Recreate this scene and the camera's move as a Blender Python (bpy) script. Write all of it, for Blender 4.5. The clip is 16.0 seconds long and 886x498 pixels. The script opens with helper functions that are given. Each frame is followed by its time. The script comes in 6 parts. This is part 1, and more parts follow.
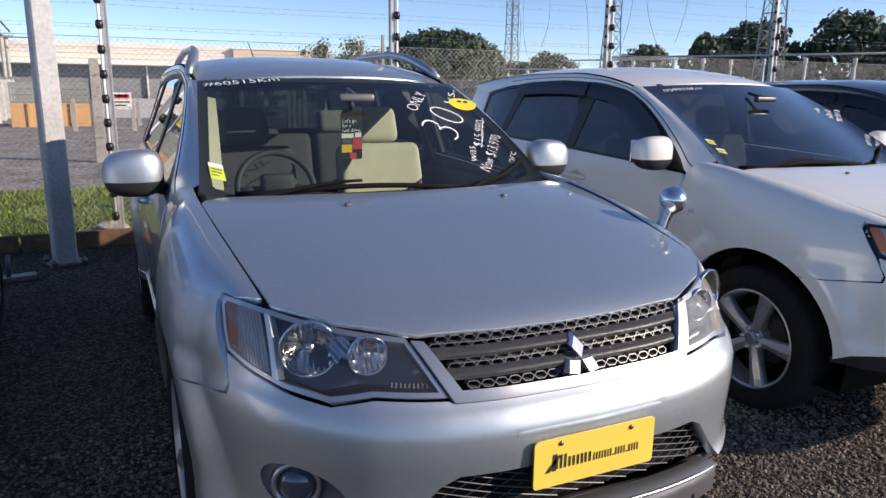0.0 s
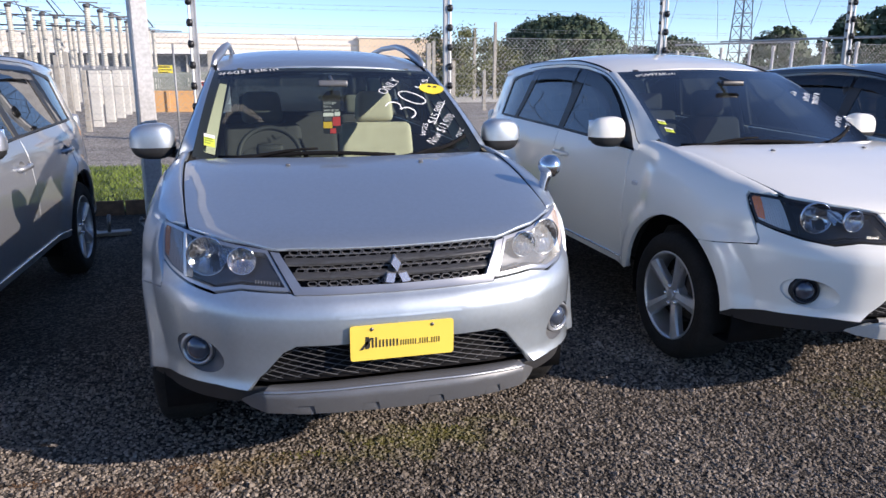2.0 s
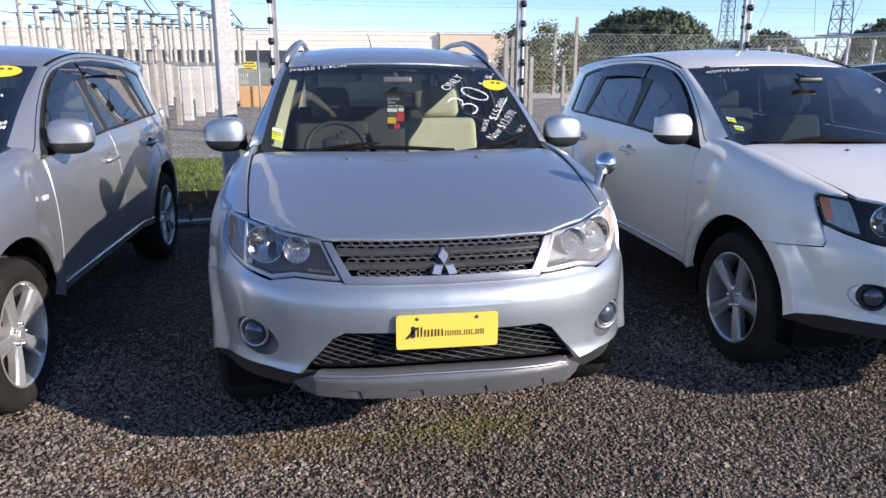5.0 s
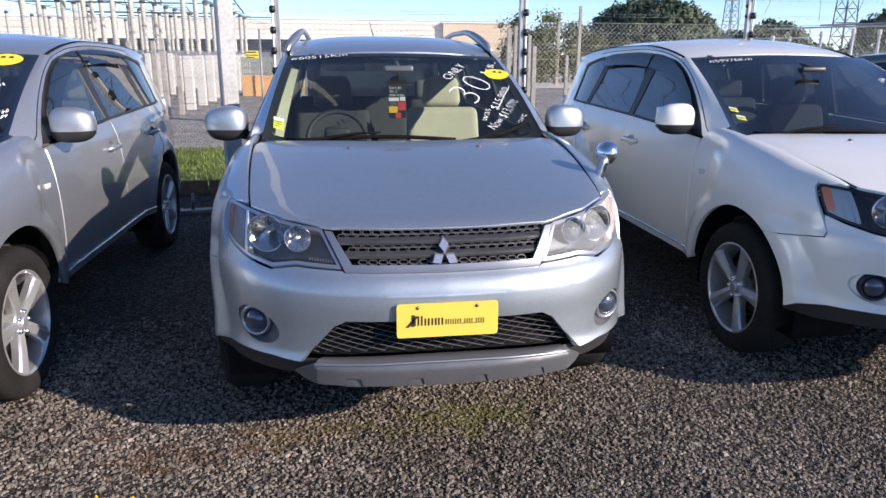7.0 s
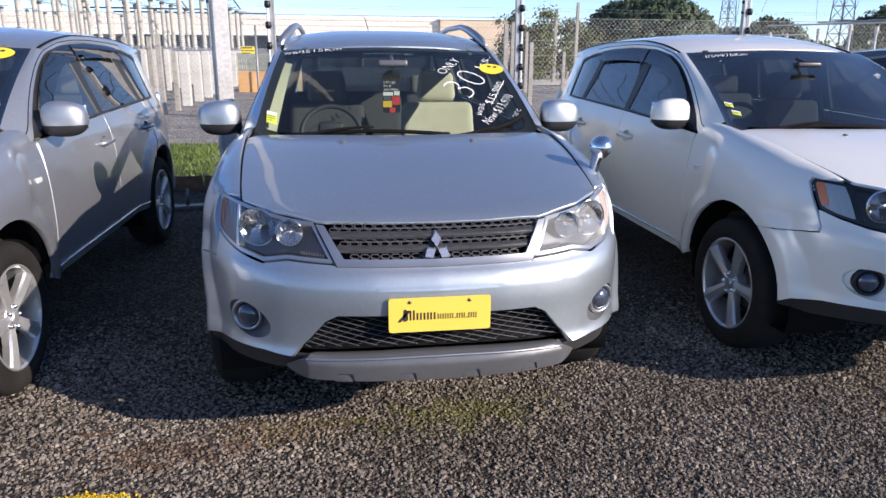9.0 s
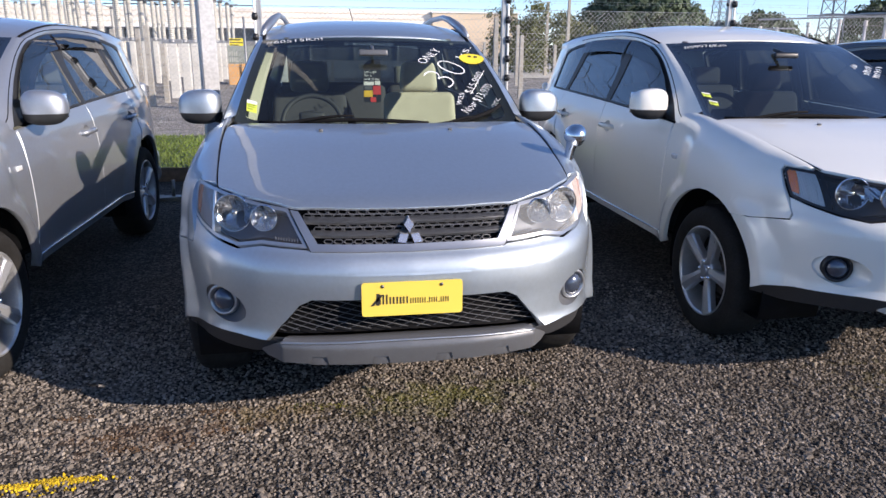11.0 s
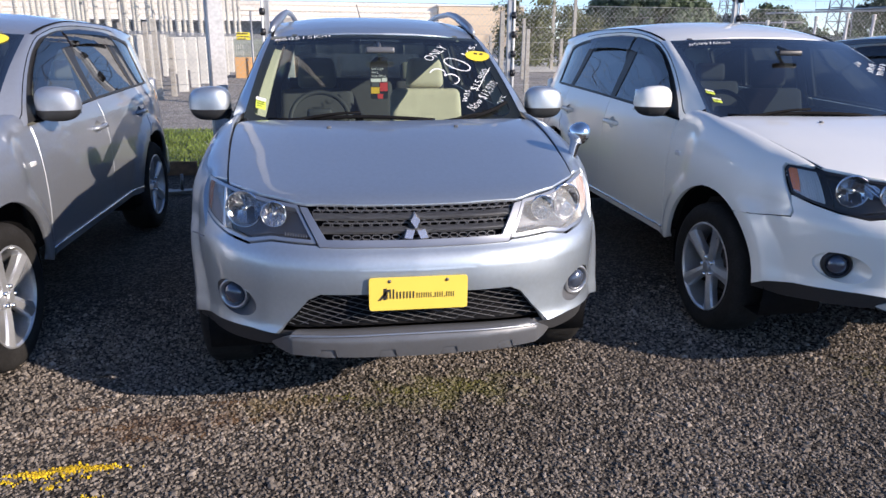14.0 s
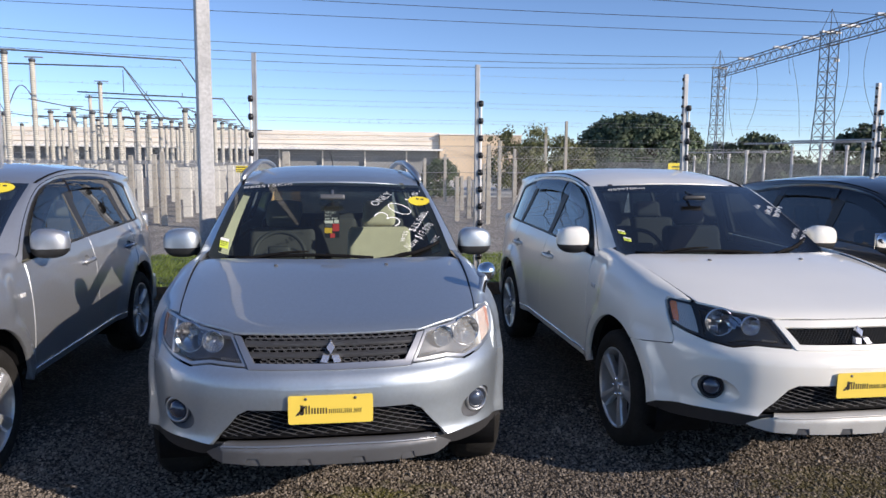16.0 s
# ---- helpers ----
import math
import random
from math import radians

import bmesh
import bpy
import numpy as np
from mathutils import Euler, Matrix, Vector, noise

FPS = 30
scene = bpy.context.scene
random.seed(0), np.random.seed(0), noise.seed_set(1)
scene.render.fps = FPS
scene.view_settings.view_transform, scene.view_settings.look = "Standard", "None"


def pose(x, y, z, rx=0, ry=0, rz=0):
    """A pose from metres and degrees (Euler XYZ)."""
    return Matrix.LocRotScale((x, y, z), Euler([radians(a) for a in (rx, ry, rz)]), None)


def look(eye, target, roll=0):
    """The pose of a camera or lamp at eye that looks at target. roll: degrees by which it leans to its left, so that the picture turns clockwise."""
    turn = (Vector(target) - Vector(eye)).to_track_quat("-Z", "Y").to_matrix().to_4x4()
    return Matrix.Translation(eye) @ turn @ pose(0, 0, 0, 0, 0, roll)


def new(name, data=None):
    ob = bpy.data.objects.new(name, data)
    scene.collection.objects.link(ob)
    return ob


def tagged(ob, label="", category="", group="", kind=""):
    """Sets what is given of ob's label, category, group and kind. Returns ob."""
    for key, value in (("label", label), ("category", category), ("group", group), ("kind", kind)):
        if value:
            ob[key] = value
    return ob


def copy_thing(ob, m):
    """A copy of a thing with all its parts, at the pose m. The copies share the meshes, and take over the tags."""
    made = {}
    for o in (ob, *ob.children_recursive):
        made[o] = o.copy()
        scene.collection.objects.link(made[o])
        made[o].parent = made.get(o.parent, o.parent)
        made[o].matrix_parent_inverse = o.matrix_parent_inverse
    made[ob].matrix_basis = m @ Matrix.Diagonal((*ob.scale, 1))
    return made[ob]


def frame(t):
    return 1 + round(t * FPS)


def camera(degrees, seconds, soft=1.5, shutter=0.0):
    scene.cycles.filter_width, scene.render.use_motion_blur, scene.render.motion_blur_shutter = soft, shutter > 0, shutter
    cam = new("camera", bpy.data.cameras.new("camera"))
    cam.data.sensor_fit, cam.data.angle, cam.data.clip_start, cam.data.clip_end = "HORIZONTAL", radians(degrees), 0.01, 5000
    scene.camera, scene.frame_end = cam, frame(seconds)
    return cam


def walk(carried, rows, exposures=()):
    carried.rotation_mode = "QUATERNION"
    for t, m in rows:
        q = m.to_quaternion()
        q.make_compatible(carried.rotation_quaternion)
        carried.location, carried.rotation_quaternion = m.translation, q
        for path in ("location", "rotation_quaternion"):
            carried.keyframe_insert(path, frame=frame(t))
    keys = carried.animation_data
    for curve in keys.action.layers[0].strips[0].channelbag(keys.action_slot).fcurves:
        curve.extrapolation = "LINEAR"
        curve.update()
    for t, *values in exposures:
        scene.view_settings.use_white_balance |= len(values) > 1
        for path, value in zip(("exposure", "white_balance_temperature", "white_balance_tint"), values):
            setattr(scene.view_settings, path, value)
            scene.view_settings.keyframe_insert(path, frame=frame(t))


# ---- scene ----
cam = camera(63.6, 16.0)
METRES, EYE, TILT, LEAN, TURN = 8.0, 1.5, 0.0, 0.0, 0.0
PATH = [
    (0, (-1.035, -1.258, 1.534), (-0.203, 0.503, 1.082), 0.8),
    (0.5, (-0.864, -1.623, 1.506), (-0.28, 0.246, 1.101), 0.2),
    (1, (-0.803, -1.98, 1.539), (-0.276, -0.103, 1.094), 0.1),
    (1.5, (-0.717, -2.145, 1.584), (-0.2, -0.274, 1.101), 0.1),
    (2, (-0.468, -2.215, 1.55), (0.039, -0.344, 1.06), 0.3),
    (2.5, (-0.389, -2.262, 1.556), (0.095, -0.384, 1.067), 0.1),
    (3, (-0.407, -2.272, 1.568), (0.044, -0.386, 1.081), 0.2),
    (3.5, (-0.396, -2.271, 1.547), (-0.008, -0.37, 1.06), 0.2),
    (4, (-0.387, -2.276, 1.556), (-0.058, -0.365, 1.067), 0.1),
    (6.5, (-0.372, -2.298, 1.555), (-0.084, -0.389, 1.029), 0.3),
    (7, (-0.371, -2.295, 1.553), (-0.082, -0.388, 1.024), 0.3),
    (7.5, (-0.368, -2.292, 1.546), (-0.077, -0.386, 1.014), 0.3),
    (8, (-0.372, -2.291, 1.547), (-0.079, -0.385, 1.017), 0.4),
    (8.5, (-0.367, -2.286, 1.545), (-0.073, -0.379, 1.018), 0.4),
    (9, (-0.352, -2.287, 1.54), (-0.056, -0.384, 1.003), 0.4),
    (9.5, (-0.358, -2.304, 1.555), (-0.057, -0.404, 1.01), 0.5),
    (10, (-0.286, -2.345, 1.53), (0.021, -0.446, 0.981), 0.5),
    (12.5, (-0.287, -2.341, 1.518), (0.031, -0.448, 0.958), 0.6),
    (13, (-0.309, -2.351, 1.518), (0.004, -0.458, 0.954), 0.6),
    (13.5, (-0.299, -2.374, 1.516), (0.008, -0.481, 0.948), 0.7),
    (14, (-0.296, -2.396, 1.546), (0.003, -0.503, 0.975), 0.6),
    (14.5, (-0.307, -2.556, 1.608), (-0.023, -0.655, 1.054), 0.6),
    (15, (-0.285, -2.718, 1.683), (0.003, -0.788, 1.248), 0.7),
    (15.5, (-0.109, -2.867, 1.716), (0.182, -0.915, 1.394), 0.7),
    (16, (0.035, -2.962, 1.712), (0.326, -0.998, 1.467), 0.6),
]
EXPOSURES = [(0.0, 0.22, 6750, 18), (1.0, 0.26, 6550, 18), (2.0, 0.47, 6350, 18), (14.5, 0.49, 6350, 18), (15.2, 0.32, 6400, 16), (16.0, 0.14, 6450, 16)]
walk(cam, [(t, look(eye, target, roll)) for t, eye, target, roll in PATH], EXPOSURES)

# ---- light ----
SUN_AZ, SUN_EL = 54.0, 22.5          # to the right of straight behind the viewer
world = bpy.data.worlds.new("sky")
scene.world = world
world.use_nodes = True
wn = world.node_tree.nodes
sky = wn.new("ShaderNodeTexSky")
sky.sky_type = 'NISHITA'
sky.sun_disc = False
sky.sun_elevation = radians(SUN_EL)
sky.sun_rotation = radians(180 - SUN_AZ)
sky.air_density, sky.dust_density, sky.ozone_density = 0.66, 0.0, 3.6
wn["Background"].inputs[1].default_value = 0.15
world.node_tree.links.new(sky.outputs[0], wn["Background"].inputs[0])
sun_data = bpy.data.lights.new("sun", 'SUN')
sun_data.energy, sun_data.angle, sun_data.color = 5.2, radians(0.55), (1.0, 0.89, 0.73)
sun = new("sun", sun_data)
sa = radians(SUN_AZ)
to_sun = Vector((math.sin(sa), -math.cos(sa), math.tan(radians(SUN_EL)))).normalized()
sun.matrix_world = look(to_sun * 60, (0, 0, 0))


# ---- materials ----
def material(name, base, rough=0.5, metal=0.0, coat=0.0, grain=0.0, scale=40.0, big=0.0, bump=0.0, bump_scale=None, spec=0.5, **more):
    """A node material: base colour varied at two scales, with relief."""
    m = bpy.data.materials.new(name)
    m.use_nodes = True
    nt = m.node_tree
    b = nt.nodes["Principled BSDF"]
    b.inputs["Base Color"].default_value = (*base, 1)
    b.inputs["Roughness"].default_value = rough
    b.inputs["Metallic"].default_value = metal
    b.inputs["Coat Weight"].default_value = coat
    b.inputs["Coat Roughness"].default_value = 0.03
    b.inputs["Specular IOR Level"].default_value = spec
    for k, v in more.items():
        b.inputs[k.replace("_", " ")].default_value = v
    if grain or big or bump:
        co = nt.nodes.new("ShaderNodeTexCoord")
        small = nt.nodes.new("ShaderNodeTexNoise")
        small.inputs["Scale"].default_value, small.inputs["Detail"].default_value = scale, 6
        nt.links.new(co.outputs["Object"], small.inputs["Vector"])
        large = nt.nodes.new("ShaderNodeTexNoise")
        large.inputs["Scale"].default_value, large.inputs["Detail"].default_value = scale / 14, 3
        nt.links.new(co.outputs["Object"], large.inputs["Vector"])
        def mix(fac, amount, last):
            r = nt.nodes.new("ShaderNodeMapRange")
            r.inputs["From Min"].default_value, r.inputs["From Max"].default_value = 0.3, 0.7
            r.inputs["To Min"].default_value, r.inputs["To Max"].default_value = 1 - amount, 1 + amount
            nt.links.new(fac, r.inputs["Value"])
            x = nt.nodes.new("ShaderNodeVectorMath")
            x.operation = 'MULTIPLY'
            if last is None:
                x.inputs[0].default_value = base
            else:
                nt.links.new(last, x.inputs[0])
            nt.links.new(r.outputs[0], x.inputs[1])
            return x.outputs[0]
        c = None
        if grain:
            c = mix(small.outputs[0], grain, c)
        if big:
            c = mix(large.outputs[0], big, c)
        if c is not None:
            nt.links.new(c, b.inputs["Base Color"])
        if bump:
            bn = nt.nodes.new("ShaderNodeBump")
            bn.inputs["Strength"].default_value = 0.6
            bn.inputs["Distance"].default_value = bump
            src = small
            if bump_scale:
                src = nt.nodes.new("ShaderNodeTexNoise")
                src.inputs["Scale"].default_value, src.inputs["Detail"].default_value = bump_scale, 4
                nt.links.new(co.outputs["Object"], src.inputs["Vector"])
            nt.links.new(src.outputs[0], bn.inputs["Height"])
            nt.links.new(bn.outputs[0], b.inputs["Normal"])
    return m


def glass(name, tint, gloss=1.0, dust=0.0):
    """Thin clear glass: tinted see-through with a mirror gloss that grows towards grazing angles."""
    m = bpy.data.materials.new(name)
    m.use_nodes = True
    nt = m.node_tree
    nt.nodes.remove(nt.nodes["Principled BSDF"])
    t = nt.nodes.new("ShaderNodeBsdfTransparent")
    t.inputs[0].default_value = (*tint, 1)
    g = nt.nodes.new("ShaderNodeBsdfGlossy")
    g.inputs["Roughness"].default_value = 0.01
    f = nt.nodes.new("ShaderNodeFresnel")
    f.inputs[0].default_value = 1.52
    k = nt.nodes.new("ShaderNodeMath")
    k.operation, k.use_clamp = 'MULTIPLY', True
    k.inputs[1].default_value = gloss
    nt.links.new(f.outputs[0], k.inputs[0])
    x = nt.nodes.new("ShaderNodeMixShader")
    nt.links.new(k.outputs[0], x.inputs[0])
    nt.links.new(t.outputs[0], x.inputs[1])
    nt.links.new(g.outputs[0], x.inputs[2])
    last = x
    if dust:
        # a film of road dust that catches the light
        d = nt.nodes.new("ShaderNodeBsdfDiffuse")
        d.inputs[0].default_value = (.62, .62, .60, 1)
        co = nt.nodes.new("ShaderNodeTexCoord")
        n = nt.nodes.new("ShaderNodeTexNoise")
        n.inputs["Scale"].default_value, n.inputs["Detail"].default_value = 5, 6
        nt.links.new(co.outputs["Object"], n.inputs["Vector"])
        r = nt.nodes.new("ShaderNodeMapRange")
        r.inputs["To Min"].default_value, r.inputs["To Max"].default_value = dust * .6, dust * 1.4
        nt.links.new(n.outputs[0], r.inputs[0])
        last = nt.nodes.new("ShaderNodeMixShader")
        nt.links.new(r.outputs[0], last.inputs[0])
        nt.links.new(x.outputs[0], last.inputs[1])
        nt.links.new(d.outputs[0], last.inputs[2])
    nt.links.new(last.outputs[0], nt.nodes["Material Output"].inputs[0])
    return m


PAINT_SILVER = material("paint_silver", (0.475, 0.53, 0.58), 0.49, 0.90, 0.9, grain=0.05, scale=900, big=0.03)
PAINT_GREY = material("paint_grey_silver", (0.42, 0.445, 0.485), 0.50, 0.80, 1.0, grain=0.05, scale=900, big=0.03)
PAINT_WHITE = material("paint_white", (0.82, 0.81, 0.75), 0.35, 0.0, 1.0, big=0.02, scale=30)
PAINT_BLACK = material("paint_black", (0.012, 0.013, 0.016), 0.3, 0.0, 1.0, big=0.05, scale=30)
EMBLEM = material("bright_badge", (0.72, 0.73, 0.76), 0.26, 0.8, 0.6, big=0.03, scale=60)
CLEAR_LENS = material("clear_ribbed_lens", (0.72, 0.72, 0.72), 0.2, 0.1, 0.6, grain=0.1, scale=150)
FOG_LENS = material("fog_lamp_lens", (0.07, 0.085, 0.12), 0.22, 0.35, 1.0, grain=0.06, scale=120)
CHROME = material("chrome", (0.80, 0.81, 0.83), 0.17, 1.0, big=0.04, scale=60)
SATIN = material("satin_silver_trim", (0.43, 0.445, 0.47), 0.36, 0.85, grain=0.04, scale=300)
SKID = material("skid_plate_grey", (0.14, 0.144, 0.152), 0.42, 0.4, grain=0.06, scale=200, big=0.05)
ALLOY = material("alloy_wheel", (0.60, 0.61, 0.62), 0.36, 0.7, 0.4, grain=0.06, scale=120, big=0.08)
BLACK_TRIM = material("black_plastic", (0.02, 0.021, 0.023), 0.5, grain=0.15, scale=200, bump=0.0006)
GRILLE_GREY = material("grille_grey_plastic", (0.13, 0.133, 0.14), 0.40, 0.3, grain=0.1, scale=200)
APRON = material("apron_plastic", (0.028, 0.028, 0.03), 0.6, grain=0.15, scale=200, bump=0.0006)
MESH_GREY = material("intake_mesh_plastic", (0.085, 0.087, 0.092), 0.45, 0.2, grain=0.1, scale=200)
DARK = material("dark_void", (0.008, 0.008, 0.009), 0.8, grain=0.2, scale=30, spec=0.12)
RUBBER = material("tyre_rubber", (0.020, 0.019, 0.018), 0.85, grain=0.2, scale=90, big=0.25, bump=0.002, spec=0.2)
# disc far darker than the brake steel, so the spoke gaps read dark
DISC_DARK = material("dull_disc_iron", (0.045, 0.038, 0.034), 0.7, 0.3, grain=0.3, scale=60)
SKID_PALE = material("skid_plate_pale", (0.50, 0.50, 0.48), 0.45, 0.1, 0.3, grain=0.04, scale=120, big=0.05)
BRAKE = material("brake_steel", (0.2, 0.19, 0.18), 0.45, 0.9, grain=0.2, scale=80)
WINDSCREEN = glass("windscreen_glass", (0.62, 0.78, 0.74), 1.6, .008)
# windscreen glass again, the neighbouring cabins' shade put into a darker tint
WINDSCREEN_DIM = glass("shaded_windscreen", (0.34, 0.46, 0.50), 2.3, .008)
TINTED = glass("tinted_side_glass", (0.66, 0.75, 0.73), 1.5, .008)
REAR_GLASS = glass("rear_window_glass", (0.10, 0.11, 0.12), .45, .008)
PRIVACY = glass("privacy_glass", (0.10, 0.11, 0.12), 1.6, .008)
LENS = glass("lamp_lens", (0.95, 0.95, 0.95), 1.0, .035)
SHADE_BAND = glass("windscreen_shade_band", (0.20, 0.24, 0.30), 1.1)
LENS_SMOKE = glass("visor_smoke", (0.22, 0.17, 0.19), 1.2)
LENS_FOGGED = glass("fogged_lamp_lens", (0.92, 0.91, 0.86), 1.0, .22)
PANES = (WINDSCREEN, TINTED, PRIVACY, REAR_GLASS, LENS, LENS_FOGGED)
REFLECTOR = material("lamp_reflector", (0.62, 0.65, 0.70), 0.14, 1.0, grain=0.04, scale=160)
LAMP_BACK = material("lamp_housing_grey", (0.055, 0.066, 0.095), 0.35, 0.3, grain=0.05, scale=100)
LAMP_DARK = material("lamp_housing_dark", (0.02, 0.021, 0.025), 0.35, 0.2, grain=0.05, scale=100)
AMBER = material("amber_lens", (0.92, 0.27, 0.05), 0.15, 0.0, 0.8, grain=0.1, scale=150)
PALE_AMBER = material("pale_indicator", (0.62, 0.52, 0.50), 0.22, 0.3, 0.6, grain=0.12, scale=150)
TINTED_PINK = material("faded_indicator", (0.42, 0.13, 0.07), 0.2, 0.0, 0.8, grain=0.12, scale=150)
FABRIC_BEIGE = material("beige_velour", (0.55, 0.50, 0.38), 0.9, grain=0.12, scale=260, big=0.06, bump=0.001)
FABRIC_DARK = material("charcoal_velour", (0.05, 0.05, 0.052), 0.9, grain=0.12, scale=260, big=0.06, bump=0.001)
FABRIC_GREY = material("grey_velour", (0.13, 0.135, 0.115), 0.9, grain=0.12, scale=260, big=0.06, bump=0.001)
CABIN_DARK = material("dashboard_vinyl", (0.03, 0.031, 0.033), 0.65, grain=0.15, scale=180, bump=0.0008)
CABIN_LIGHT = material("headliner_cream", (0.5, 0.47, 0.36), 0.85, grain=0.06, scale=150)
PLATE_YELLOW = material("plate_yellow", (0.88, 0.65, 0.10), 0.4, big=0.03, scale=60, coat=0.3)
INK = material("plate_ink", (0.04, 0.035, 0.03), 0.5, big=0.1, scale=60)
CHALK = material("white_paint_pen", (0.85, 0.86, 0.86), 0.8, grain=0.1, scale=120)
STICKER_YELLOW = material("sticker_yellow", (0.85, 0.68, 0.05), 0.45, big=0.04, scale=60)
STICKER_LIME = material("sticker_lime", (0.62, 0.72, 0.08), 0.5, big=0.05, scale=90)
PAPER = material("white_paper", (0.78, 0.78, 0.76), 0.7, big=0.04, scale=60)
CARD_BLACK = material("card_black", (0.015, 0.015, 0.017), 0.45, big=0.1, scale=60)
CARD_RED = material("card_red", (0.6, 0.05, 0.045), 0.5, big=0.08, scale=60)
CARD_YELLOW = material("card_yellow", (0.8, 0.5, 0.03), 0.5, big=0.08, scale=60)
POLE_STEEL = material("weathered_pole_zinc", (0.43, 0.435, 0.44), 0.6, 0.05, grain=0.16, scale=34, big=0.16)
GALV = material("galvanised_steel", (0.42, 0.43, 0.44), 0.5, 0.35, grain=0.1, scale=60, big=0.14)
WIRE = material("fence_wire", (0.42, 0.43, 0.43), 0.5, 0.5, grain=0.1, scale=50)
DARK_WIRE = material("line_wire", (0.10, 0.105, 0.115), 0.5, 0.4, grain=0.1, scale=20)
INSUL_BLACK = material("black_insulator", (0.015, 0.015, 0.017), 0.35, grain=0.1, scale=60)
CONCRETE = material("concrete_post", (0.36, 0.34, 0.30), 0.9, grain=0.18, scale=30, big=0.2, bump=0.004)
CONCRETE_PALE = material("pale_concrete", (0.58, 0.57, 0.53), 0.9, grain=0.1, scale=25, big=0.1, bump=0.003)
PORCELAIN = material("grey_porcelain", (0.52, 0.505, 0.45), 0.35, grain=0.08, scale=20, big=0.12)
STEEL_GREY = material("lattice_steel", (0.3, 0.31, 0.32), 0.5, 0.4, grain=0.1, scale=15, big=0.1)
TIMBER = material("weathered_timber", (0.16, 0.09, 0.05), 0.85, grain=0.3, scale=20, big=0.3, bump=0.004)
WALL_CREAM = material("cream_cladding", (0.74, 0.70, 0.63), 0.7, big=0.06, scale=6, grain=0.03)
WALL_TAN = material("tan_cladding", (0.62, 0.5, 0.36), 0.75, big=0.06, scale=6, grain=0.04)
WALL_GREY = material("grey_cladding", (0.2, 0.21, 0.22), 0.7, big=0.1, scale=6, grain=0.05)
WALL_GREEN = material("sage_hedge_wall", (0.25, 0.28, 0.25), 0.8, big=0.15, scale=8, grain=0.1)
ORANGE = material("orange_panel", (0.60, 0.34, 0.14), 0.7, big=0.12, scale=6, grain=0.05)
SIGN_YELLOW = material("sign_yellow", (0.85, 0.7, 0.05), 0.5, big=0.05, scale=20)
SIGN_RED = material("sign_red", (0.5, 0.03, 0.03), 0.5, big=0.05, scale=20)
BARK = material("bark", (0.11, 0.085, 0.06), 0.95, grain=0.3, scale=15, big=0.3, bump=0.01)


# ---- building blocks ----
def part(name, bm, mat, parent=None, label="", smooth=True, normals=None):
    """Links a bmesh as one mesh object, under its thing where one is given."""
    me = bpy.data.meshes.new(name)
    bm.to_mesh(me)
    bm.free()
    me.materials.append(mat)
    if smooth:
        me.polygons.foreach_set("use_smooth", [True] * len(me.polygons))
    if normals is not None:
        me.normals_split_custom_set_from_vertices(normals)
    ob = new(name, me)
    if parent is not None:
        ob.parent = parent
    if label:
        ob["label"] = label
    if mat in PANES:
        ob.visible_shadow = False
    return ob


def empty(name, m=None):
    ob = new(name)
    ob.empty_display_size = 0.1
    if m is not None:
        ob.matrix_basis = m
    return ob


def add_box(bm, c, s, bevel=0.0, rot=None, seg=2):
    """A box of centre c and full size s into bm, its edges rounded."""
    r = bmesh.ops.create_cube(bm, size=1.0)
    vs = r["verts"]
    bmesh.ops.scale(bm, vec=s, verts=vs)
    if bevel:
        es = list({e for v in vs for e in v.link_edges})
        r2 = bmesh.ops.bevel(bm, geom=es, offset=bevel, segments=seg, affect='EDGES', profile=0.6)
        vs = list({v for f in r2["faces"] for v in f.verts} | {v for v in vs if v.is_valid})
    m = Matrix.Translation(c) @ (rot.to_4x4() if rot else Matrix.Identity(4))
    bmesh.ops.transform(bm, matrix=m, verts=vs)
    return vs


def add_tube(bm, pts, r, sides=6, cap=True, flat=1.0):
    """A tube through pts; r: one radius or one for each point."""
    pts = [Vector(p) for p in pts]
    rs = r if isinstance(r, (list, tuple)) else [r] * len(pts)
    rings = []
    ref = None
    for i, p in enumerate(pts):
        d = (pts[min(i + 1, len(pts) - 1)] - pts[max(i - 1, 0)]).normalized()
        if ref is None:
            ref = Vector((0, 0, 1)) if abs(d.z) < 0.9 else Vector((1, 0, 0))
        a = d.cross(ref).normalized()
        b = a.cross(d).normalized()
        ref = b
        rings.append([bm.verts.new(p + rs[i] * (math.cos(t) * a + flat * math.sin(t) * b)) for t in (2 * math.pi * k / sides for k in range(sides))])
    for x, y in zip(rings, rings[1:]):
        for k in range(sides):
            bm.faces.new((x[k], x[(k + 1) % sides], y[(k + 1) % sides], y[k]))
    if cap:
        bm.faces.new(rings[0][::-1])
        bm.faces.new(rings[-1])


def add_turned(bm, profile, sides=32, axis='X', m=None, closed=False):
    """Turns a profile of (radius, along) about an axis."""
    rings = []
    for r, h in profile:
        ring = []
        for k in range(sides):
            t = 2 * math.pi * k / sides
            c, s = r * math.cos(t), r * math.sin(t)
            v = {'X': (h, c, s), 'Y': (c, h, s), 'Z': (c, s, h)}[axis]
            ring.append(bm.verts.new((m @ Vector(v)) if m else v))
        rings.append(ring)
    pairs = list(zip(rings, rings[1:])) + ([(rings[-1], rings[0])] if closed else [])
    for x, y in pairs:
        for k in range(sides):
            bm.faces.new((x[k], x[(k + 1) % sides], y[(k + 1) % sides], y[k]))
    return rings


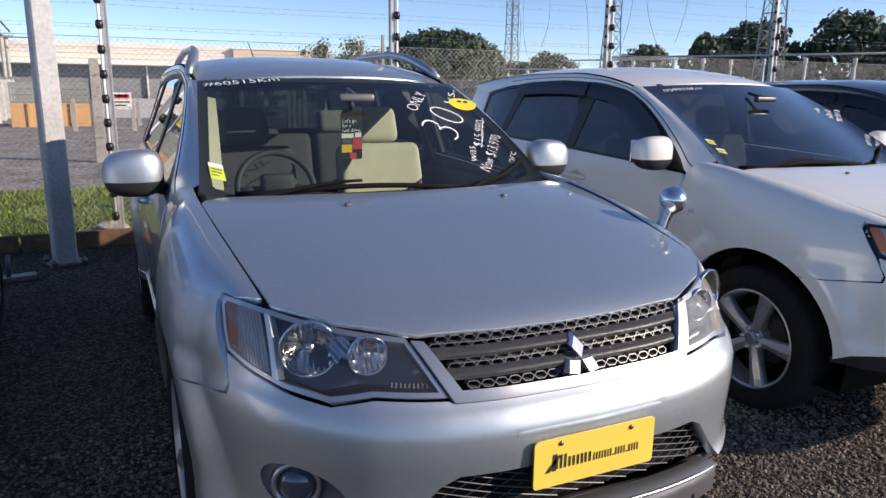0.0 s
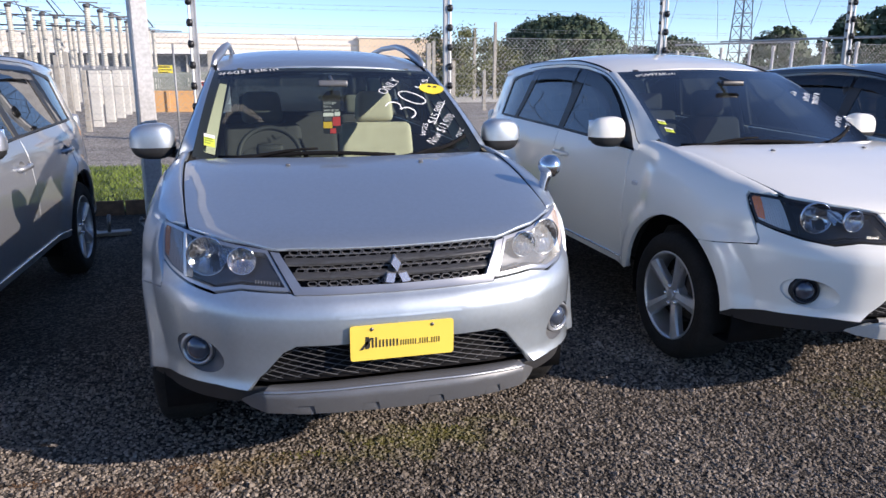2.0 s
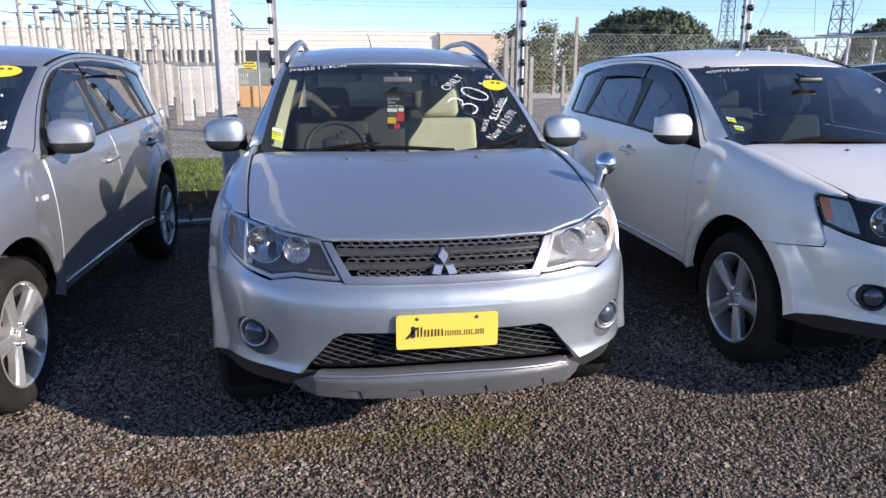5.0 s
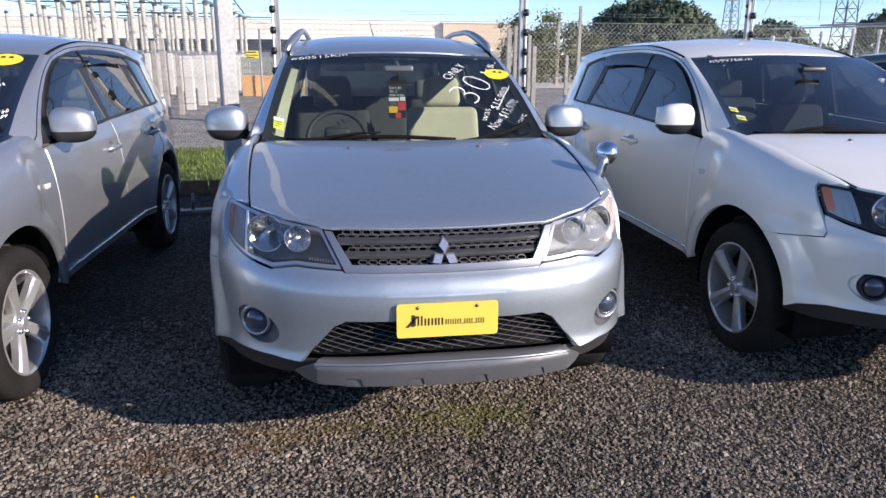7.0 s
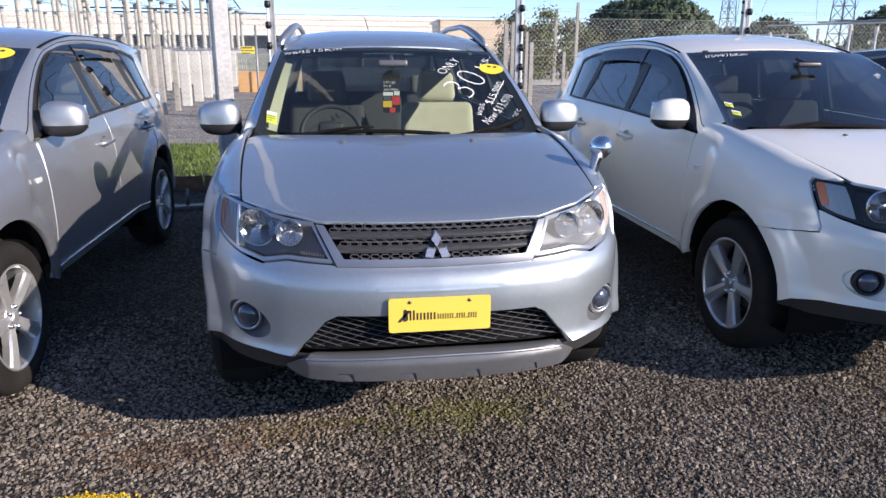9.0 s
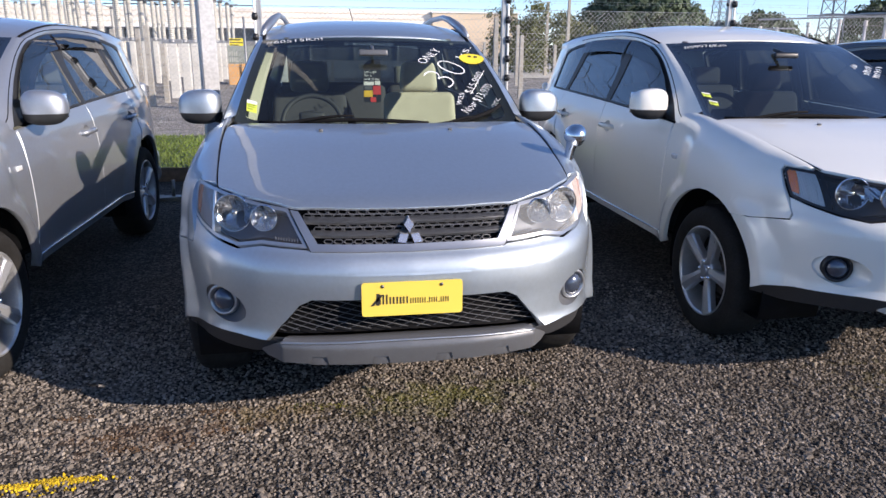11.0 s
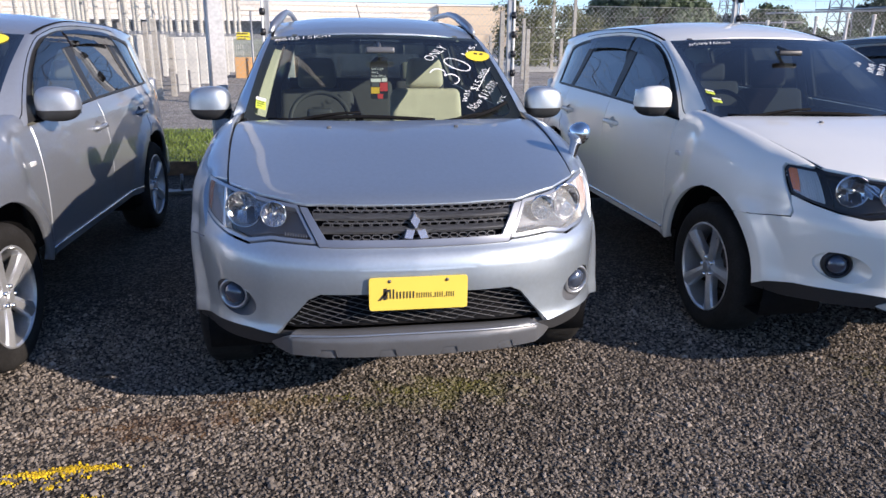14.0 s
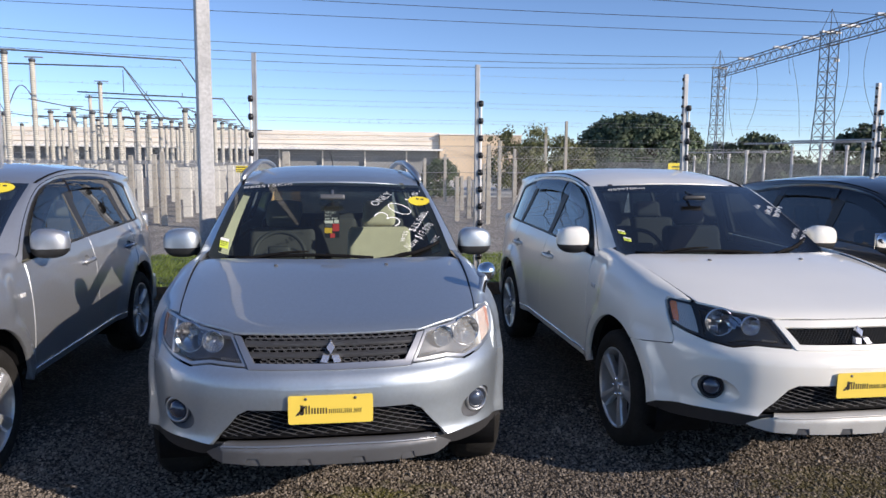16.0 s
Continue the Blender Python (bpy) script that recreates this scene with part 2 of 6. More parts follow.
def add_grid(bm, f, us, vs, flip=False):
    g = [[bm.verts.new(f(u, v)) for v in vs] for u in us]
    for i in range(len(us) - 1):
        for j in range(len(vs) - 1):
            q = (g[i][j], g[i + 1][j], g[i + 1][j + 1], g[i][j + 1])
            bm.faces.new(q[::-1] if flip else q)
    return g


def span(a, b, n):
    return [a + (b - a) * i / n for i in range(n + 1)]


def smooth_keys(keys):
    """A monotone cubic through (a, b) keys, straight beyond its ends."""
    xs = [k[0] for k in keys]
    ys = [k[1] for k in keys]
    n = len(xs)
    d = [(ys[i + 1] - ys[i]) / (xs[i + 1] - xs[i]) for i in range(n - 1)]
    g = [d[0]] + [0 if d[i - 1] * d[i] <= 0 else 2 * d[i - 1] * d[i] / (d[i - 1] + d[i]) for i in range(1, n - 1)] + [d[-1]]
    def f(x):
        if x <= xs[0]:
            return ys[0] + g[0] * (x - xs[0])
        if x >= xs[-1]:
            return ys[-1] + g[-1] * (x - xs[-1])
        i = max(j for j in range(n - 1) if xs[j] <= x)
        h = xs[i + 1] - xs[i]
        t = (x - xs[i]) / h
        return (2 * t**3 - 3 * t * t + 1) * ys[i] + (t**3 - 2 * t * t + t) * h * g[i] + (3 * t * t - 2 * t**3) * ys[i + 1] + (t**3 - t * t) * h * g[i + 1]
    return f


def rounded(points, r, n=4, closed=True):
    """The outline of a polygon whose corners are rounded; r: one radius or one a corner."""
    out = []
    k = len(points)
    for i, p in enumerate(points):
        p = Vector(p)
        ri = r[i] if isinstance(r, (list, tuple)) else r
        a, b = Vector(points[i - 1]) - p, Vector(points[(i + 1) % k]) - p
        ri = min(ri, a.length * 0.45, b.length * 0.45)
        if ri <= 0:
            out.append(tuple(p))
            continue
        s, e = p + a.normalized() * ri, p + b.normalized() * ri
        for j in range(n + 1):
            t = j / n
            out.append(tuple((1 - t)**2 * s + 2 * t * (1 - t) * p + t * t * e))
    return out


def inset(outline, d):
    """A closed outline moved inwards by d (outwards: minus)."""
    k = len(outline)
    area = sum(outline[i - 1][0] * outline[i][1] - outline[i][0] * outline[i - 1][1] for i in range(k))
    s = 1 if area > 0 else -1
    out = []
    for i in range(k):
        a, p, b = Vector(outline[i - 1]), Vector(outline[i]), Vector(outline[(i + 1) % k])
        n1, n2 = Vector((-(p - a).y, (p - a).x)), Vector((-(b - p).y, (b - p).x))
        if n1.length < 1e-9 or n2.length < 1e-9:
            out.append(tuple(p))
            continue
        n1.normalize(), n2.normalize()
        m = n1 + n2
        m = m / max(m.length_squared / 2, 0.5)
        out.append(tuple(p + s * d * m))
    return out


def panel(name, outline, surface, mat, parent, holes=(), step=0.05, thick=0.02, away=(0, 0, 0), label="", mirrored=False):
    """A sheet cut to an outline in a surface's own two coordinates, with returned edges.
    surface(a, b) gives the place; away: a point inside the body, from which the sheet faces outwards."""
    bm = bmesh.new()
    edges = []
    for loop in (outline, *holes):
        vs = [bm.verts.new((p[0], p[1], 0)) for p in loop]
        edges += [bm.edges.new((vs[i - 1], vs[i])) for i in range(len(vs))]
    bmesh.ops.triangle_fill(bm, use_beauty=True, use_dissolve=False, edges=edges, normal=(0, 0, 1))
    for k in (0, 1):
        lo, hi = min(p[k] for p in outline), max(p[k] for p in outline)
        n = int((hi - lo) / step)
        for i in range(1, n + 1):
            c = [0, 0, 0]
            c[k] = lo + (hi - lo) * i / (n + 1)
            d = [0, 0, 0]
            d[k] = 1
            bmesh.ops.bisect_plane(bm, geom=bm.verts[:] + bm.edges[:] + bm.faces[:], plane_co=c, plane_no=d, dist=1e-5)
    bmesh.ops.remove_doubles(bm, verts=bm.verts, dist=2e-5)
    e = 2e-3
    away = Vector(away)
    normals = {}
    flips = 0
    sgn = -1 if mirrored else 1
    def put(a, b):
        p = Vector(surface(a, b))
        return Vector((sgn * p.x, p.y, p.z))
    places = {}
    for v in bm.verts:
        a, b = v.co.x, v.co.y
        p = put(a, b)
        n = (put(a + e, b) - put(a - e, b)).cross(put(a, b + e) - put(a, b - e))
        n.normalize()
        if n.dot(p - away) < 0:
            n.negate()
        places[v], normals[v] = p, n
    for v, p in places.items():
        v.co = p
    for f in bm.faces:
        f.normal_update()
        if f.normal.dot(normals[f.verts[0]]) < 0:
            f.normal_flip()
    rim = [x for x in bm.edges if len(x.link_faces) == 1]
    inner, outer = {}, {}
    for x in rim:
        for v in x.verts:
            if v not in inner:
                outer[v] = bm.verts.new(v.co)
                inner[v] = bm.verts.new(v.co - normals[v] * thick)
    sums = {}
    for x in rim:
        f = x.link_faces[0]
        loop = next(l for l in f.loops if l.edge == x)
        a, b = loop.vert, loop.link_loop_next.vert
        q = bm.faces.new((outer[b], outer[a], inner[a], inner[b]))
        q.normal_update()
        for v in (a, b):
            sums[v] = sums.get(v, Vector((0, 0, 0))) + q.normal
    for v, n in sums.items():
        n = n.normalized() if n.length > 1e-6 else normals[v]
        normals[inner[v]] = n
        normals[outer[v]] = (n + normals[v]).normalized()
    bm.verts.index_update()
    bm.verts.ensure_lookup_table()
    return part(name, bm, mat, parent, label, True, [tuple(normals[v]) for v in bm.verts])


# ---- the car: one body, used for every car of this make in the row ----
# x to the side, y backwards from the nose, z up
PLAN = [(0, 0), (.2, .006), (.36, .03), (.52, .085), (.633, .165), (.72, .258), (.793, .385), (.845, .52), (.872, .66), (.884, .80), (.89, .95)]
ARC = [0.0]
for (pa, pb), (pc, pd) in zip(PLAN, PLAN[1:]):
    ARC.append(ARC[-1] + math.hypot(pc - pa, pd - pb))
plan_x = smooth_keys([(s, p[0]) for s, p in zip(ARC, PLAN)])
plan_y = smooth_keys([(s, p[1]) for s, p in zip(ARC, PLAN)])
plan_y_at = smooth_keys(PLAN)
plan_x_at = smooth_keys([(b, a) for a, b in PLAN[3:]] + [(1.05, .89)])
setback = smooth_keys([(.2, .16), (.30, .06), (.38, .02), (.46, .03), (.52, .05), (.6, .047), (.70, .04), (.745, .042), (.78, .058), (.815, .092), (.88, .132), (.95, .185), (1.0, .24)])
HUB_F, HUB_R, HUB_Z, ARCH = 1.03, 3.70, 0.352, 0.445


def step01(t):
    t = min(1, max(0, t))
    return t * t * (3 - 2 * t)


def arch_flare(y, z):
    """How far the body swells out round the wheels."""
    x = 0.0
    for h in (HUB_F, HUB_R):
        r = math.hypot(y - h, z - HUB_Z)
        x += 0.036 * (1 - step01((max(r, ARCH) - ARCH - .04) / .11))
    return x * step01((z - .15) / .15)


def front_at(off=0.0):
    def f(u, z):
        s = 1 if u >= 0 else -1
        a = abs(u)
        y = plan_y(a) + setback(z)
        return (s * (plan_x(a) + arch_flare(y, z)), y + off, z)
    return f


def u_at(y):
    """The way along the nose's plan curve at which it reaches y."""
    lo, hi = 0.0, 2.0
    for _ in range(40):
        mid = (lo + hi) / 2
        lo, hi = (mid, hi) if plan_y(mid) < y else (lo, mid)
    return lo


side_x = smooth_keys([(.24, .83), (.36, .862), (.5, .880), (.7, .890), (.82, .888), (.93, .878), (1.0, .868), (1.06, .852), (1.12, .828), (1.3, .755), (1.45, .70), (1.55, .66), (1.62, .62)])


def side_at(off=0.0):
    def f(y, z):
        x = side_x(z) - 0.16 * max(0, y - 3.7)**2
        if y < 1.05:
            x += plan_x_at(y - min(.16, setback(max(.45, z)))) - .89
        x += arch_flare(y, z)
        return (x + off, y, z)
    return f


seam_x = smooth_keys([(.40, .68), (.46, .70), (.7, .724), (1.0, .746), (1.3, .757), (1.5, .75)])
seam_z = smooth_keys([(.40, .968), (.46, .984), (.55, 1.010), (.7, 1.042), (.85, 1.072), (1.05, 1.104), (1.26, 1.131), (1.5, 1.148), (1.7, 1.156)])
hood_z = smooth_keys([(.15, .91), (.185, .934), (.215, .953), (.27, .975), (.4, 1.006), (.6, 1.047), (.8, 1.086), (1.0, 1.117), (1.2, 1.137), (1.4, 1.143)])
FEND = 0.80


def fender_at(y, b):
    """Below FEND b is the height on the flank, above it runs over the shoulder to the bonnet's edge."""
    s = side_at()
    if b <= FEND:
        return s(y, b)
    x0, xs, zs = s(y, FEND)[0], seam_x(y), seam_z(y)
    t = min(1.08, (b - FEND) / 0.30) * math.pi / 2
    return (xs + (x0 - xs) * math.cos(t)**0.85 if t < math.pi / 2 else xs, y, FEND + (zs - FEND) * math.sin(min(t, math.pi / 2)))


def hood_at(x, y):
    a = abs(x)
    z = hood_z(y - 0.5 * plan_y_at(min(a, .74))) - 0.009 * (a / .72)**8 * step01((y - .5) / .9)
    crease = 0.0015 * step01((0.52 - 0.10 * (1.4 - y) - a) / 0.12) * step01((y - .3) / .5)
    return (x, y, z + crease)


def screen_at(off=0.0):
    def f(a, w):
        q = a * a
        h = 0.738 + (0.632 - 0.738) * w
        bow = math.sin(math.pi * min(1, max(0, w)))
        y = (1.30 + .155 * q) * (1 - w) + (2.14 + .10 * q) * w - 0.012 * bow
        z = (1.07 + .068 * q**4) * (1 - w) + (1.552 - .018 * q) * w + 0.02 * bow
        return (a * h, y + 0.5 * off, z - 0.87 * off)
    return f


def scaled(surface, ka, kb):
    return lambda a, b: surface(a / ka, b / kb)


roof_top = smooth_keys([(2.10, 1.545), (2.16, 1.562), (2.3, 1.598), (2.6, 1.642), (2.9, 1.664), (3.4, 1.660), (4.0, 1.625), (4.45, 1.565)])


def roof_at(x, y):
    q = min(1.1, abs(x) / .645)
    return (x, y, roof_top(y - .10 * q * q * step01((2.9 - y) / .7)) - 0.055 * q**3)


def mirror_outline(half):
    """A closed outline from the half with first coordinate >= 0, given from top centre to bottom centre."""
    return half + [(-a, b) for a, b in reversed(half) if a > 1e-6]


LAMP = [(.925, .992), (.85, .990), (.763, .984), (.597, .965), (.46, .950), (.432, .947), (.360, .820), (.451, .823), (.536, .826), (.645, .807), (.76, .820), (.88, .845), (.955, .868), (.958, .92), (.948, .975)]
INTAKE = mirror_outline([(0, .643), (.355, .641), (.40, .620), (.46, .550), (.505, .500), (.46, .505), (.25, .516), (0, .518)])


def honeycomb(parent):
    """The three bands of six-sided cells of the grille."""
    bm = bmesh.new()
    f = front_at(0.018)
    w, h, t = 0.036, 0.0165, 0.0019
    for z0, rows in ((.917, 2), (.876, 2), (.837, 1)):
        for r in range(rows):
            z = z0 + r * h * 0.86
            n = int((.318 + (z - .838) * .62) / w)
            for k in range(-n, n + 1):
                u = k * w + (w / 2 if r % 2 else 0)
                outer, inner, back = [], [], []
                for du, dz in ((-.5, 0), (-.28, .5), (.28, .5), (.5, 0), (.28, -.5), (-.28, -.5)):
                    p = Vector(f(u + du * w, z + dz * h))
                    q = Vector(f(u + du * (w - 2 * t), z + dz * (h - 2 * t)))
                    outer.append(bm.verts.new(p))
                    inner.append(bm.verts.new(q))
                    back.append(bm.verts.new(q + Vector((0, .018, 0))))
                for i in range(6):
                    j = (i + 1) % 6
                    bm.faces.new((outer[i], outer[j], inner[j], inner[i]))
                    bm.faces.new((inner[i], inner[j], back[j], back[i]))
    bmesh.ops.recalc_face_normals(bm, faces=bm.faces)
    tagged(part("honeycomb_mesh", bm, GRILLE_GREY, parent, "grey plastic honeycomb cell mesh", smooth=False), kind="stuff")


def emblem(parent):
    """Three diamonds that meet in a point."""
    for turn in (0, 120, 240):
        bm = bmesh.new()
        c = Vector((0, 0, 0.866))
        pts = [(0, .002), (.0165, .028), (0, .054), (-.0165, .028)]
        rot = Matrix.Rotation(radians(turn), 3, 'Y')
        lo, hi = [], []
        for k, (x, z) in enumerate(pts):
            p = c + rot @ Vector((x * 1.2, 0, z * 1.04))
            y = setback(p.z) - 0.004 + plan_y_at(abs(p.x))
            lo.append(bm.verts.new((p.x, y + .012, p.z)))
            m = c + rot @ Vector((x * 1.05, 0, .028 + (z - .028) * .88))
            hi.append(bm.verts.new((m.x, y - .008, m.z)))
        bm.faces.new(hi)
        for i in range(4):
            bm.faces.new((lo[i], lo[(i + 1) % 4], hi[(i + 1) % 4], hi[i]))
        bmesh.ops.recalc_face_normals(bm, faces=bm.faces)
        part("emblem_diamond", bm, EMBLEM, parent, "chrome diamond badge", smooth=False)


def intake_mesh(parent):
    bm = bmesh.new()
    f = front_at(0.03)
    poly = inset(INTAKE, 0.004)
    def inside(a, b):
        hit = False
        for i in range(len(poly)):
            (x1, y1), (x2, y2) = poly[i - 1], poly[i]
            if (y1 > b) != (y2 > b) and a < (x2 - x1) * (b - y1) / (y2 - y1) + x1:
                hit = not hit
        return hit
    for s, pitch, fat in ((-.27, .072, .0017), (.55, .062, .0009)):
        for k in range(-26, 27):
            run = []
            for i in range(0, 101):
                u = -.52 + 1.04 * i / 100
                z = .58 + s * (u - k * pitch)
                if .49 < z < .65 and inside(u, z):
                    run.append(f(u, z))
                else:
                    if len(run) > 1:
                        add_tube(bm, run[::2] + ([run[-1]] if len(run) % 2 == 0 else []), fat, 4)
                    run = []
            if len(run) > 1:
                add_tube(bm, run, fat, 4)
    part("intake_mesh", bm, MESH_GREY, parent, "fine diamond mesh", smooth=False)


def headlamp(car, s, pale):
    """One headlamp: housing, bowls, bulbs, indicator, bright rim and clear cover."""
    m = s < 0
    in_ = (0, 1.2, .85)
    unit = empty("headlamp")
    unit.parent = car
    unit["label"] = "clear headlamp with chrome bowls"
    panel("housing", inset(LAMP, .004), front_at(.075), LAMP_BACK if pale else LAMP_DARK, unit, step=.04, thick=.05, away=in_, mirrored=m)
    panel("bright_rim", inset(LAMP, .0025), front_at(-.001), SATIN if pale else LAMP_DARK, unit, holes=[inset(LAMP, .013)], step=.03, thick=.05, away=in_, mirrored=m)
    panel("lamp_cover", inset(LAMP, .010), front_at(.004), LENS, unit, step=.03, thick=.002, away=in_, mirrored=m)
    panel("divider", [(.772, .972), (.787, .973), (.794, .838), (.779, .838)], front_at(-.003), CLEAR_LENS, unit, step=.03, thick=.03, away=in_, mirrored=m)
    panel("indicator", [(.80, .973), (.915, .979), (.938, .965), (.946, .92), (.943, .877), (.88, .856), (.80, .845)], lambda u, z: front_at(.011 + .003 * math.sin(u * 6.283 / .011))(u, z), PALE_AMBER if pale else REFLECTOR, unit, step=.003, thick=.01, away=in_, mirrored=m)
    panel("indicator_lens", [(.884, .978), (.915, .979), (.938, .965), (.946, .92), (.944, .889), (.904, .880)], front_at(.0065), TINTED_PINK, unit, step=.03, thick=.006, away=in_, mirrored=m)
    for u, z, r in ((.672, .909, .067), (.526, .906, .046)):
        x, y, z = front_at(.012)(u, z)
        yaw = 0.28 if r > .05 else 0.12
        mm = Matrix.Translation((s * x, y, z)) @ Matrix.Rotation(s * yaw, 4, 'Z')
        bm = bmesh.new()
        add_turned(bm, [(r * 1.06, .012), (r * 1.08, .0), (r * 1.02, -.003), (r * .985, .004)], 32, 'Y', mm)
        fan = []
        for i in range(9):
            k = .985 - .80 * i / 8
            fan.append([bm.verts.new(mm @ Vector((r * k * math.cos(t), .004 + .05 * (1 - k)**.7 + (.0042 * math.sin(r * k * math.cos(t) * 6.283 / .0125) if i else 0), r * k * math.sin(t)))) for t in (2 * math.pi * j / 72 for j in range(72))])
        for x0, x1 in zip(fan, fan[1:]):
            for j in range(72):
                bm.faces.new((x0[j], x0[(j + 1) % 72], x1[(j + 1) % 72], x1[j]))
        part("reflector_bowl", bm, REFLECTOR, unit)
        bm = bmesh.new()
        add_turned(bm, [(.001, .006), (r * .17, .008), (r * .22, .02), (r * .22, .07)], 16, 'Y', mm)
        part("bulb_cap", bm, CHROME, unit)
    panel("bowl_bridge", [(.618, .950), (.585, .940), (.562, .945), (.566, .888), (.588, .898), (.612, .880)], lambda u, z: front_at(.020 + .006 * math.sin((u - z) * 160))(u, z), REFLECTOR, unit, step=.008, thick=.01, away=in_, mirrored=m)
    bm = bmesh.new()
    for k in range(9):
        u = .40 + k * .010
        p = front_at(.03)(u, .838 + .0006 * k)
        add_box(bm, (s * p[0], p[1], p[2]), (.004, .01, .012))
    part("marker_ribs", bm, REFLECTOR, unit, smooth=False)
    return unit


def wheel(car, s, y):
    """An alloy wheel with five broad spokes on its tyre."""
    w = empty("wheel")
    w.parent = car
    w["label"] = "five-spoke alloy wheel with a dusty tyre"
    X = 0.90
    m = Matrix.Translation((0, y, HUB_Z))
    def put(x):
        return s * (X - x)
    bm = bmesh.new()
    prof = [(.236, .012), (.252, .0), (.275, -.006), (.305, -.006), (.33, .004), (.345, .022), (.351, .05), (.352, .11), (.352, .16), (.345, .2), (.33, .218), (.27, .222), (.236, .21)]
    rings = add_turned(bm, [(r, put(x)) for r, x in prof], 96, 'X', m)
    for ring, lag in ((rings[6], 0), (rings[7], 1), (rings[8], 2), (rings[9], 3)):
        for k, v in enumerate(ring):
            if (k + lag) % 3 == 0:
                c = Vector((v.co.x, y, HUB_Z))
                v.co = c + (v.co - c) * .972
    bmesh.ops.recalc_face_normals(bm, faces=bm.faces)
    part("tyre", bm, RUBBER, w)
    bm = bmesh.new()
    add_turned(bm, [(.243, put(.012)), (.243, put(.004)), (.236, put(.002)), (.228, put(.012)), (.222, put(.06)), (.215, put(.2))], 48, 'X', m)
    for k in range(5):
        a = 2 * math.pi * k / 5 + math.pi / 2
        rot = Matrix.Rotation(a, 3, 'X')
        rows = []
        for r, half, x in ((.035, .025, .030), (.075, .028, .022), (.13, .031, .015), (.19, .037, .011), (.234, .047, .008)):
            ring = []
            for dy, dx in ((-1, .016), (-.86, .004), (0, -.007), (.86, .004), (1, .016), (.8, .05), (-.8, .05)):
                ring.append(bm.verts.new(m @ (rot @ Vector((put(x + dx), dy * half, r)))))
            rows.append(ring)
        for p, q in zip(rows, rows[1:]):
            for i in range(7):
                bm.faces.new((p[i], p[(i + 1) % 7], q[(i + 1) % 7], q[i]))
    add_turned(bm, [(.001, put(.012)), (.026, put(.013)), (.030, put(.018)), (.030, put(.03)), (.062, put(.03)), (.066, put(.036)), (.066, put(.09))], 32, 'X', m)
    bmesh.ops.recalc_face_normals(bm, faces=bm.faces)
    rim = part("rim", bm, ALLOY, w)
    rim.data.set_sharp_from_angle(angle=radians(28))
    for k in range(5):
        a = 2 * math.pi * (k + .5) / 5 + math.pi / 2
        bm = bmesh.new()
        c = m @ (Matrix.Rotation(a, 3, 'X') @ Vector((0, 0, .05)))
        add_turned(bm, [(.001, put(.012)), (.009, put(.013)), (.011, put(.03))], 8, 'X', Matrix.Translation((0, c.y, c.z)))
        part("wheel_nut", bm, CHROME, w)
    bm = bmesh.new()
    add_tube(bm, [(put(.045), y - .085, HUB_Z + .185), (put(.012), y - .082, HUB_Z + .180)], .006, 6)
    part("tyre_valve", bm, BLACK_TRIM, w)
    bm = bmesh.new()
    add_turned(bm, [(.001, put(.085)), (.15, put(.085)), (.152, put(.09)), (.152, put(.105))], 32, 'X', m)
    part("brake_disc", bm, DISC_DARK, w)
    bm = bmesh.new()
    add_turned(bm, [(.001, put(.12)), (.225, put(.12)), (.225, put(.13))], 24, 'X', m)
    part("brake_shield", bm, DARK, w)


def seat(car, x, y, fabric, head_fabric, headrest_gap=0.015):
    s = empty("seat")
    s.parent = car
    bm = bmesh.new()
    add_box(bm, (x, y - .20, .72), (.50, .52, .16), .05, seg=3)
    part("cushion", bm, fabric, s)
    bm = bmesh.new()
    vs = add_box(bm, (0, 0, .255), (.51, .13, .55), .055, seg=4)
    for v in vs:
        k = step01((v.co.z - .3) / .3)
        v.co.x *= 1 - .10 * k
        v.co.y += .02 * (abs(v.co.x) / .24)**2 * -1
    bmesh.ops.transform(bm, matrix=Matrix.Translation((x, y + .02, .68)) @ Matrix.Rotation(radians(-14), 4, 'X'), verts=bm.verts)
    part("seat_back", bm, fabric, s)
    bm = bmesh.new()
    vs = add_box(bm, (0, 0, 0), (.255, .11, .20), .05, seg=4)
    for v in vs:
        v.co.x *= 1 - .25 * max(0, v.co.z / .085) * .5
    bmesh.ops.transform(bm, matrix=Matrix.Translation((x, y + .17, 1.195 + .09 + headrest_gap)) @ Matrix.Rotation(radians(-10), 4, 'X'), verts=bm.verts)
    part("headrest", bm, head_fabric, s)
    for d in (-.05, .05):
        bm = bmesh.new()
        add_tube(bm, [(x + d, y + .14, 1.18), (x + d, y + .165, 1.30)], .006, 6)
        part("headrest_post", bm, CHROME, s)


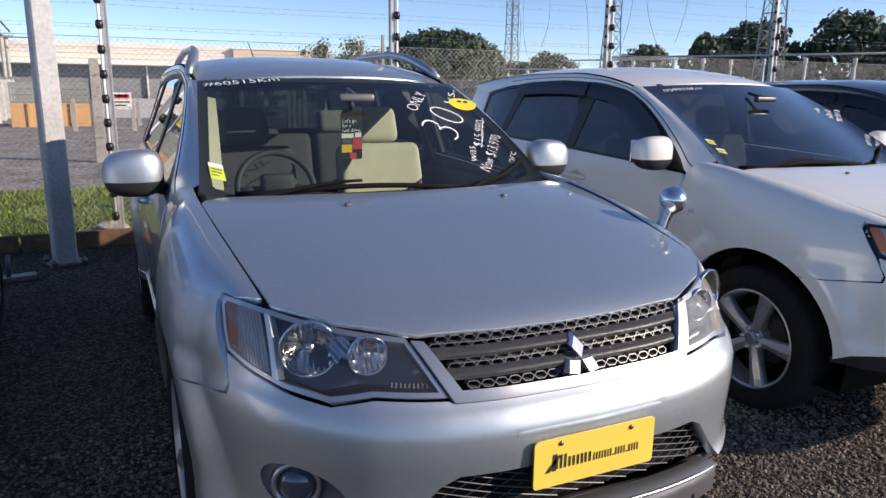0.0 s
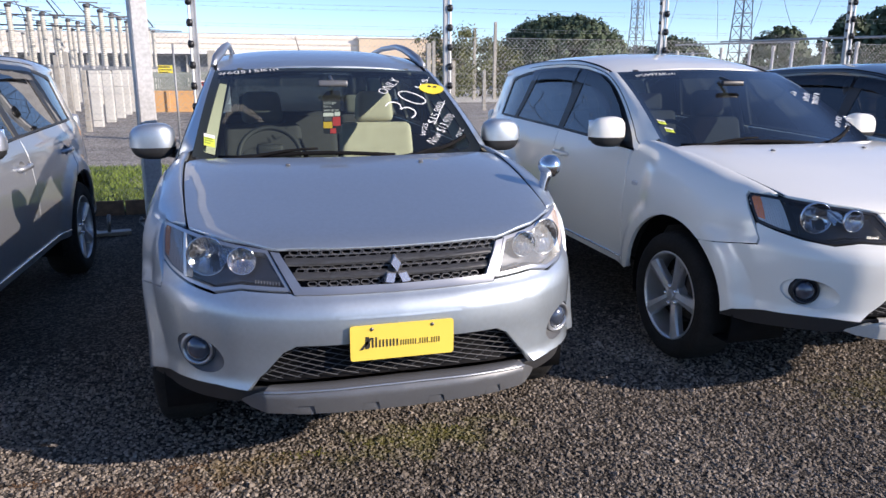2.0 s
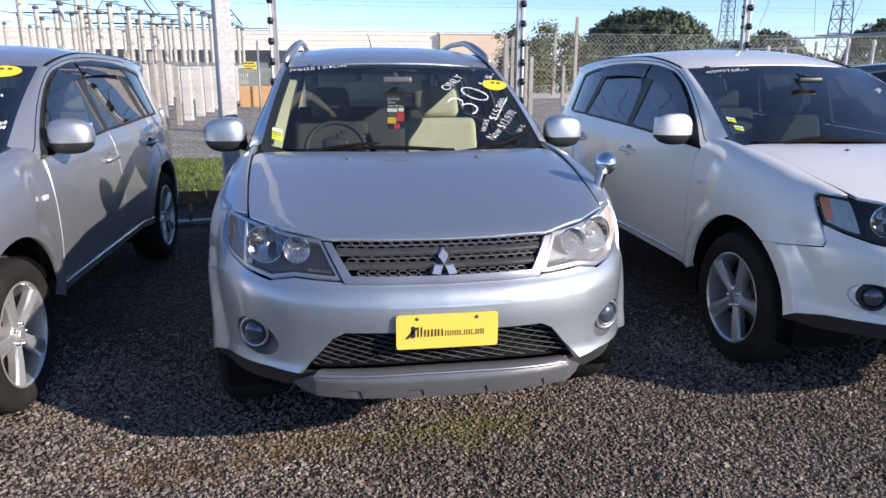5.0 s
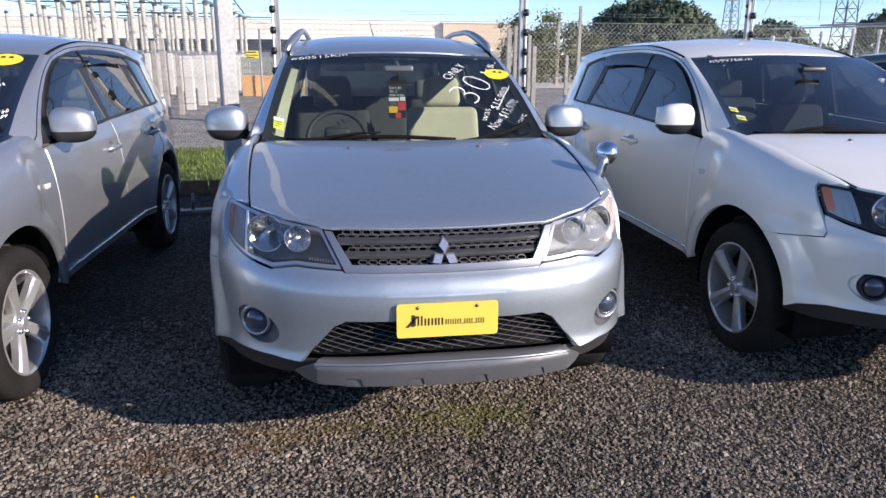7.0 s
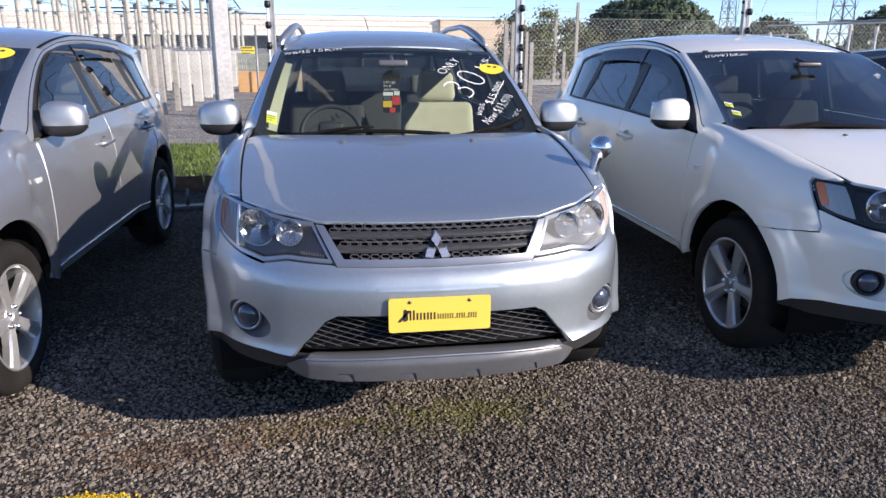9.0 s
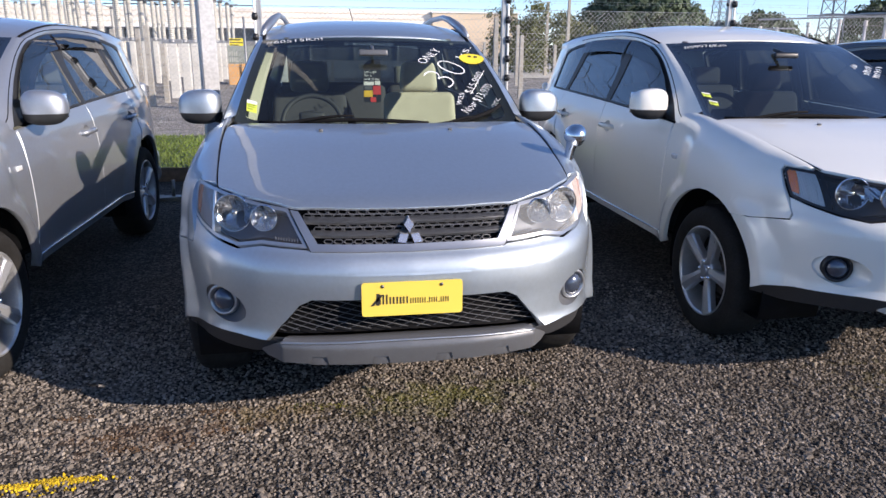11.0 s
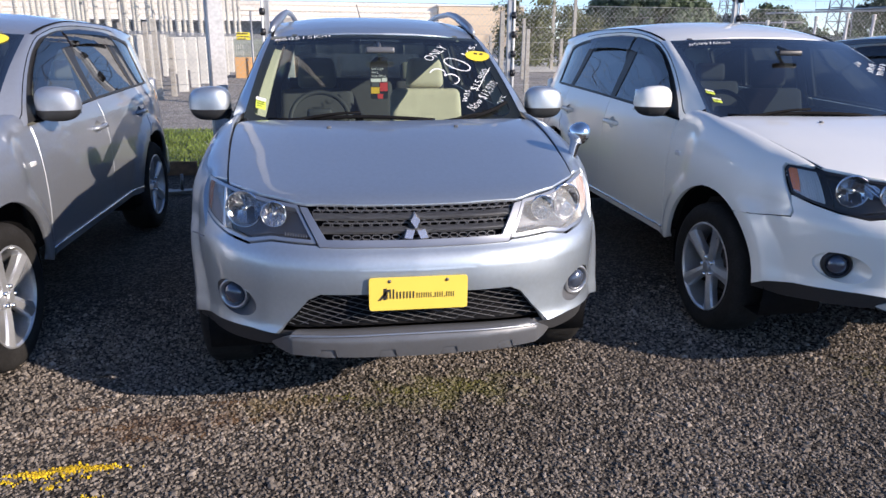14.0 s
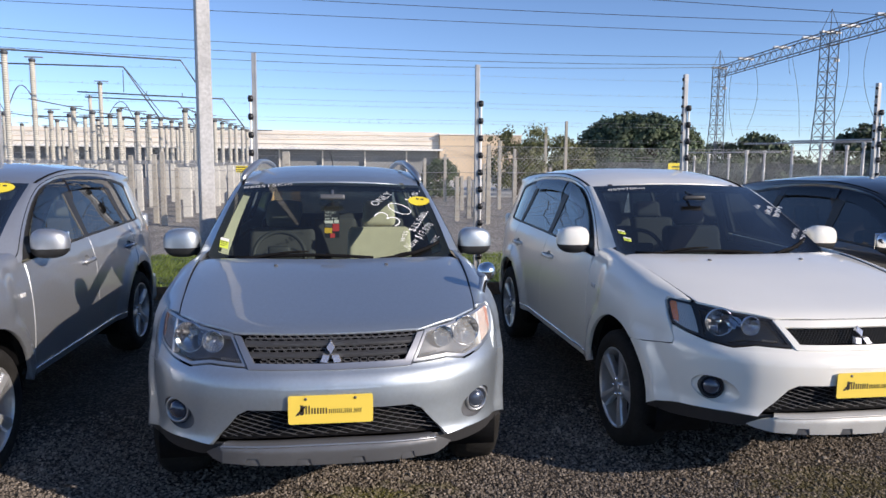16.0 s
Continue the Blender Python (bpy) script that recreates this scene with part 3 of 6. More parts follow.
def cabin(car, fabric, dark_fabric):
    """What shows through the glass: dashboard, wheel, seats, lining."""
    bm = bmesh.new()
    def dash(u, v):
        x = -.70 + 1.40 * u
        y = 1.33 + .50 * v
        z = 1.045 + .015 * math.sin(math.pi * v) + .035 * math.exp(-((x + .36) / .16)**2) * step01(v * 1.6) - .02 * (abs(x) / .7)**4
        return (x, y, z)
    g = add_grid(bm, dash, span(0, 1, 24), span(0, 1, 10))
    low = [bm.verts.new((c[-1].co.x, c[-1].co.y + .03, .62)) for c in g]
    for i in range(len(g) - 1):
        bm.faces.new((g[i][-1], g[i + 1][-1], low[i + 1], low[i]))
    bmesh.ops.recalc_face_normals(bm, faces=bm.faces)
    part("dashboard", bm, CABIN_DARK, car)
    bm = bmesh.new()
    c = Matrix.Translation((-.355, 1.93, 1.065)) @ Matrix.Rotation(radians(-26), 4, 'X')
    add_tube(bm, [c @ Vector((.170 * math.cos(t), 0, .170 * math.sin(t))) for t in (2 * math.pi * k / 40 for k in range(41))], .015, 8, cap=False)
    add_box(bm, c @ Vector((0, -.02, 0)), (.15, .06, .12), .02)
    for a in (0, math.pi, -math.pi / 2):
        add_tube(bm, [c @ Vector((.06 * math.cos(a), -.01, .06 * math.sin(a))), c @ Vector((.18 * math.cos(a), 0, .18 * math.sin(a)))], .013, 6)
    part("steering_wheel", bm, CABIN_DARK, car, "dark leather steering wheel")
    seat(car, -.375, 2.42, FABRIC_DARK, dark_fabric)
    seat(car, .352, 2.44, fabric, fabric)
    bm = bmesh.new()
    for x in (-.42, 0, .42):
        add_box(bm, (x, 3.42, .92), (.40, .15, .56), .05, rot=Matrix.Rotation(radians(-14), 3, 'X'), seg=3)
    add_box(bm, (0, 3.15, .66), (1.25, .5, .16), .05)
    part("rear_bench", bm, FABRIC_DARK, car)
    for x in (-.40, .40):
        bm = bmesh.new()
        add_box(bm, (x, 3.53, 1.27), (.25, .09, .15), .04, rot=Matrix.Rotation(radians(-10), 3, 'X'), seg=3)
        part("rear_headrest", bm, dark_fabric, car)
    bm = bmesh.new()
    add_box(bm, (0, 2.9, .42), (1.5, 3.0, .04))
    add_box(bm, (0, 1.40, .72), (1.4, .04, .62))
    for s in (-1, 1):
        add_box(bm, (s * .775, 2.75, .76), (.05, 2.5, .60), .01)
    add_box(bm, (0, 4.42, .80), (1.3, .06, .74))
    part("cabin_lining", bm, CABIN_DARK, car)
    bm = bmesh.new()
    add_grid(bm, lambda x, y: (x, y, roof_at(x, y)[2] - .035), span(-.60, .60, 12), span(2.2, 4.35, 12))
    part("headliner", bm, CABIN_LIGHT, car)
    for s in (-1, 1):
        bm = bmesh.new()
        add_tube(bm, [(s * .765, 2.72, 1.05), (s * .72, 2.74, 1.25), (s * .66, 2.78, 1.50), (s * .58, 2.80, 1.58)], .05, 8, flat=.5)
        part("pillar_trim", bm, CABIN_DARK, car)
        bm = bmesh.new()
        add_grid(bm, lambda t, k: Vector(screen_at(.025)(s * (.985 - .11 * k), t)) + Vector((0, .05 * k, 0)), span(.10, .99, 10), span(0, 1, 4))
        part("screen_pillar_trim", bm, CABIN_LIGHT, car)
    bm = bmesh.new()
    add_box(bm, (.0, 1.86, 1.466), (.165, .03, .034), .012, rot=Matrix.Rotation(radians(-8), 3, 'X'), seg=3)
    add_tube(bm, [(0, 1.86, 1.47), (0, 1.99, 1.50)], .010, 6)
    part("rear_view_mirror", bm, GRILLE_GREY, car, "grey interior mirror")
    for s in (-1, 1):
        bm = bmesh.new()
        add_box(bm, (s * .33, 2.20, 1.525), (.36, .10, .015), .006, rot=Matrix.Rotation(radians(20), 3, 'X'))
        part("sun_visor", bm, FABRIC_GREY, car)


def build_car():
    car = empty("car")
    in_ = (0, 2.4, .75)
    P = PAINT_SILVER
    # nose
    arch = []
    for i in range(9):
        z = .721 - (.721 - .408) * i / 8
        y = HUB_F - math.sqrt(ARCH**2 - (z - HUB_Z)**2)
        arch.append((u_at(y - setback(z)), z))
    half = [(0, .806), (.350, .808), (.362, .814), (.451, .817), (.536, .820), (.645, .801), (.76, .813), (.88, .838), (.957, .860), (.968, .79), (.99, .765), (1.10, .748), (1.20, .735), (1.30, .726)] + arch + [(1.07, .440), (.946, .464), (.787, .477), (.657, .484), (.535, .481), (.46, .552), (.40, .622), (.355, .645), (0, .647)]
    fog = [(.742 + .122 * math.cos(t) + .018 * math.sin(t), .581 + .066 * math.sin(t)) for t in (2 * math.pi * k / 32 for k in range(32))]
    fog_l = [(-a, b) for a, b in fog]
    panel("front_bumper", mirror_outline(half), front_at(), P, car, holes=[fog, fog_l], step=.022, thick=.03, away=in_)
    for s in (1, -1):
        unit = empty("fog_lamp")
        unit.parent = car
        bm = bmesh.new()
        c = Vector(front_at(.026)(.742, .587))
        rings = []
        for k in (0, .35, .7, 1):
            ring = []
            for t in (2 * math.pi * j / 32 for j in range(32)):
                p = Vector(front_at(.0)(.742 + .122 * math.cos(t) + .018 * math.sin(t), .581 + .066 * math.sin(t)))
                q = c + Vector((.050 * math.cos(t), .026 * math.cos(t) + .022, .054 * math.sin(t)))
                r = p.lerp(q, k)
                r.y += .012 * math.sin(math.pi * k)
                ring.append(bm.verts.new((s * r.x, r.y, r.z)))
            rings.append(ring)
        for a, b in zip(rings, rings[1:]):
            for j in range(32):
                bm.faces.new((a[j], a[(j + 1) % 32], b[(j + 1) % 32], b[j]))
        bmesh.ops.recalc_face_normals(bm, faces=bm.faces)
        part("fog_recess", bm, SKID, unit)
        mm = Matrix.Translation((s * c.x, c.y, c.z)) @ Matrix.Rotation(s * .42, 4, 'Z')
        bm = bmesh.new()
        add_turned(bm, [(.062, .03), (.062, -.004), (.057, -.010), (.050, -.008), (.046, .004)], 32, 'Y', mm)
        part("ring", bm, SATIN, unit, "satin silver ring")
        bm = bmesh.new()
        add_turned(bm, [(.046, .006), (.041, -.007), (.030, -.016), (.015, -.021), (.001, -.022)], 32, 'Y', mm)
        part("lens", bm, FOG_LENS, unit, "dark domed lens")
        bm = bmesh.new()
        add_turned(bm, [(.041, .010), (.032, .028), (.016, .038), (.006, .026), (.001, .022)], 24, 'Y', mm)
        part("bowl", bm, LAMP_DARK, unit)
    # ledge over the plate, lower mouth and under tray
    panel("plate_ledge", [(-.22, .731), (.22, .731), (.21, .741), (-.21, .741)], lambda u, z: front_at(-.0018 + .22 * max(0, z - .7335))(u, z), P, car, step=.03, thick=.006, away=in_)
    # near-black sheet standing in for the unlit depth behind the intake
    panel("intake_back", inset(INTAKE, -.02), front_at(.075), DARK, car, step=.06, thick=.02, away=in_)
    intake_mesh(car)
    skid = mirror_outline([(0, .500), (.43, .494), (.475, .487), (.515, .462), (.556, .430), (.562, .421), (.528, .412), (.368, .411), (.362, .440), (.308, .440), (.302, .410), (.148, .409), (.142, .438), (.088, .438), (.082, .408), (0, .408)])
    panel("skid_plate", skid, lambda u, z: front_at(-.022 + .30 * max(0, .474 - z) + .75 * max(0, abs(u) - .47))(u, z), SKID, car, step=.02, thick=.05, away=in_, label="satin silver skid plate")
    bm = bmesh.new()
    add_grid(bm, lambda k, t: front_at(-.022 + .05 * t - .006 * math.sin(math.pi * t))(k * (.475 - .03 * t), .500 - .012 * k * k + .006 * t + .006 * math.sin(math.pi * t)), span(-1, 1, 40), span(0, 1, 5))
    part("skid_top", bm, SKID, car, "grey ledge under the intake")
    # top-lit edge of the skid plate: its brightness put into a paler material
    bm = bmesh.new()
    add_tube(bm, [front_at(-.0225)(.474 * k, .4965 - .011 * k * k) for k in span(-1, 1, 40)], .0055, 6)
    part("skid_lip", bm, SATIN, car, "rounded lip of the skid plate, coloured as lit from above")
    for u in (-.335, -.115, .115, .335):
        bm = bmesh.new()
        x, y, z = front_at(.004)(u, .430)
        add_box(bm, (x, y + .004, z), (.064, .02, .050), .003, rot=Matrix.Rotation(math.atan2(front_at()(u + .02, .43)[1] - front_at()(u - .02, .43)[1], .04), 3, 'Z'))
        part("skid_slot", bm, SKID, car)
    apron = mirror_outline([(0, .50), (.53, .478), (.657, .488), (.787, .482), (.946, .461), (1.06, .432), (1.075, .385), (.95, .375), (.80, .392), (.6, .405), (.5, .425), (0, .43)])
    panel("lower_apron", apron, lambda u, z: front_at(.045 + .6 * max(0, .46 - z))(u, z), APRON, car, step=.05, thick=.03, away=in_, label="black plastic lower apron")
    # grille
    grille = empty("grille")
    grille.parent = car
    grille["label"] = "dark grille with honeycomb bands and a bright surround"
    # shade behind the honeycomb, put in as a near-black backing sheet
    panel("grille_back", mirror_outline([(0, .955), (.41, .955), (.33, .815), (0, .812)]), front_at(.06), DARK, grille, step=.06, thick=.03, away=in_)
    U = [(-.424, .941), (-.352, .813), (0, .810), (.352, .813), (.424, .941), (.394, .938), (.328, .836), (0, .833), (-.328, .836), (-.394, .938)]
    panel("grille_surround", U, front_at(-.008), SATIN, grille, step=.03, thick=.03, away=in_)
    for z in (.905, .862):
        bm = bmesh.new()
        n = 40
        wid = .335 + (z - .838) * .6
        def bar(k, q):
            u = -wid + 2 * wid * k
            a = (q - .5) * 2
            p = front_at(.004 + .012 * a * a)(u, z + .0125 * a)
            return p
        add_grid(bm, bar, span(0, 1, n), span(0, 1, 6), flip=True)
        bmesh.ops.solidify(bm, geom=bm.faces[:], thickness=-.004)
        part("grille_bar", bm, GRILLE_GREY, grille)
    honeycomb(grille)
    emblem(grille)
    for s in (1, -1):
        headlamp(car, s, True)
    # bonnet
    hood = [(0, .197), (.2, .203), (.40, .226), (.432, .240), (.577, .325), (.695, .452)] + [(seam_x(y) - .0028, y) for y in (.46, .6, .8, 1.0, 1.2, 1.28)] + [(.735, 1.315), (.69, 1.318), (.5, 1.262), (.25, 1.215), (0, 1.20)]
    panel("bonnet", mirror_outline(hood), hood_at, P, car, step=.04, thick=.014, away=(0, .9, .3))
    for s in (1, -1):
        bm = bmesh.new()
        add_tube(bm, [(s * seam_x(y), y, (hood_at(seam_x(y) - .004, y)[2] + seam_z(y)) / 2 - .002) for y in span(.47, 1.29, 20)], .0026, 5)
        part("bonnet_seal", bm, DARK, car)
    for x in (-.305, .305):
        bm = bmesh.new()
        p = hood_at(x, 1.05)
        add_box(bm, (p[0], p[1], p[2] + .004), (.020, .018, .011), .004)
        part("washer_nozzle", bm, GRILLE_GREY, car)
    # wings
    def on_wing(u, z, gap=.003):
        y = front_at()(u, z)[1] + gap
        if z > FEND:
            z = FEND + .30 * math.asin(min(1, (z - FEND) / (seam_z(y) - FEND))) / (math.pi / 2)
        return (y, z)
    wing = [(.500, 1.097), on_wing(.87, .993), on_wing(.930, .996), on_wing(.952, .977), on_wing(.962, .92), on_wing(.960, .864), on_wing(.972, .794), on_wing(.994, .770), on_wing(1.10, .753), on_wing(1.20, .740)]
    wing += [(HUB_F - ARCH * math.cos(radians(a)), HUB_Z + ARCH * math.sin(radians(a))) for a in range(57, 177, 8)]
    wing += [(1.488, .392), (1.590, .388), (1.594, .6), (1.588, .9), (1.596, 1.02), (1.60, 1.094), (1.35, 1.097), (.8, 1.097)]
    for s in (1, -1):
        panel("front_wing", wing, fender_at, P, car, step=.04, thick=.025, away=(0, 1.1, .4), mirrored=s < 0)
        bm = bmesh.new()
        x, y, z = side_at()(1.475, .905)
        add_box(bm, (s * (x + .004), y, z), (.014, .055, .026), .006, seg=3)
        part("side_repeater", bm, CLEAR_LENS, car, "small clear side indicator")
    # flank
    rear_arch = [(HUB_R - ARCH * math.cos(radians(a)), HUB_Z + ARCH * math.sin(radians(a))) for a in range(0, 181, 12)]
    belt = smooth_keys([(1.6, 1.085), (2.3, 1.115), (3.0, 1.132), (3.7, 1.145), (4.3, 1.152)])
    DLO_TOP = [(1.60, 1.095), (1.68, 1.165), (1.93, 1.335), (2.14, 1.448), (2.34, 1.515), (2.62, 1.552), (3.0, 1.562), (3.4, 1.548), (3.75, 1.520), (3.98, 1.485), (4.07, 1.455), (4.075, 1.30), (4.045, belt(4.045))]
    dlo = DLO_TOP + [(y, belt(y)) for y in (3.9, 3.5, 3.0, 2.5, 2.0)]
    fr = [(1.604, .432), (1.608, .6), (1.602, .9), (1.608, 1.02), (1.614, belt(1.61) - .004), (2.1, belt(2.1) - .004), (2.686, belt(2.686) - .004), (2.692, .8), (2.69, .432)]
    cut = [p for p in rear_arch if p[0] < HUB_R - .21 and p[1] > .44]
    rd = [(2.697, .432), (2.699, .8), (2.693, belt(2.69) - .004), (3.2, belt(3.2) - .004), (3.64, belt(3.64) - .004), (3.66, .95), (3.50, .735)] + cut[::-1] + [(3.262, .432)]
    quarter = [(3.647, belt(3.64) - .004), (4.0, belt(4.0) - .004), (4.052, belt(4.05)), (4.083, 1.31), (4.078, 1.462), (3.99, 1.494), (3.90, 1.508), (4.05, 1.525), (4.42, 1.50), (4.55, 1.15), (4.60, .9), (4.60, .5), (4.5, .38), (HUB_R + ARCH, .38)] + [p for p in rear_arch[::-1] if p[0] > 3.52] + [(3.667, .95)]
    for s in (1, -1):
        cups = [[(y + .058 * math.cos(t), .963 + .040 * math.sin(t)) for t in (2 * math.pi * k / 24 for k in range(24))] for y in (2.53, 3.50)]
        door = panel("front_door", fr, side_at(), P, car, holes=[cups[0]], step=.06, thick=.025, away=in_, mirrored=s < 0)
        back = panel("rear_door", rd, side_at(), P, car, holes=[cups[1]], step=.06, thick=.025, away=in_, mirrored=s < 0)
        for d, y, cup in ((door, 2.53, cups[0]), (back, 3.50, cups[1])):
            panel("handle_cup", cup, lambda a, b: side_at(-.024 * max(0, 1 - ((a - y) / .058)**2 - ((b - .963) / .040)**2)**.6)(a, b), P, d, step=.012, thick=.004, away=in_, mirrored=s < 0)
        panel("rear_quarter", quarter, side_at(), P, car, step=.05, thick=.025, away=in_, mirrored=s < 0)
        for d, y in ((door, 2.53), (back, 3.50)):
            bm = bmesh.new()
            x, yy, z = side_at(.028)(y, .965)
            add_tube(bm, [(s * (x - .035), y - .105, z - .004), (s * x, y - .08, z), (s * (x + .004), y, z + .002), (s * x, y + .08, z), (s * (x - .035), y + .105, z)], .013, 8, flat=1.2)
            part("door_handle", bm, P, d, "body-coloured pull handle")
        panel("sill", [(1.50, .385), (3.262, .385), (3.255, .424), (1.595, .424)], side_at(.004), P, car, step=.08, thick=.05, away=in_, mirrored=s < 0)
        bm = bmesh.new()
        add_tube(bm, [(s * (side_at(.004)(y, .43)[0]), y, .428) for y in span(1.60, 3.25, 12)], .006, 6)
        part("sill_strip", bm, CHROME, car, "thin chrome strip")
        # glass of the flank
        panes = (("front_side_window", TINTED, [(1.78, belt(1.78) + .012), (1.84, 1.225), (2.03, 1.355), (2.20, 1.450), (2.38, 1.505), (2.60, 1.533), (2.655, belt(2.655) + .012), (2.2, belt(2.2) + .012)]),
                 ("rear_side_window", PRIVACY, [(2.735, belt(2.735) + .012), (2.735, 1.535), (3.0, 1.542), (3.3, 1.534), (3.47, 1.52), (3.60, belt(3.60) + .012), (3.2, belt(3.2) + .012)]),
                 ("quarter_window", PRIVACY, [(3.665, belt(3.665) + .012), (3.57, 1.515), (3.74, 1.500), (3.95, 1.467), (4.04, 1.438), (4.045, 1.30), (4.018, belt(4.02) + .012)]))
        panel("window_frame", dlo, side_at(-.004), BLACK_TRIM, car, holes=[p[2] for p in panes], step=.05, thick=.02, away=in_, mirrored=s < 0)
        for name, mat, out in panes:
            panel(name, inset(out, -.004), side_at(-.010), mat, car, step=.06, thick=.003, away=in_, mirrored=s < 0)
        panel("wind_deflector", [(1.76, 1.20), (1.94, 1.335), (2.14, 1.446), (2.34, 1.513), (2.67, 1.555), (2.67, 1.465), (2.44, 1.440), (2.25, 1.375), (2.06, 1.28), (1.87, 1.165)], lambda y, z: side_at(.004 + .02 * step01((1.58 - z) / .08))(y, z), LENS_SMOKE, car, step=.04, thick=.002, away=in_, mirrored=s < 0, label="smoked plastic wind deflector")
        panel("wind_deflector", [(2.70, 1.555), (3.0, 1.566), (3.4, 1.553), (3.56, 1.535), (3.56, 1.45), (3.3, 1.468), (3.0, 1.475), (2.70, 1.465)], lambda y, z: side_at(.004 + .02 * step01((1.60 - z) / .08))(y, z), LENS_SMOKE, car, step=.05, thick=.002, away=in_, mirrored=s < 0, label="smoked plastic wind deflector")
        # screen pillar and roof side
        bm = bmesh.new()
        lead = [Vector(screen_at()(1.0, t)) for t in span(.045, 1, 14)]
        trail_keys = [(1.555, 1.083)] + DLO_TOP[:6]
        ty = smooth_keys([(i, p[0]) for i, p in enumerate(trail_keys)])
        tz = smooth_keys([(i, p[1]) for i, p in enumerate(trail_keys)])
        cols, gap = [], []
        for i, a in enumerate(lead):
            k = i / 14 * 5
            b = Vector(side_at(-.002)(ty(k), tz(k)))
            col = []
            for j in range(7):
                q = j / 6
                p = a.lerp(b, q)
                o = Vector((.62, -.45, .42)) * (.013 * math.sin(math.pi * q) * (.2 + .8 * step01(i / 5)))
                col.append(bm.verts.new((s * (p.x + o.x), p.y + o.y, p.z + o.z)))
            cols.append(col)
            gap.append(col[4].co.lerp(col[5].co, .5))
        for a, b in zip(cols, cols[1:]):
            for j in range(6):
                bm.faces.new((a[j], a[j + 1], b[j + 1], b[j]))
        bmesh.ops.recalc_face_normals(bm, faces=bm.faces)
        part("screen_pillar", bm, P, car)
        bm = bmesh.new()
        oz = smooth_keys(DLO_TOP[4:10] + [(4.42, 1.475)])
        cols = []
        for y in span(2.24, 4.40, 22):
            a = Vector(roof_at(.632 - .03 * step01((y - 3.6) / .8), y))
            yy = max(y, 2.34)
            b = Vector(side_at(-.001)(yy, oz(yy)))
            col = []
            for j in range(6):
                q = j / 5
                p = a.lerp(b, q) + Vector((.5, 0, .87)) * (.016 * math.sin(math.pi * q))
                col.append(bm.verts.new((s * p.x, p.y, p.z)))
            cols.append(col)
            if 2.36 < y < 3.75:
                gap.append(col[3].co.lerp(col[4].co, .6))
        for a, b in zip(cols, cols[1:]):
            for j in range(5):
                bm.faces.new((a[j], a[j + 1], b[j + 1], b[j]))
        bmesh.ops.recalc_face_normals(bm, faces=bm.faces)
        part("roof_side", bm, P, car)
        bm = bmesh.new()
        add_tube(bm, gap, .0028, 5)
        part("door_gap", bm, DARK, car, "dark gap round the door frame")
        bm = bmesh.new()
        add_tube(bm, [(s * q[0], q[1], q[2] + .001) for q in (roof_at(.634 - .03 * step01((y - 3.6) / .8), y) for y in span(2.27, 4.38, 24))], [.011 - .008 * step01(k / 12) for k in range(25)], 6)
        part("roof_moulding", bm, DARK, car, "black strip along the roof seam")
        # outer mirror
        mirror = empty("wing_mirror")
        mirror.parent = car
        bm = bmesh.new()
        bmesh.ops.create_uvsphere(bm, u_segments=32, v_segments=20, radius=1.0)
        for v in bm.verts:
            x, yy, z = v.co
            f = lambda t, e: math.copysign(abs(t)**e, t)
            x, yy, z = f(x, .72), f(yy, .65), f(z, .72)
            k = (x + 1) / 2
            v.co = (s * .112 * x, .066 * yy - .016 * (1 - x * x), .096 * z * (1 - .10 * k) - (.008 * k))
        cut_z = -.034
        geom = bm.verts[:] + bm.edges[:] + bm.faces[:]
        low = bm.copy()
        bmesh.ops.bisect_plane(bm, geom=geom, plane_co=(0, 0, cut_z), plane_no=(0, 0, 1), clear_inner=True)
        bmesh.ops.bisect_plane(low, geom=low.verts[:] + low.edges[:] + low.faces[:], plane_co=(0, 0, cut_z), plane_no=(0, 0, 1), clear_outer=True)
        at = Matrix.Translation((s * .945, 1.745, 1.185)) @ Matrix.Rotation(s * radians(6), 4, 'Z')
        for b in (bm, low):
            bmesh.ops.transform(b, matrix=at, verts=b.verts)
            bmesh.ops.recalc_face_normals(b, faces=b.faces)
        part("mirror_cap", bm, P, mirror)
        for v in low.verts:
            v.co.x -= s * .004
        part("mirror_base", low, BLACK_TRIM, mirror, "black plastic lower half")
        bm = bmesh.new()
        add_tube(bm, [(s * .80, 1.80, 1.10), (s * .86, 1.77, 1.115), (s * .92, 1.75, 1.13)], [.035, .03, .03], 8, flat=.8)
        part("mirror_arm", bm, BLACK_TRIM, mirror)
        bm = bmesh.new()
        add_box(bm, (s * .945, 1.812, 1.185), (.17, .008, .125), .003, rot=Matrix.Rotation(s * radians(6), 3, 'Z'))
        part("mirror_glass", bm, CHROME, mirror)
    # screen
    K = (.66, .95)
    ws = [(-1, .0), (1, .0), (1, .99), (.5, .997), (0, 1), (-.5, .997), (-1, .99)]
    sc = lambda pts: [(a * K[0], b * K[1]) for a, b in pts]
    hole = rounded([(-.95, .07), (.95, .07), (.935, .955), (.45, .965), (0, .967), (-.45, .965), (-.935, .955)], [.05, .05, .03, 0, 0, 0, .03])
    panel("screen_surround", sc(ws), scaled(screen_at(.004), *K), BLACK_TRIM, car, holes=[sc(hole)], step=.05, thick=.015, away=in_)
    g = panel("windscreen", sc(ws), scaled(screen_at(), *K), WINDSCREEN, car, step=.05, thick=.003, away=in_, label="clear windscreen")
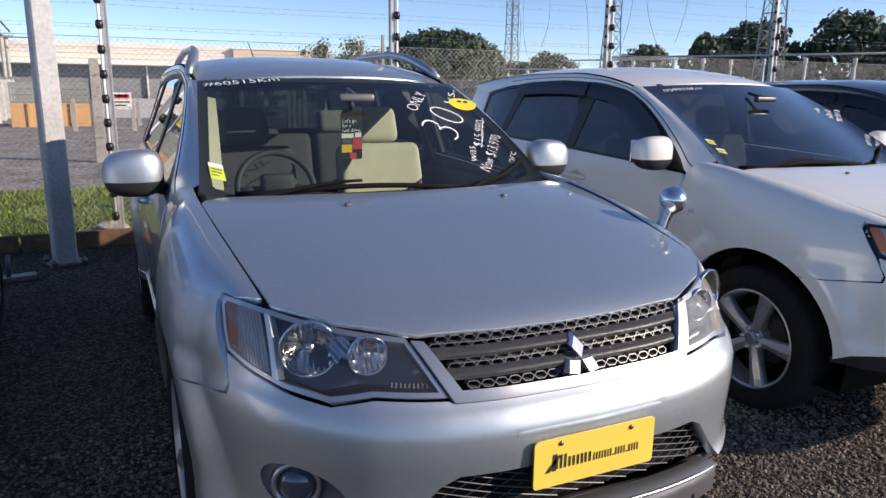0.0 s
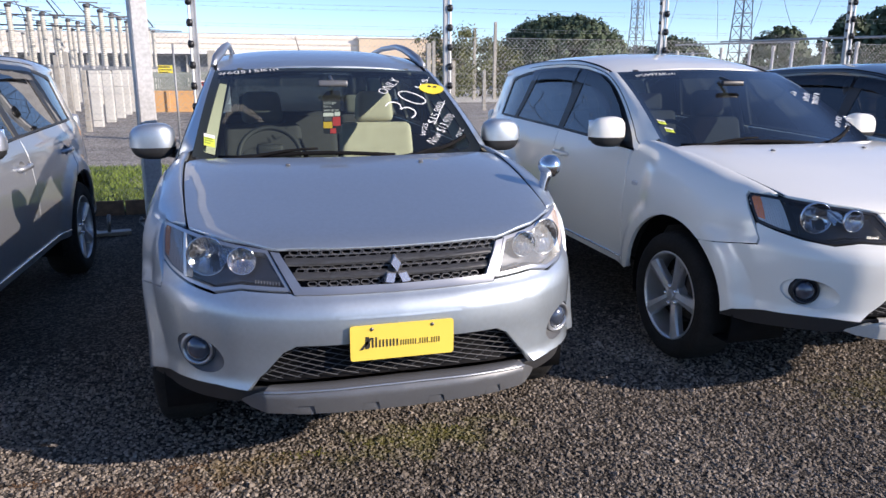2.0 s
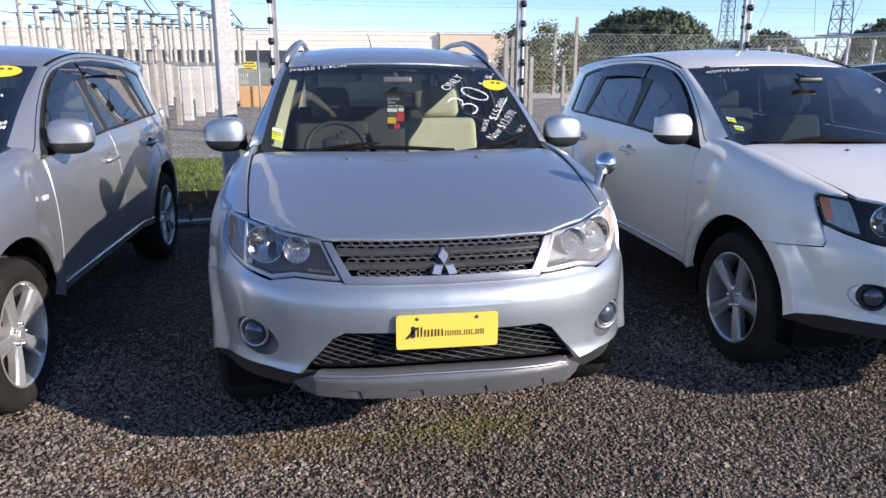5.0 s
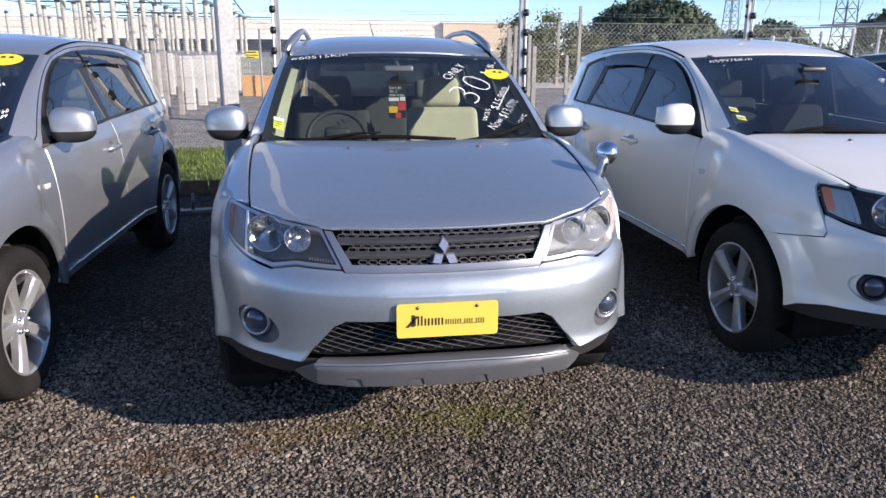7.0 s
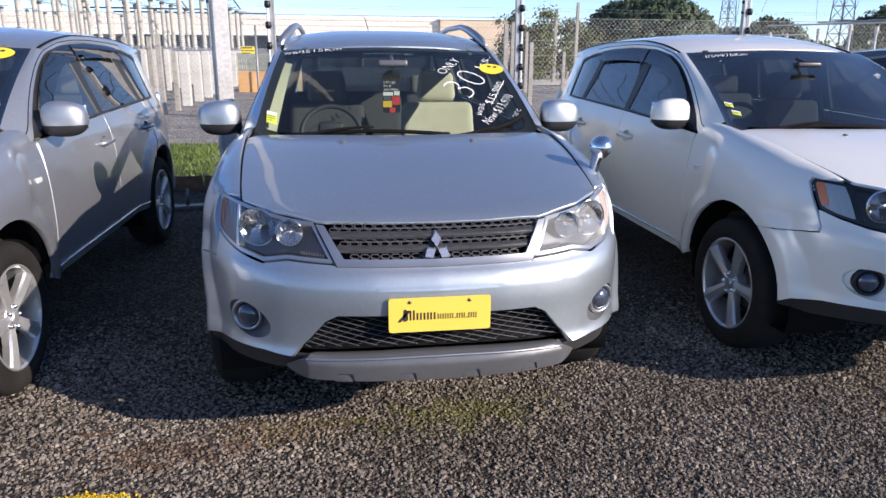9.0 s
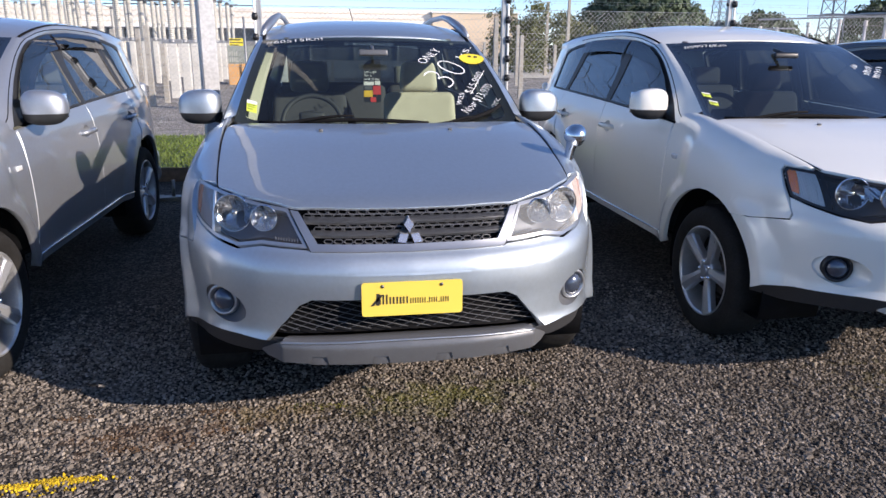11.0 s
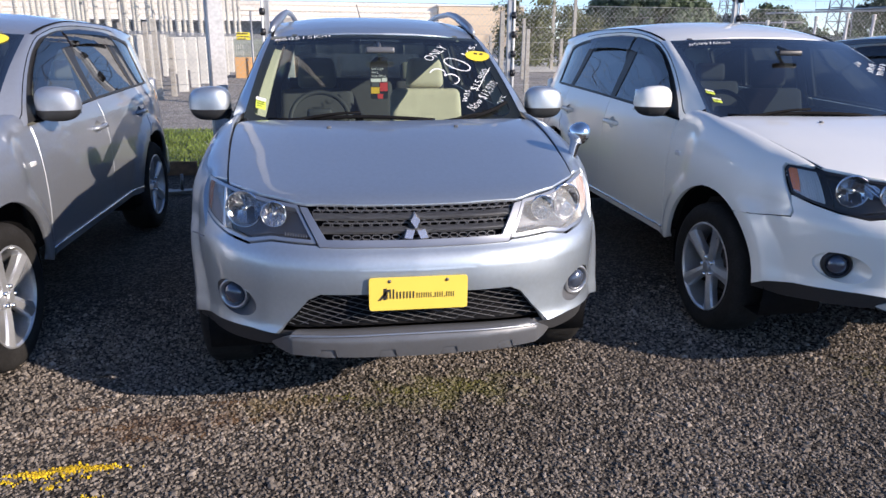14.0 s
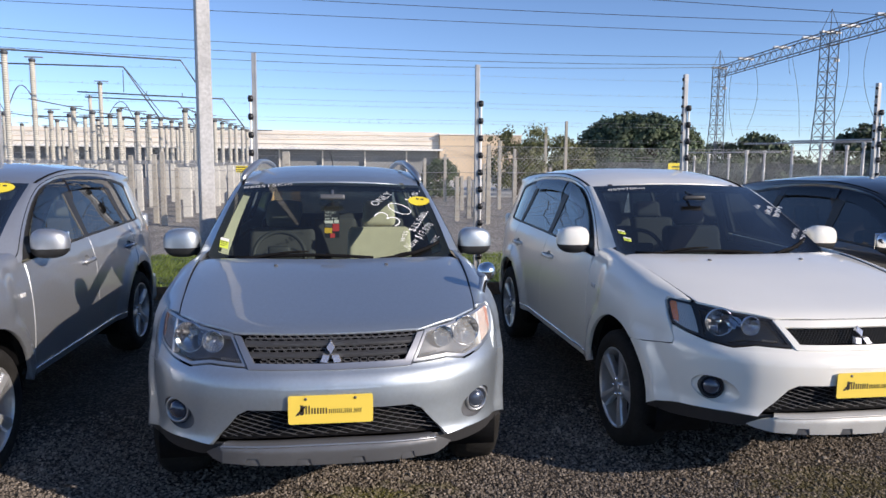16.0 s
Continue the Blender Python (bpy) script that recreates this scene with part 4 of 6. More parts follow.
    panel("shade_band", sc([(-.96, .872), (.96, .872), (.957, .955), (.45, .965), (-.45, .965), (-.957, .955)]), scaled(screen_at(.004), *K), SHADE_BAND, car, step=.06, thick=.001, away=in_, label="dark tinted band along the top of the screen")
    bm = bmesh.new()
    add_grid(bm, lambda a, t: (a * .72, 1.345 + .13 * t + .10 * a * a, 1.075 + .018 * t + .052 * a**8), span(-1, 1, 20), span(-1.2, .35, 8))
    part("cowl", bm, BLACK_TRIM, car, "black plastic cowl")
    for k, (x0, w0, x1, w1) in enumerate(((-.84, .05, .34, .075), (.36, .055, .93, .16))):
        wp = empty("wiper")
        wp.parent = car
        bm = bmesh.new()
        pts = [Vector(screen_at(-.012)(x0 + (x1 - x0) * t, w0 + (w1 - w0) * t + (.045 if k == 0 else -.01) * math.sin(math.pi * t))) for t in span(0, 1, 8)]
        add_tube(bm, pts, .011, 6)
        part("blade", bm, DARK, wp)
        bm = bmesh.new()
        pts = [Vector(screen_at(-.03)(x0 + (x1 - x0) * t * .55, -.01 + (.13 if k == 0 else .10) * math.sin(math.pi * .5 * t))) for t in span(0, 1, 6)]
        add_tube(bm, pts, [.012, .011, .010, .009, .008, .007, .006], 6)
        part("arm", bm, DARK, wp)
    # roof, tail
    roof = mirror_outline([(0, 2.148), (.30, 2.170), (.55, 2.222), (.630, 2.248), (.632, 2.7), (.630, 3.4), (.602, 4.40), (.3, 4.45), (0, 4.46)])
    panel("roof", roof, roof_at, P, car, step=.06, thick=.02, away=(0, 3, .9))
    bm = bmesh.new()
    add_grid(bm, lambda x, t: (x, 4.40 + .16 * t + .02 * math.sin(math.pi * t), 1.50 - .03 * (x / .6)**2 - .36 * t), span(-.60, .60, 10), span(0, 1, 5))
    bmesh.ops.solidify(bm, geom=bm.faces[:], thickness=.004)
    part("rear_window", bm, REAR_GLASS, car)
    bm = bmesh.new()
    add_grid(bm, lambda x, t: (x, 4.40 + .30 * t - .05 * (x / .6)**4, 1.572 - .045 * t - .042 * (abs(x) / .6)**3), span(-.53, .53, 14), span(0, 1, 5))
    bmesh.ops.solidify(bm, geom=bm.faces[:], thickness=.035)
    part("tail_spoiler", bm, P, car)
    bm = bmesh.new()
    add_box(bm, (0, 4.57, .74), (1.48, .10, .84), .04)
    add_box(bm, (0, 4.50, .42), (1.60, .22, .28), .05)
    part("tailgate", bm, P, car)
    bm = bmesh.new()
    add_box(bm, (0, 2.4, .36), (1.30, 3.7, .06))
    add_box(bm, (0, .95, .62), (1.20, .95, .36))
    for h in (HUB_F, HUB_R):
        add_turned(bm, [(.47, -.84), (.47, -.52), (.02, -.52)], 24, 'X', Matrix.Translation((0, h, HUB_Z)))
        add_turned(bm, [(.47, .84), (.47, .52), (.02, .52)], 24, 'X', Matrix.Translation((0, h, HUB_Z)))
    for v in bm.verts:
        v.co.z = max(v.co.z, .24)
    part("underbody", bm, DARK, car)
    # unseen plate, added to block sun between apron and underbody
    bm = bmesh.new()
    add_grid(bm, lambda k, t: (k * (.50 + .22 * step01(t * 1.5)), .06 + .54 * t + .16 * k * k * (1 - t), .425 - .09 * t), span(-1, 1, 12), span(0, 1, 5))
    bmesh.ops.solidify(bm, geom=bm.faces[:], thickness=.008)
    part("undertray", bm, BLACK_TRIM, car, "unseen black plate added to close the nose shadow")
    for s in (1, -1):
        for y in (HUB_F, HUB_R):
            wheel(car, s, y)
    cabin(car, FABRIC_BEIGE, FABRIC_GREY)
    return car


def antenna(car):
    bm = bmesh.new()
    add_tube(bm, [(0, 4.10, roof_at(0, 4.10)[2] - .005), (-.01, 4.13, 1.68), (-.04, 4.19, 1.80)], [.012, .004, .003], 8)
    part("antenna", bm, BLACK_TRIM, car, "short black whip antenna")


def rails(car):
    for s in (1, -1):
        bm = bmesh.new()
        pts = [(2.40, 1.560, .648), (2.48, 1.602, .630), (2.58, 1.640, .604), (2.70, 1.672, .582), (2.9, 1.694, .568), (3.4, 1.690, .56), (3.9, 1.65, .55), (4.1, 1.60, .55), (4.18, 1.55, .55)]
        add_tube(bm, [(s * x, y, z) for y, z, x in pts], [.014, .024, .026, .022, .017, .017, .02, .022, .012], 8, flat=1.1)
        part("roof_rail", bm, SATIN, car, "satin silver roof rail")


def number_plate(car, screws=True):
    """A yellow dealer's plate; its lettering is drawn as bars."""
    p = empty("number_plate")
    p.parent = car
    p["label"] = "yellow dealer plate with dark bars of lettering"
    zc, y = .651, .030
    bm = bmesh.new()
    out = rounded([(-.18, -.0625), (.18, -.0625), (.18, .0625), (-.18, .0625)], .012)
    f = bm.faces.new([bm.verts.new((a, y, zc + b)) for a, b in out])
    r = bmesh.ops.extrude_face_region(bm, geom=[f])
    bmesh.ops.translate(bm, vec=(0, .004, 0), verts=[v for v in r["geom"] if isinstance(v, bmesh.types.BMVert)])
    bmesh.ops.recalc_face_normals(bm, faces=bm.faces)
    part("plate", bm, PLATE_YELLOW, p, smooth=False)
    bm = bmesh.new()
    add_box(bm, (0, y + .022, zc), (.34, .03, .11), .004)
    part("plate_holder", bm, BLACK_TRIM, p)
    x = -.118
    bm = bmesh.new()
    for a, b, c, d in ((-.150, -.024, -.108, .018), (-.130, -.022, -.122, .022)):
        q = [bm.verts.new((px, y - .0012, zc + pz)) for px, pz in ((a, b), (a + .012, b), (c + .006, d), (c - .006, d))]
        bm.faces.new(q)
    part("logo_stroke", bm, INK, p, smooth=False)
    bars = [(.0050, .028, .012), (.0050, .036, .012), (.0050, .036, .0125), (.0050, .026, .012), (.0050, .026, .0125), (.0050, .026, .012), (.0050, .026, .011), (.0050, .026, .0125), (.0050, .026, .014)]
    bars += [(.0026, .020, .0085)] * 7 + [(.0030, .004, .0075)] + [(.0026, .020, .0085)] * 4 + [(.0030, .004, .0075)] + [(.0026, .020, .0085)] * 4
    for w, h, pitch in bars:
        bm = bmesh.new()
        add_box(bm, (x + w / 2, y - .0012, zc - .018 + h / 2), (w, .001, h))
        part("lettering_bar", bm, INK, p, smooth=False)
        x += pitch
    for sx in (-.106, .104):
        bm = bmesh.new()
        add_turned(bm, [(.001, -.004), (.006, -.003), (.007, .002)], 10, 'Y', Matrix.Translation((sx, y, zc + .048)))
        part("screw", bm, BRAKE, p)


def wing_top_mirror(car):
    """The chrome kerb mirror on its stalk."""
    m = empty("kerb_mirror")
    m.parent = car
    m["label"] = "chrome kerb mirror on a stalk"
    bm = bmesh.new()
    add_tube(bm, [(.783, .74, .955), (.789, .735, 1.0), (.793, .728, 1.04), (.797, .722, 1.075), (.803, .716, 1.105), (.81, .712, 1.13)], [.033, .027, .025, .027, .036, .046], 14, flat=.8)
    part("stalk", bm, CHROME, m)
    bm = bmesh.new()
    bmesh.ops.create_uvsphere(bm, u_segments=24, v_segments=14, radius=1.0)
    for v in bm.verts:
        v.co.x *= .050 + .008 * v.co.z
        v.co.y *= .052
        v.co.z *= .050
        if v.co.y > .02:
            v.co.y = .02 + (v.co.y - .02) * .1
    bmesh.ops.transform(bm, matrix=Matrix.Translation((.812, .71, 1.132)) @ Matrix.Rotation(radians(-18), 4, 'Y'), verts=bm.verts)
    part("mirror_head", bm, CHROME, m)


# ---- ground ----
def stony(name, scale, dark, mid, light, bump, patch=(.8, 1.2), moss=None, islands=False):
    """Loose stones of mixed greys, with broad patches."""
    m = bpy.data.materials.new(name)
    m.use_nodes = True
    nt = m.node_tree
    b = nt.nodes["Principled BSDF"]
    b.inputs["Roughness"].default_value = 0.92
    b.inputs["Specular IOR Level"].default_value = 0.15
    co = nt.nodes.new("ShaderNodeTexCoord")
    vo = nt.nodes.new("ShaderNodeTexVoronoi")
    vo.inputs["Scale"].default_value = scale
    nt.links.new(co.outputs["Object"], vo.inputs["Vector"])
    ramp = nt.nodes.new("ShaderNodeValToRGB")
    e = ramp.color_ramp.elements
    e[0].position, e[0].color = 0.0, (*dark, 1)
    e[1].position, e[1].color = 1.0, (*light, 1)
    e.new(0.6).color = (*mid, 1)
    sep = nt.nodes.new("ShaderNodeSeparateColor")
    nt.links.new(vo.outputs["Color"], sep.inputs[0])
    nt.links.new(sep.outputs[0], ramp.inputs[0])
    if islands:
        geo = nt.nodes.new("ShaderNodeNewGeometry")
        nt.links.new(geo.outputs["Random Per Island"], ramp.inputs[0])
    no = nt.nodes.new("ShaderNodeTexNoise")
    no.inputs["Scale"].default_value, no.inputs["Detail"].default_value = 1.3, 6
    nt.links.new(co.outputs["Object"], no.inputs["Vector"])
    mr = nt.nodes.new("ShaderNodeMapRange")
    mr.inputs["From Min"].default_value, mr.inputs["From Max"].default_value = .35, .7
    mr.inputs["To Min"].default_value, mr.inputs["To Max"].default_value = patch
    nt.links.new(no.outputs[0], mr.inputs[0])
    mul = nt.nodes.new("ShaderNodeVectorMath")
    mul.operation = 'MULTIPLY'
    nt.links.new(ramp.outputs[0], mul.inputs[0])
    nt.links.new(mr.outputs[0], mul.inputs[1])
    colour = mul.outputs[0]
    if moss:
        # patches of moss and rust-brown silt along the front of the row
        for (cx, cy, rx, ry), tint, seed in moss:
            off = nt.nodes.new("ShaderNodeVectorMath")
            off.operation = 'SUBTRACT'
            off.inputs[1].default_value = (cx, cy, 0)
            nt.links.new(co.outputs["Object"], off.inputs[0])
            sc = nt.nodes.new("ShaderNodeVectorMath")
            sc.operation = 'MULTIPLY'
            sc.inputs[1].default_value = (1 / rx, 1 / ry, 0)
            nt.links.new(off.outputs[0], sc.inputs[0])
            ln = nt.nodes.new("ShaderNodeVectorMath")
            ln.operation = 'LENGTH'
            nt.links.new(sc.outputs[0], ln.inputs[0])
            n2 = nt.nodes.new("ShaderNodeTexNoise")
            n2.inputs["Scale"].default_value, n2.inputs["Detail"].default_value = 9 + seed, 6
            nt.links.new(co.outputs["Object"], n2.inputs["Vector"])
            add = nt.nodes.new("ShaderNodeMath")
            add.operation = 'MULTIPLY_ADD'
            add.inputs[1].default_value, add.inputs[2].default_value = 3.4, -1.5
            nt.links.new(n2.outputs[0], add.inputs[0])
            sub = nt.nodes.new("ShaderNodeMath")
            sub.operation = 'SUBTRACT'
            nt.links.new(add.outputs[0], sub.inputs[0])
            nt.links.new(ln.outputs["Value"], sub.inputs[1])
            rng = nt.nodes.new("ShaderNodeMapRange")
            rng.inputs["From Min"].default_value, rng.inputs["From Max"].default_value = -.75, .1
            rng.inputs["To Max"].default_value = .42
            nt.links.new(sub.outputs[0], rng.inputs[0])
            mx = nt.nodes.new("ShaderNodeMix")
            mx.data_type = 'RGBA'
            nt.links.new(rng.outputs[0], mx.inputs["Factor"])
            nt.links.new(colour, mx.inputs["A"])
            mx.inputs["B"].default_value = (*tint, 1)
            colour = mx.outputs["Result"]
    nt.links.new(colour, b.inputs["Base Color"])
    bn = nt.nodes.new("ShaderNodeBump")
    bn.inputs["Distance"].default_value, bn.inputs["Strength"].default_value = bump, .9
    bn.invert = True
    nt.links.new(vo.outputs["Distance"], bn.inputs["Height"])
    nt.links.new(bn.outputs[0], b.inputs["Normal"])
    return m


MOSS = [((.16, .50, .48, .20), (.15, .15, .025), 0), ((-1.0, .36, .50, .15), (.12, .065, .035), 2), ((-.55, .45, .36, .11), (.15, .105, .03), 4), ((2.7, .35, .6, .3), (.13, .12, .03), 6)]
GROUND = stony("chip_seal", 75, (.022, .019, .017), (.07, .061, .052), (.17, .15, .128), .012, moss=MOSS)
YARD = stony("yard_gravel", 22, (.17, .16, .148), (.28, .264, .245), (.47, .445, .41), .03)
CHIP = stony("stone_chips", 60, (.125, .106, .089), (.21, .18, .15), (.32, .276, .232), .002, islands=True, moss=MOSS)
GRASS = material("grass_blades", (.17, .235, .045), .8, grain=.35, scale=9, big=.3)
SOIL = material("turf_soil", (.095, .125, .035), .95, grain=.3, scale=30, big=.3, bump=.01)
YELLOW_MARK = stony("yellow_marking_paint", 60, (.22, .15, .03), (.62, .42, .02), (.80, .56, .03), .001, islands=True)
LEAF = material("leaf_dark", (.080, .112, .058), .7, grain=.4, scale=1.2, big=.3)
LEAF_PALE = material("leaf_pale", (.11, .12, .045), .7, grain=.3, scale=2)

far = [12, 20, 45, 110, 300, 900]
edge = [-v for v in reversed(far)] + [-8] + span(-5, 7, 24) + far
bm = bmesh.new()
add_grid(bm, lambda x, y: (x, y, 0), edge, edge)
tagged(part("ground", bm, GROUND), "dark chip-seal yard of loose grey stones", "ground", kind="structure")
bm = bmesh.new()
add_grid(bm, lambda x, y: (x, y, .012), [-60, -20, -5, 5, 20, 70], [9.9, 20, 40, 61])
tagged(part("gravel_yard", bm, YARD), "pale gravel yard of the substation", "ground", kind="structure")


bm = bmesh.new()
add_grid(bm, lambda x, y: (x, y, .03), [-1.25, 3, 9, 20], [30, 40, 50, 61.4])
tagged(part("concrete_apron", bm, CONCRETE_PALE), "pale concrete apron before the warehouse", "ground", kind="structure")


def stones(name, count, region, size, seed, mat, label, fade=.7):
    """Loose chips scattered over the ground, pressed into it."""
    rng = random.Random(seed)
    v, f = [], []
    x0, y0, x1, y1 = region
    for _ in range(count):
        x, y = rng.uniform(x0, x1), rng.uniform(y0, y1)
        if rng.random() > min(x - x0, x1 - x, y - y0, y1 - y) / fade:
            continue
        r = size * rng.uniform(.5, 1.25)
        a = rng.uniform(0, 6.28)
        n = len(v)
        h = r * rng.uniform(.35, .68)
        tilt, lean = rng.uniform(-.35, .35), rng.uniform(-.35, .35)
        for top in (0, 1):
            for k in range(4):
                t = k * 1.5708 + rng.uniform(-.4, .4)
                j = rng.uniform(.7, 1.25) * (.62 if top else 1) * r
                px, py = j * math.cos(t), j * math.sin(t) * .8
                v.append((x + px * math.cos(a) - py * math.sin(a), y + px * math.sin(a) + py * math.cos(a), h + px * tilt + py * lean if top else -.002))
        f += [(n, n + 1, n + 5, n + 4), (n + 1, n + 2, n + 6, n + 5), (n + 2, n + 3, n + 7, n + 6), (n + 3, n, n + 4, n + 7), (n + 4, n + 5, n + 6, n + 7)]
    me = bpy.data.meshes.new(name)
    me.from_pydata(v, [], f)
    me.materials.append(mat)
    return tagged(new(name, me), label, "stones", kind="stuff")


stones("gravel_chips", 105000, (-3.2, -1.9, 4.0, 2.0), .0098, 3, CHIP, "loose grey stone chips on the yard")
stones("gravel_chips", 4500, (-3.2, -1.9, 4.0, 2.0), .0165, 4, CHIP, "larger pale stones among the chips")
DEAD_MOSS = material("dead_moss", (.11, .066, .036), .95, grain=.4, scale=60, big=.3)
GREEN_MOSS = material("green_moss", (.12, .115, .025), .95, grain=.4, scale=60, big=.3)
for i, (x, y, w, d, mat) in enumerate(((-1.37, .53, .10, .04, 0), (-1.22, .36, .09, .035, 0), (-1.07, .26, .11, .035, 0), (-.92, .25, .09, .03, 0), (-.78, .51, .09, .03, 0), (-.73, .35, .10, .03, 0), (-.37, .50, .14, .05, 1), (.02, .52, .16, .06, 1), (.25, .56, .13, .05, 1))):
    stones("moss_clump", 260, (x - w, y - d, x + w, y + d), .006, 40 + i, GREEN_MOSS if mat else DEAD_MOSS, "clump of moss grown between the stones" if mat else "clump of dead brown moss between the stones", min(w, d))

# marks sprayed on the stones
def spray_mark(points, seed, label):
    rng = random.Random(seed)
    v, f = [], []
    for cx, cy, rx, ry, n in points:
        for _ in range(n):
            x, y = rng.gauss(cx, rx), rng.gauss(cy, ry)
            r = rng.uniform(.0025, .0085)
            h = rng.uniform(.006, .010)
            k, a = len(v), rng.uniform(0, 6.28)
            for top in (0, 1):
                for q in range(5):
                    t = a + q * 1.2566 + rng.uniform(-.35, .35)
                    j = r * rng.uniform(.7, 1.2) * (.65 if top else 1)
                    v.append((x + j * math.cos(t), y + .8 * j * math.sin(t), h + rng.uniform(-.002, .002) if top else .001))
            f += [(k + q, k + (q + 1) % 5, k + 5 + (q + 1) % 5, k + 5 + q) for q in range(5)] + [tuple(k + 5 + q for q in range(5))]
    me = bpy.data.meshes.new("paint_mark")
    me.from_pydata(v, [], f)
    me.materials.append(YELLOW_MARK)
    return tagged(new("paint_mark", me), label, "paint mark", kind="stuff")


spray_mark([(-1.29, .074, .035, .010, 170), (-1.40, .056, .05, .008, 110), (-1.17, .068, .05, .009, 70), (-1.47, .01, .03, .012, 14), (-1.32, -.035, .02, .01, 16), (-1.17, -.115, .02, .01, 16), (-1.30, .04, .10, .03, 50)], 5, "patchy yellow line sprayed on the stones")

# ---- turf beyond the yard ----
bm = bmesh.new()
add_grid(bm, lambda x, y: (x, y, .02 + .02 * math.sin(x * 1.7) * math.sin(y * 2.1)), span(-30, 34, 64), span(6.06, 9.95, 8))
tagged(part("turf", bm, SOIL), "strip of mown turf behind the fence", "grass", kind="structure")
rng = random.Random(8)
v, f = [], []
for i in range(42000):
    near = i < 30000
    x = rng.uniform(-5.5, 6.5) if near else rng.uniform(-16, 22)
    y = rng.uniform(6.08, 9.9)
    h, a, w = rng.uniform(.02, .065), rng.uniform(0, 6.28), rng.uniform(.006, .013)
    lx, ly = rng.uniform(-.04, .04), rng.uniform(-.04, .04)
    k = len(v)
    v += [(x - w * math.cos(a), y - w * math.sin(a), .01), (x + w * math.cos(a), y + w * math.sin(a), .01), (x + lx, y + ly, .03 + h)]
    f.append((k, k + 1, k + 2))
me = bpy.data.meshes.new("grass_blades")
me.from_pydata(v, [], f)
me.materials.append(GRASS)
tagged(new("grass_blades", me), "short green grass blades on the turf", "grass", kind="stuff")
for k, x in enumerate((-9.0, -4.2, .6, 5.4, 10.2)):
    bm = bmesh.new()
    add_box(bm, (x, 6.0, .07), (4.78, .045, .17), .006)
    tagged(part("edging_board", bm, TIMBER), "weathered brown timber board edging the turf", "board", "turf edging boards")

# ---- cars ----
car = build_car()


def repaint(ob, label, paint, swaps=()):
    ob["label"], ob["category"], ob["group"] = label, "car", "parked cars"
    pairs = {PAINT_SILVER: paint, **dict(swaps)}
    for o in ob.children_recursive:
        if o.type == 'MESH' and o.material_slots:
            old = o.material_slots[0].material
            if old in pairs and pairs[old] is not old:
                o.material_slots[0].link = 'OBJECT'
                o.material_slots[0].material = pairs[old]
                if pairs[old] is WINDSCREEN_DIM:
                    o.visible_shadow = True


left = copy_thing(car, pose(-2.715, .02, 0, 0, 0, -1.5))
white = copy_thing(car, pose(2.597, .040, 0, 0, 0, .2))
black = copy_thing(car, pose(5.12, .10, -.05, 0, 0, 0))
for o in list(white.children_recursive):
    if o.name.split(".")[0] in ("honeycomb_mesh", "grille_bar"):
        bpy.data.objects.remove(o)
for o in list(car.children_recursive):
    if o.name.split(".")[0] == "wind_deflector":
        bpy.data.objects.remove(o)
for o in list(black.children_recursive):
    if o.name.split(".")[0] in ("honeycomb_mesh", "grille_bar", "emblem_diamond"):
        bpy.data.objects.remove(o)
repaint(car, "silver SUV with roof rails and a hand-written price on its windscreen", PAINT_SILVER)
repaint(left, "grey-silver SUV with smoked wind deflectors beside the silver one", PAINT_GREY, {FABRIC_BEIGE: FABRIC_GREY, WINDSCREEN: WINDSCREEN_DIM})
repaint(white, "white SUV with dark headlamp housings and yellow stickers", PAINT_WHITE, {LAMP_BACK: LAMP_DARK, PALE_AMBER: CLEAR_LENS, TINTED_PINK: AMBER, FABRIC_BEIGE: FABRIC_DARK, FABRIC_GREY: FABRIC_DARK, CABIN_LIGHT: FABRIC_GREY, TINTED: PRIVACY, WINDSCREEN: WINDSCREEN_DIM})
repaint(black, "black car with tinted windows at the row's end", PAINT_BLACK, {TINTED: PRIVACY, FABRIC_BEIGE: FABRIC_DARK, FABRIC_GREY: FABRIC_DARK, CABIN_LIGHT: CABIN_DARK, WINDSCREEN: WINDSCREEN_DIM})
for o in white.children_recursive:
    if o.name.split(".")[0] in ("bright_rim", "divider", "rear_view_mirror"):
        o.material_slots[0].link = 'OBJECT'
        o.material_slots[0].material = LAMP_DARK
    if o.name.split(".")[0] in ("ring", "bowl"):
        o.material_slots[0].link = 'OBJECT'
        o.material_slots[0].material = LAMP_DARK
    if o.name.split(".")[0] in ("grille_surround", "fog_recess"):
        o.material_slots[0].link = 'OBJECT'
        o.material_slots[0].material = PAINT_WHITE
    if o.name.split(".")[0] in ("skid_plate", "skid_top", "skid_lip"):
        o.material_slots[0].link = 'OBJECT'
        o.material_slots[0].material = SKID_PALE
for o in black.children_recursive:
    if o.name.split(".")[0] == "mirror_cap":
        o.material_slots[0].link = 'OBJECT'
        o.material_slots[0].material = CHROME
for o in car.children_recursive:
    if o.name.split(".")[0] == "lamp_cover" and o.data.vertices[0].co.x > 0:
        o.material_slots[0].link = 'OBJECT'
        o.material_slots[0].material = LENS_FOGGED
rails(car)
antenna(car)
number_plate(car)
number_plate(white)
wing_top_mirror(car)

panel("grille_top_bar", mirror_outline([(0, .944), (.408, .941), (.390, .912), (0, .914)]), front_at(-.004), PAINT_WHITE, white, step=.04, thick=.02, away=(0, 2.4, .75), label="white painted bar over the grille")

# fine dark mesh of the white car's grille
bm = bmesh.new()
gf = front_at(.02)
